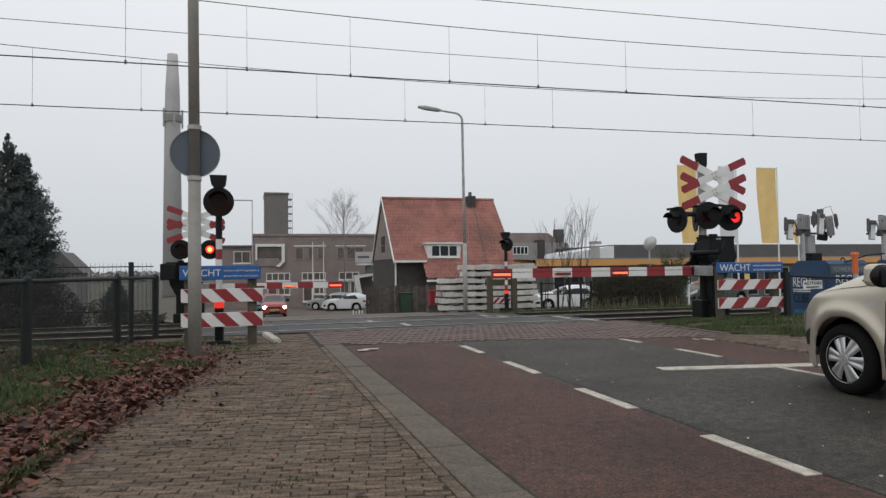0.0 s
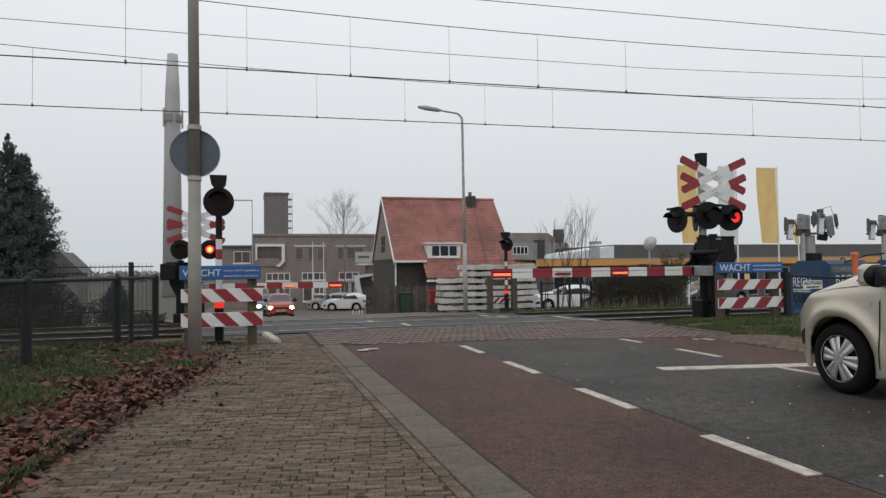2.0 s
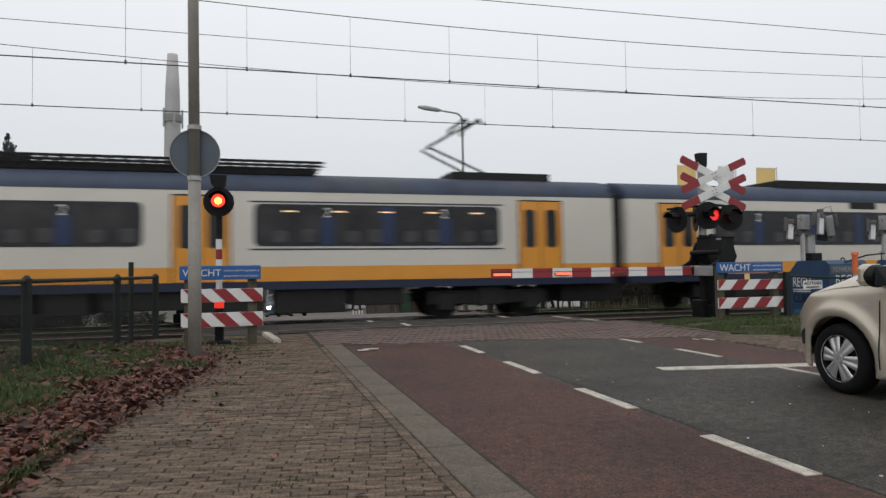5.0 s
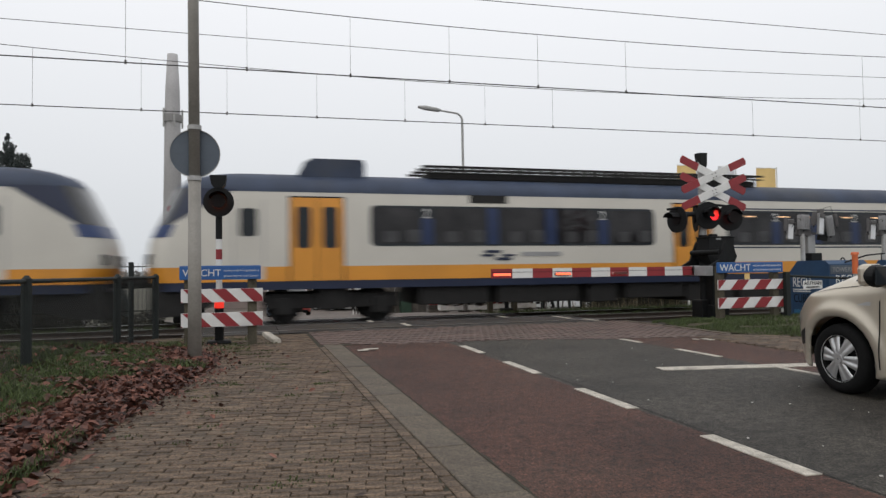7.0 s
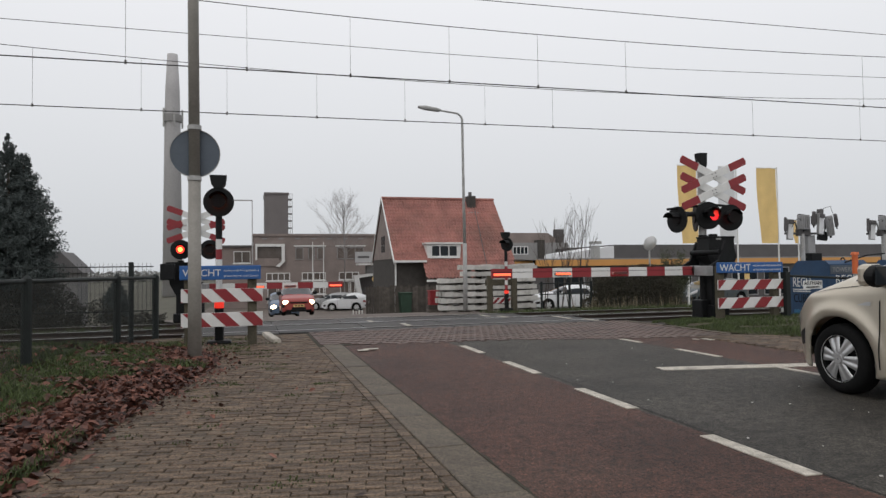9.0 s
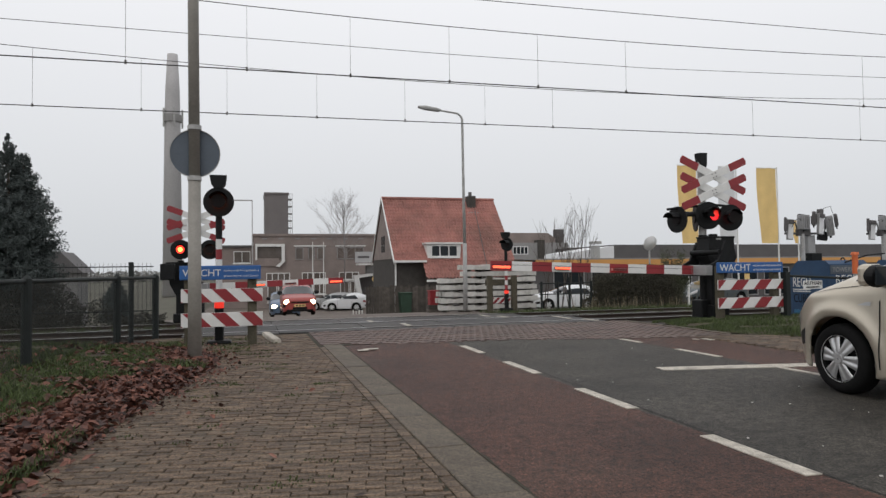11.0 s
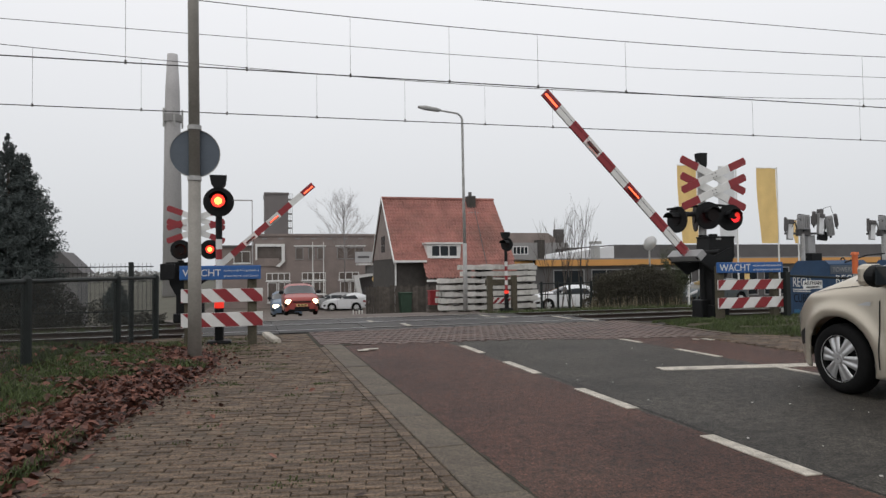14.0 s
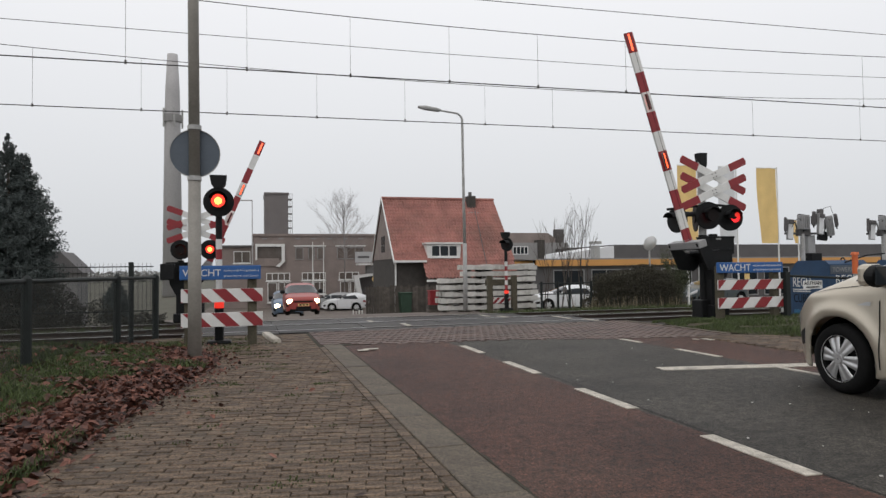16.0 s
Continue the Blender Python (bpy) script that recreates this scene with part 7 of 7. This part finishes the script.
def paving():
    rng = random.Random(17)
    path = tagged(part("footpath", B(-1.9, 1.14, -3.0, 13.4, -0.10, -0.012), "joint"), "worn brown brick footpath with sandy mossy joints", "footpath", kind="structure")
    me = stone_mesh(0.199, 0.0605, 0.0, "brick", 0.005)
    rest = []
    skew = radians(-11)
    cs, sn = math.cos(skew), math.sin(skew)
    for r in range(-52, 212):
        v = r * 0.0665
        bow = 0.010 * math.sin(r * 0.21) + 0.006 * math.sin(r * 0.083)
        for q in range(-24, 14):
            u = (q + (0.5 if r % 2 else 0.0)) * 0.206 + 0.03 * noise.noise(Vector((q * 0.1, r * 0.37, 2)))
            x, y = u * cs - v * sn, u * sn + v * cs + bow
            if not (-2.8 < y < 13.35 and max(-1.85, edge_x(max(y, 2.0)) - 0.35) < x < 1.11):
                continue
            long = min(0.199, 1.044 - x + 0.0985)
            if long < 0.045:
                continue
            x -= (0.199 - long) / 2
            wave = 0.008 * noise.noise(Vector((x * 0.9, y * 0.9, 5)))
            z = rng.uniform(-0.005, 0.003) + wave
            jy, jt = rng.uniform(-0.002, 0.002), -11 + rng.uniform(-0.8, 0.8)
            if 3.0 < y < 4.45 and x > -0.95 and long > 0.19:
                share("brick", me, path, pose(x, y + jy, z, rng.uniform(-2.0, 2.0), rng.uniform(-0.9, 0.9), jt))
            else:
                rest.append((x, y + jy, z, long - rng.uniform(0, 0.004), 0.0605, radians(jt)))
    laid("footpath_bricks", rest, "brick", "worn brown paving bricks in running bond", "bricks", path)
    # edging: narrow brick line and concrete channel blocks
    kerb = tagged(part("kerb_bed", B(1.06, 1.45, -3.0, 10.95, -0.12, -0.02), "joint"), "flat grey concrete kerb between footpath and cycle lane", "kerb", kind="structure")
    sb = stone_mesh(0.295, 0.993, 0.0, "kerb", 0.006)
    y = -2.6
    while y < 10.7:
        share("kerb_block", sb, kerb, pose(1.285, y + 0.5, 0.004 + rng.uniform(-0.003, 0.003), 0, rng.uniform(-0.4, 0.4), rng.uniform(-0.2, 0.2)))
        y += 1.0
    sb2 = stone_mesh(0.080, 0.193, 0.0, "brick", 0.004)
    y = 0.0
    while y < 10.7:
        share("edging_brick", sb2, kerb, pose(1.092, y + 0.1, rng.uniform(-0.006, 0.002), 0, 0, rng.uniform(-1.5, 1.5)))
        y += 0.2
    # herringbone apron before the rails
    rows = []
    for i in range(-4, 84):
        for j in range(-6, 60):
            # block herringbone on a 0.1 m lattice, turned by 45 degrees
            if (i + j) % 4 == 0:
                for (dx, dy, lx, ly) in ((1.0, 0.5, 0.196, 0.096), (2.5, 0.0, 0.096, 0.196)):
                    X, Y = 1.1 + (i + dx) * 0.1, 10.3 + (j + dy) * 0.1 * 1.0
                    rows.append((X, Y, lx, ly))
    keep = []
    for X, Y, lx, ly in rows:
        ylo = float(np.interp(X, (1.5, 2.2, 4.2, 5.1, 6.0, 7.0, 7.3, 8.1), (11.1, 10.72, 10.63, 10.38, 10.07, 9.85, 9.8, 9.8)))
        if 1.1 < X < 8.02 and ylo < Y < 13.42:
            keep.append((X, Y, 0.012 + 0.004 * noise.noise(Vector((X, Y, 0))), lx, ly, 0))
    laid("apron_bricks", keep, "apron", "red brick paving in front of the rails", "bricks")
    # side path on the far verge
    rows = []
    y = 4.0
    r = 0
    while y < 9.85:
        x = 7.40 + (0.1 if r % 2 else 0)
        while x < verge_edge(y):
            rows.append((x, y, 0.012 + rng.uniform(-0.003, 0.003), 0.193, 0.093, radians(rng.uniform(-1, 1))))
            x += 0.2
        y += 0.1
        r += 1
    side = tagged(part("side_path", B(7.28, 10.3, -3, 9.99, -0.1, -0.004), "joint"), "brown brick side path beside the red cycle lane", "footpath", kind="structure")
    laid("side_path_bricks", rows, "brick", "brown paving bricks beside the cycle lane", "bricks", side)


paving()


# ------------------------------------------------------------ movement
def motions():
    # the coupled trains run from right to left along the far track
    nose_b = [(0.0, 236.5), (2.0, 168.5), (4.0, 99.9), (4.2, 93.2), (5.2, 59.2), (6.3, 21.4), (6.5, 14.45), (6.6, 12.0), (7.0, -2.53), (7.5, -19.4), (8.0, -34.87), (8.5, -52.1), (9.0, -69.0), (12.0, -170.0), (16.0, -305.0)]
    walk(train_b, [(t, pose(x, 18.70, 0.02)) for t, x in nose_b])
    walk(train_a, [(t, pose(x - GAP - LEN_A, 18.70, 0.02)) for t, x in nose_b])
    # barriers stay down, then rise
    rise_r = [(0, 0), (10.6, 0), (10.9, 0.8), (11.3, 5.9), (11.5, 7.8), (11.9, 13.1), (12.1, 17.2), (12.5, 22.9), (13, 30.1), (13.5, 38.3), (14, 45.3), (14.5, 52.3), (15, 59.4), (15.5, 65.5), (16, 72.9)]
    walk(arm_r, [(t, pose(-0.16, 0, 0, 0, a, 0) @ pose(0.16, 0, 0)) for t, a in rise_r])
    rise_l = [(0, 0), (10.6, 0), (10.9, 0.8), (11.5, 8.4), (12.1, 16.0), (12.5, 20.8), (13, 27.4), (13.5, 35), (14, 41.8), (14.5, 48.3), (15, 54.3), (15.5, 60.6), (16, 67.1)]
    walk(arm_l, [(t, pose(0, 0, 0, 0, a, 0)) for t, a in rise_l])
    # waiting traffic: one hatchback settles at the line, two cars creep up from behind the crossing
    walk(beige_car, [(t, pose(6.155, 5.875 - d, 0)) for t, d in ((0.0, 0.06), (0.5, 0.04), (1.0, 0.01), (1.5, 0.0), (16.0, 0.0))])
    creep = [(0.0, 1.50, 44.5, 0.9), (1.5, 1.68, 42.3, 1.12), (3.5, 2.08, 38.8, 1.6), (6.0, 2.18, 35.5, 1.8), (9.0, 2.26, 33.2, 1.93), (12.5, 2.30, 32.5, 1.98), (14.5, 2.35, 32.0, 2.04), (16.0, 2.37, 31.6, 2.07)]
    walk(red_car, [(t, pose(x, y, ground_z(x, y) + 0.05, 0, 0, 180)) for t, x, y, b in creep])
    walk(blue_car, [(t, pose(b, y + 6.5, ground_z(x, y + 6.5) + 0.05, 0, 0, 180)) for t, x, y, b in creep])
    # flashing lamps: inserts turn over between their glowing and dark faces
    uneven = {34: 0.11, 40: 0.12, 37: 0.27, 43: 0.27, 46: 0.27}
    beat = [(0.3 if k < 30 else uneven.get(k, 0.19)) + k / 3 for k in range(48)]
    late = {3: (0, -0.07), 5: (0.07, 0), 10: (0, -0.11), 13: (0, -0.06), 23: (0, 0.08)}  # uneven beats of the footpath lamp
    ped = sorted([0.405 + 0.6505 * k + s + late.get(k, (0, 0))[i] for k in range(25) for i, s in enumerate((-0.15, 0.15))])
    for rotor, phase, base in KEYED:
        flips = ped if phase.startswith("PED") else beat
        axis = "X" if phase.endswith("_x") else "Z"
        a = 0 if phase.startswith("R") else 180
        rows = [(0.0, base @ Matrix.Rotation(radians(a), 4, axis))]
        for f in flips:
            f0 = round(f * FPS) / FPS - 2 / FPS
            if f0 + 3 / FPS > 16.01:
                break
            if f0 <= 0.02:
                continue
            for k in range(4):
                rows.append((f0 + k / FPS, base @ Matrix.Rotation(radians(a + 60 * k), 4, axis)))
            a += 180
        if rows[-1][0] < 15.99:
            rows.append((16.0, base @ Matrix.Rotation(radians(a), 4, axis)))
        walk(rotor, rows)


motions()
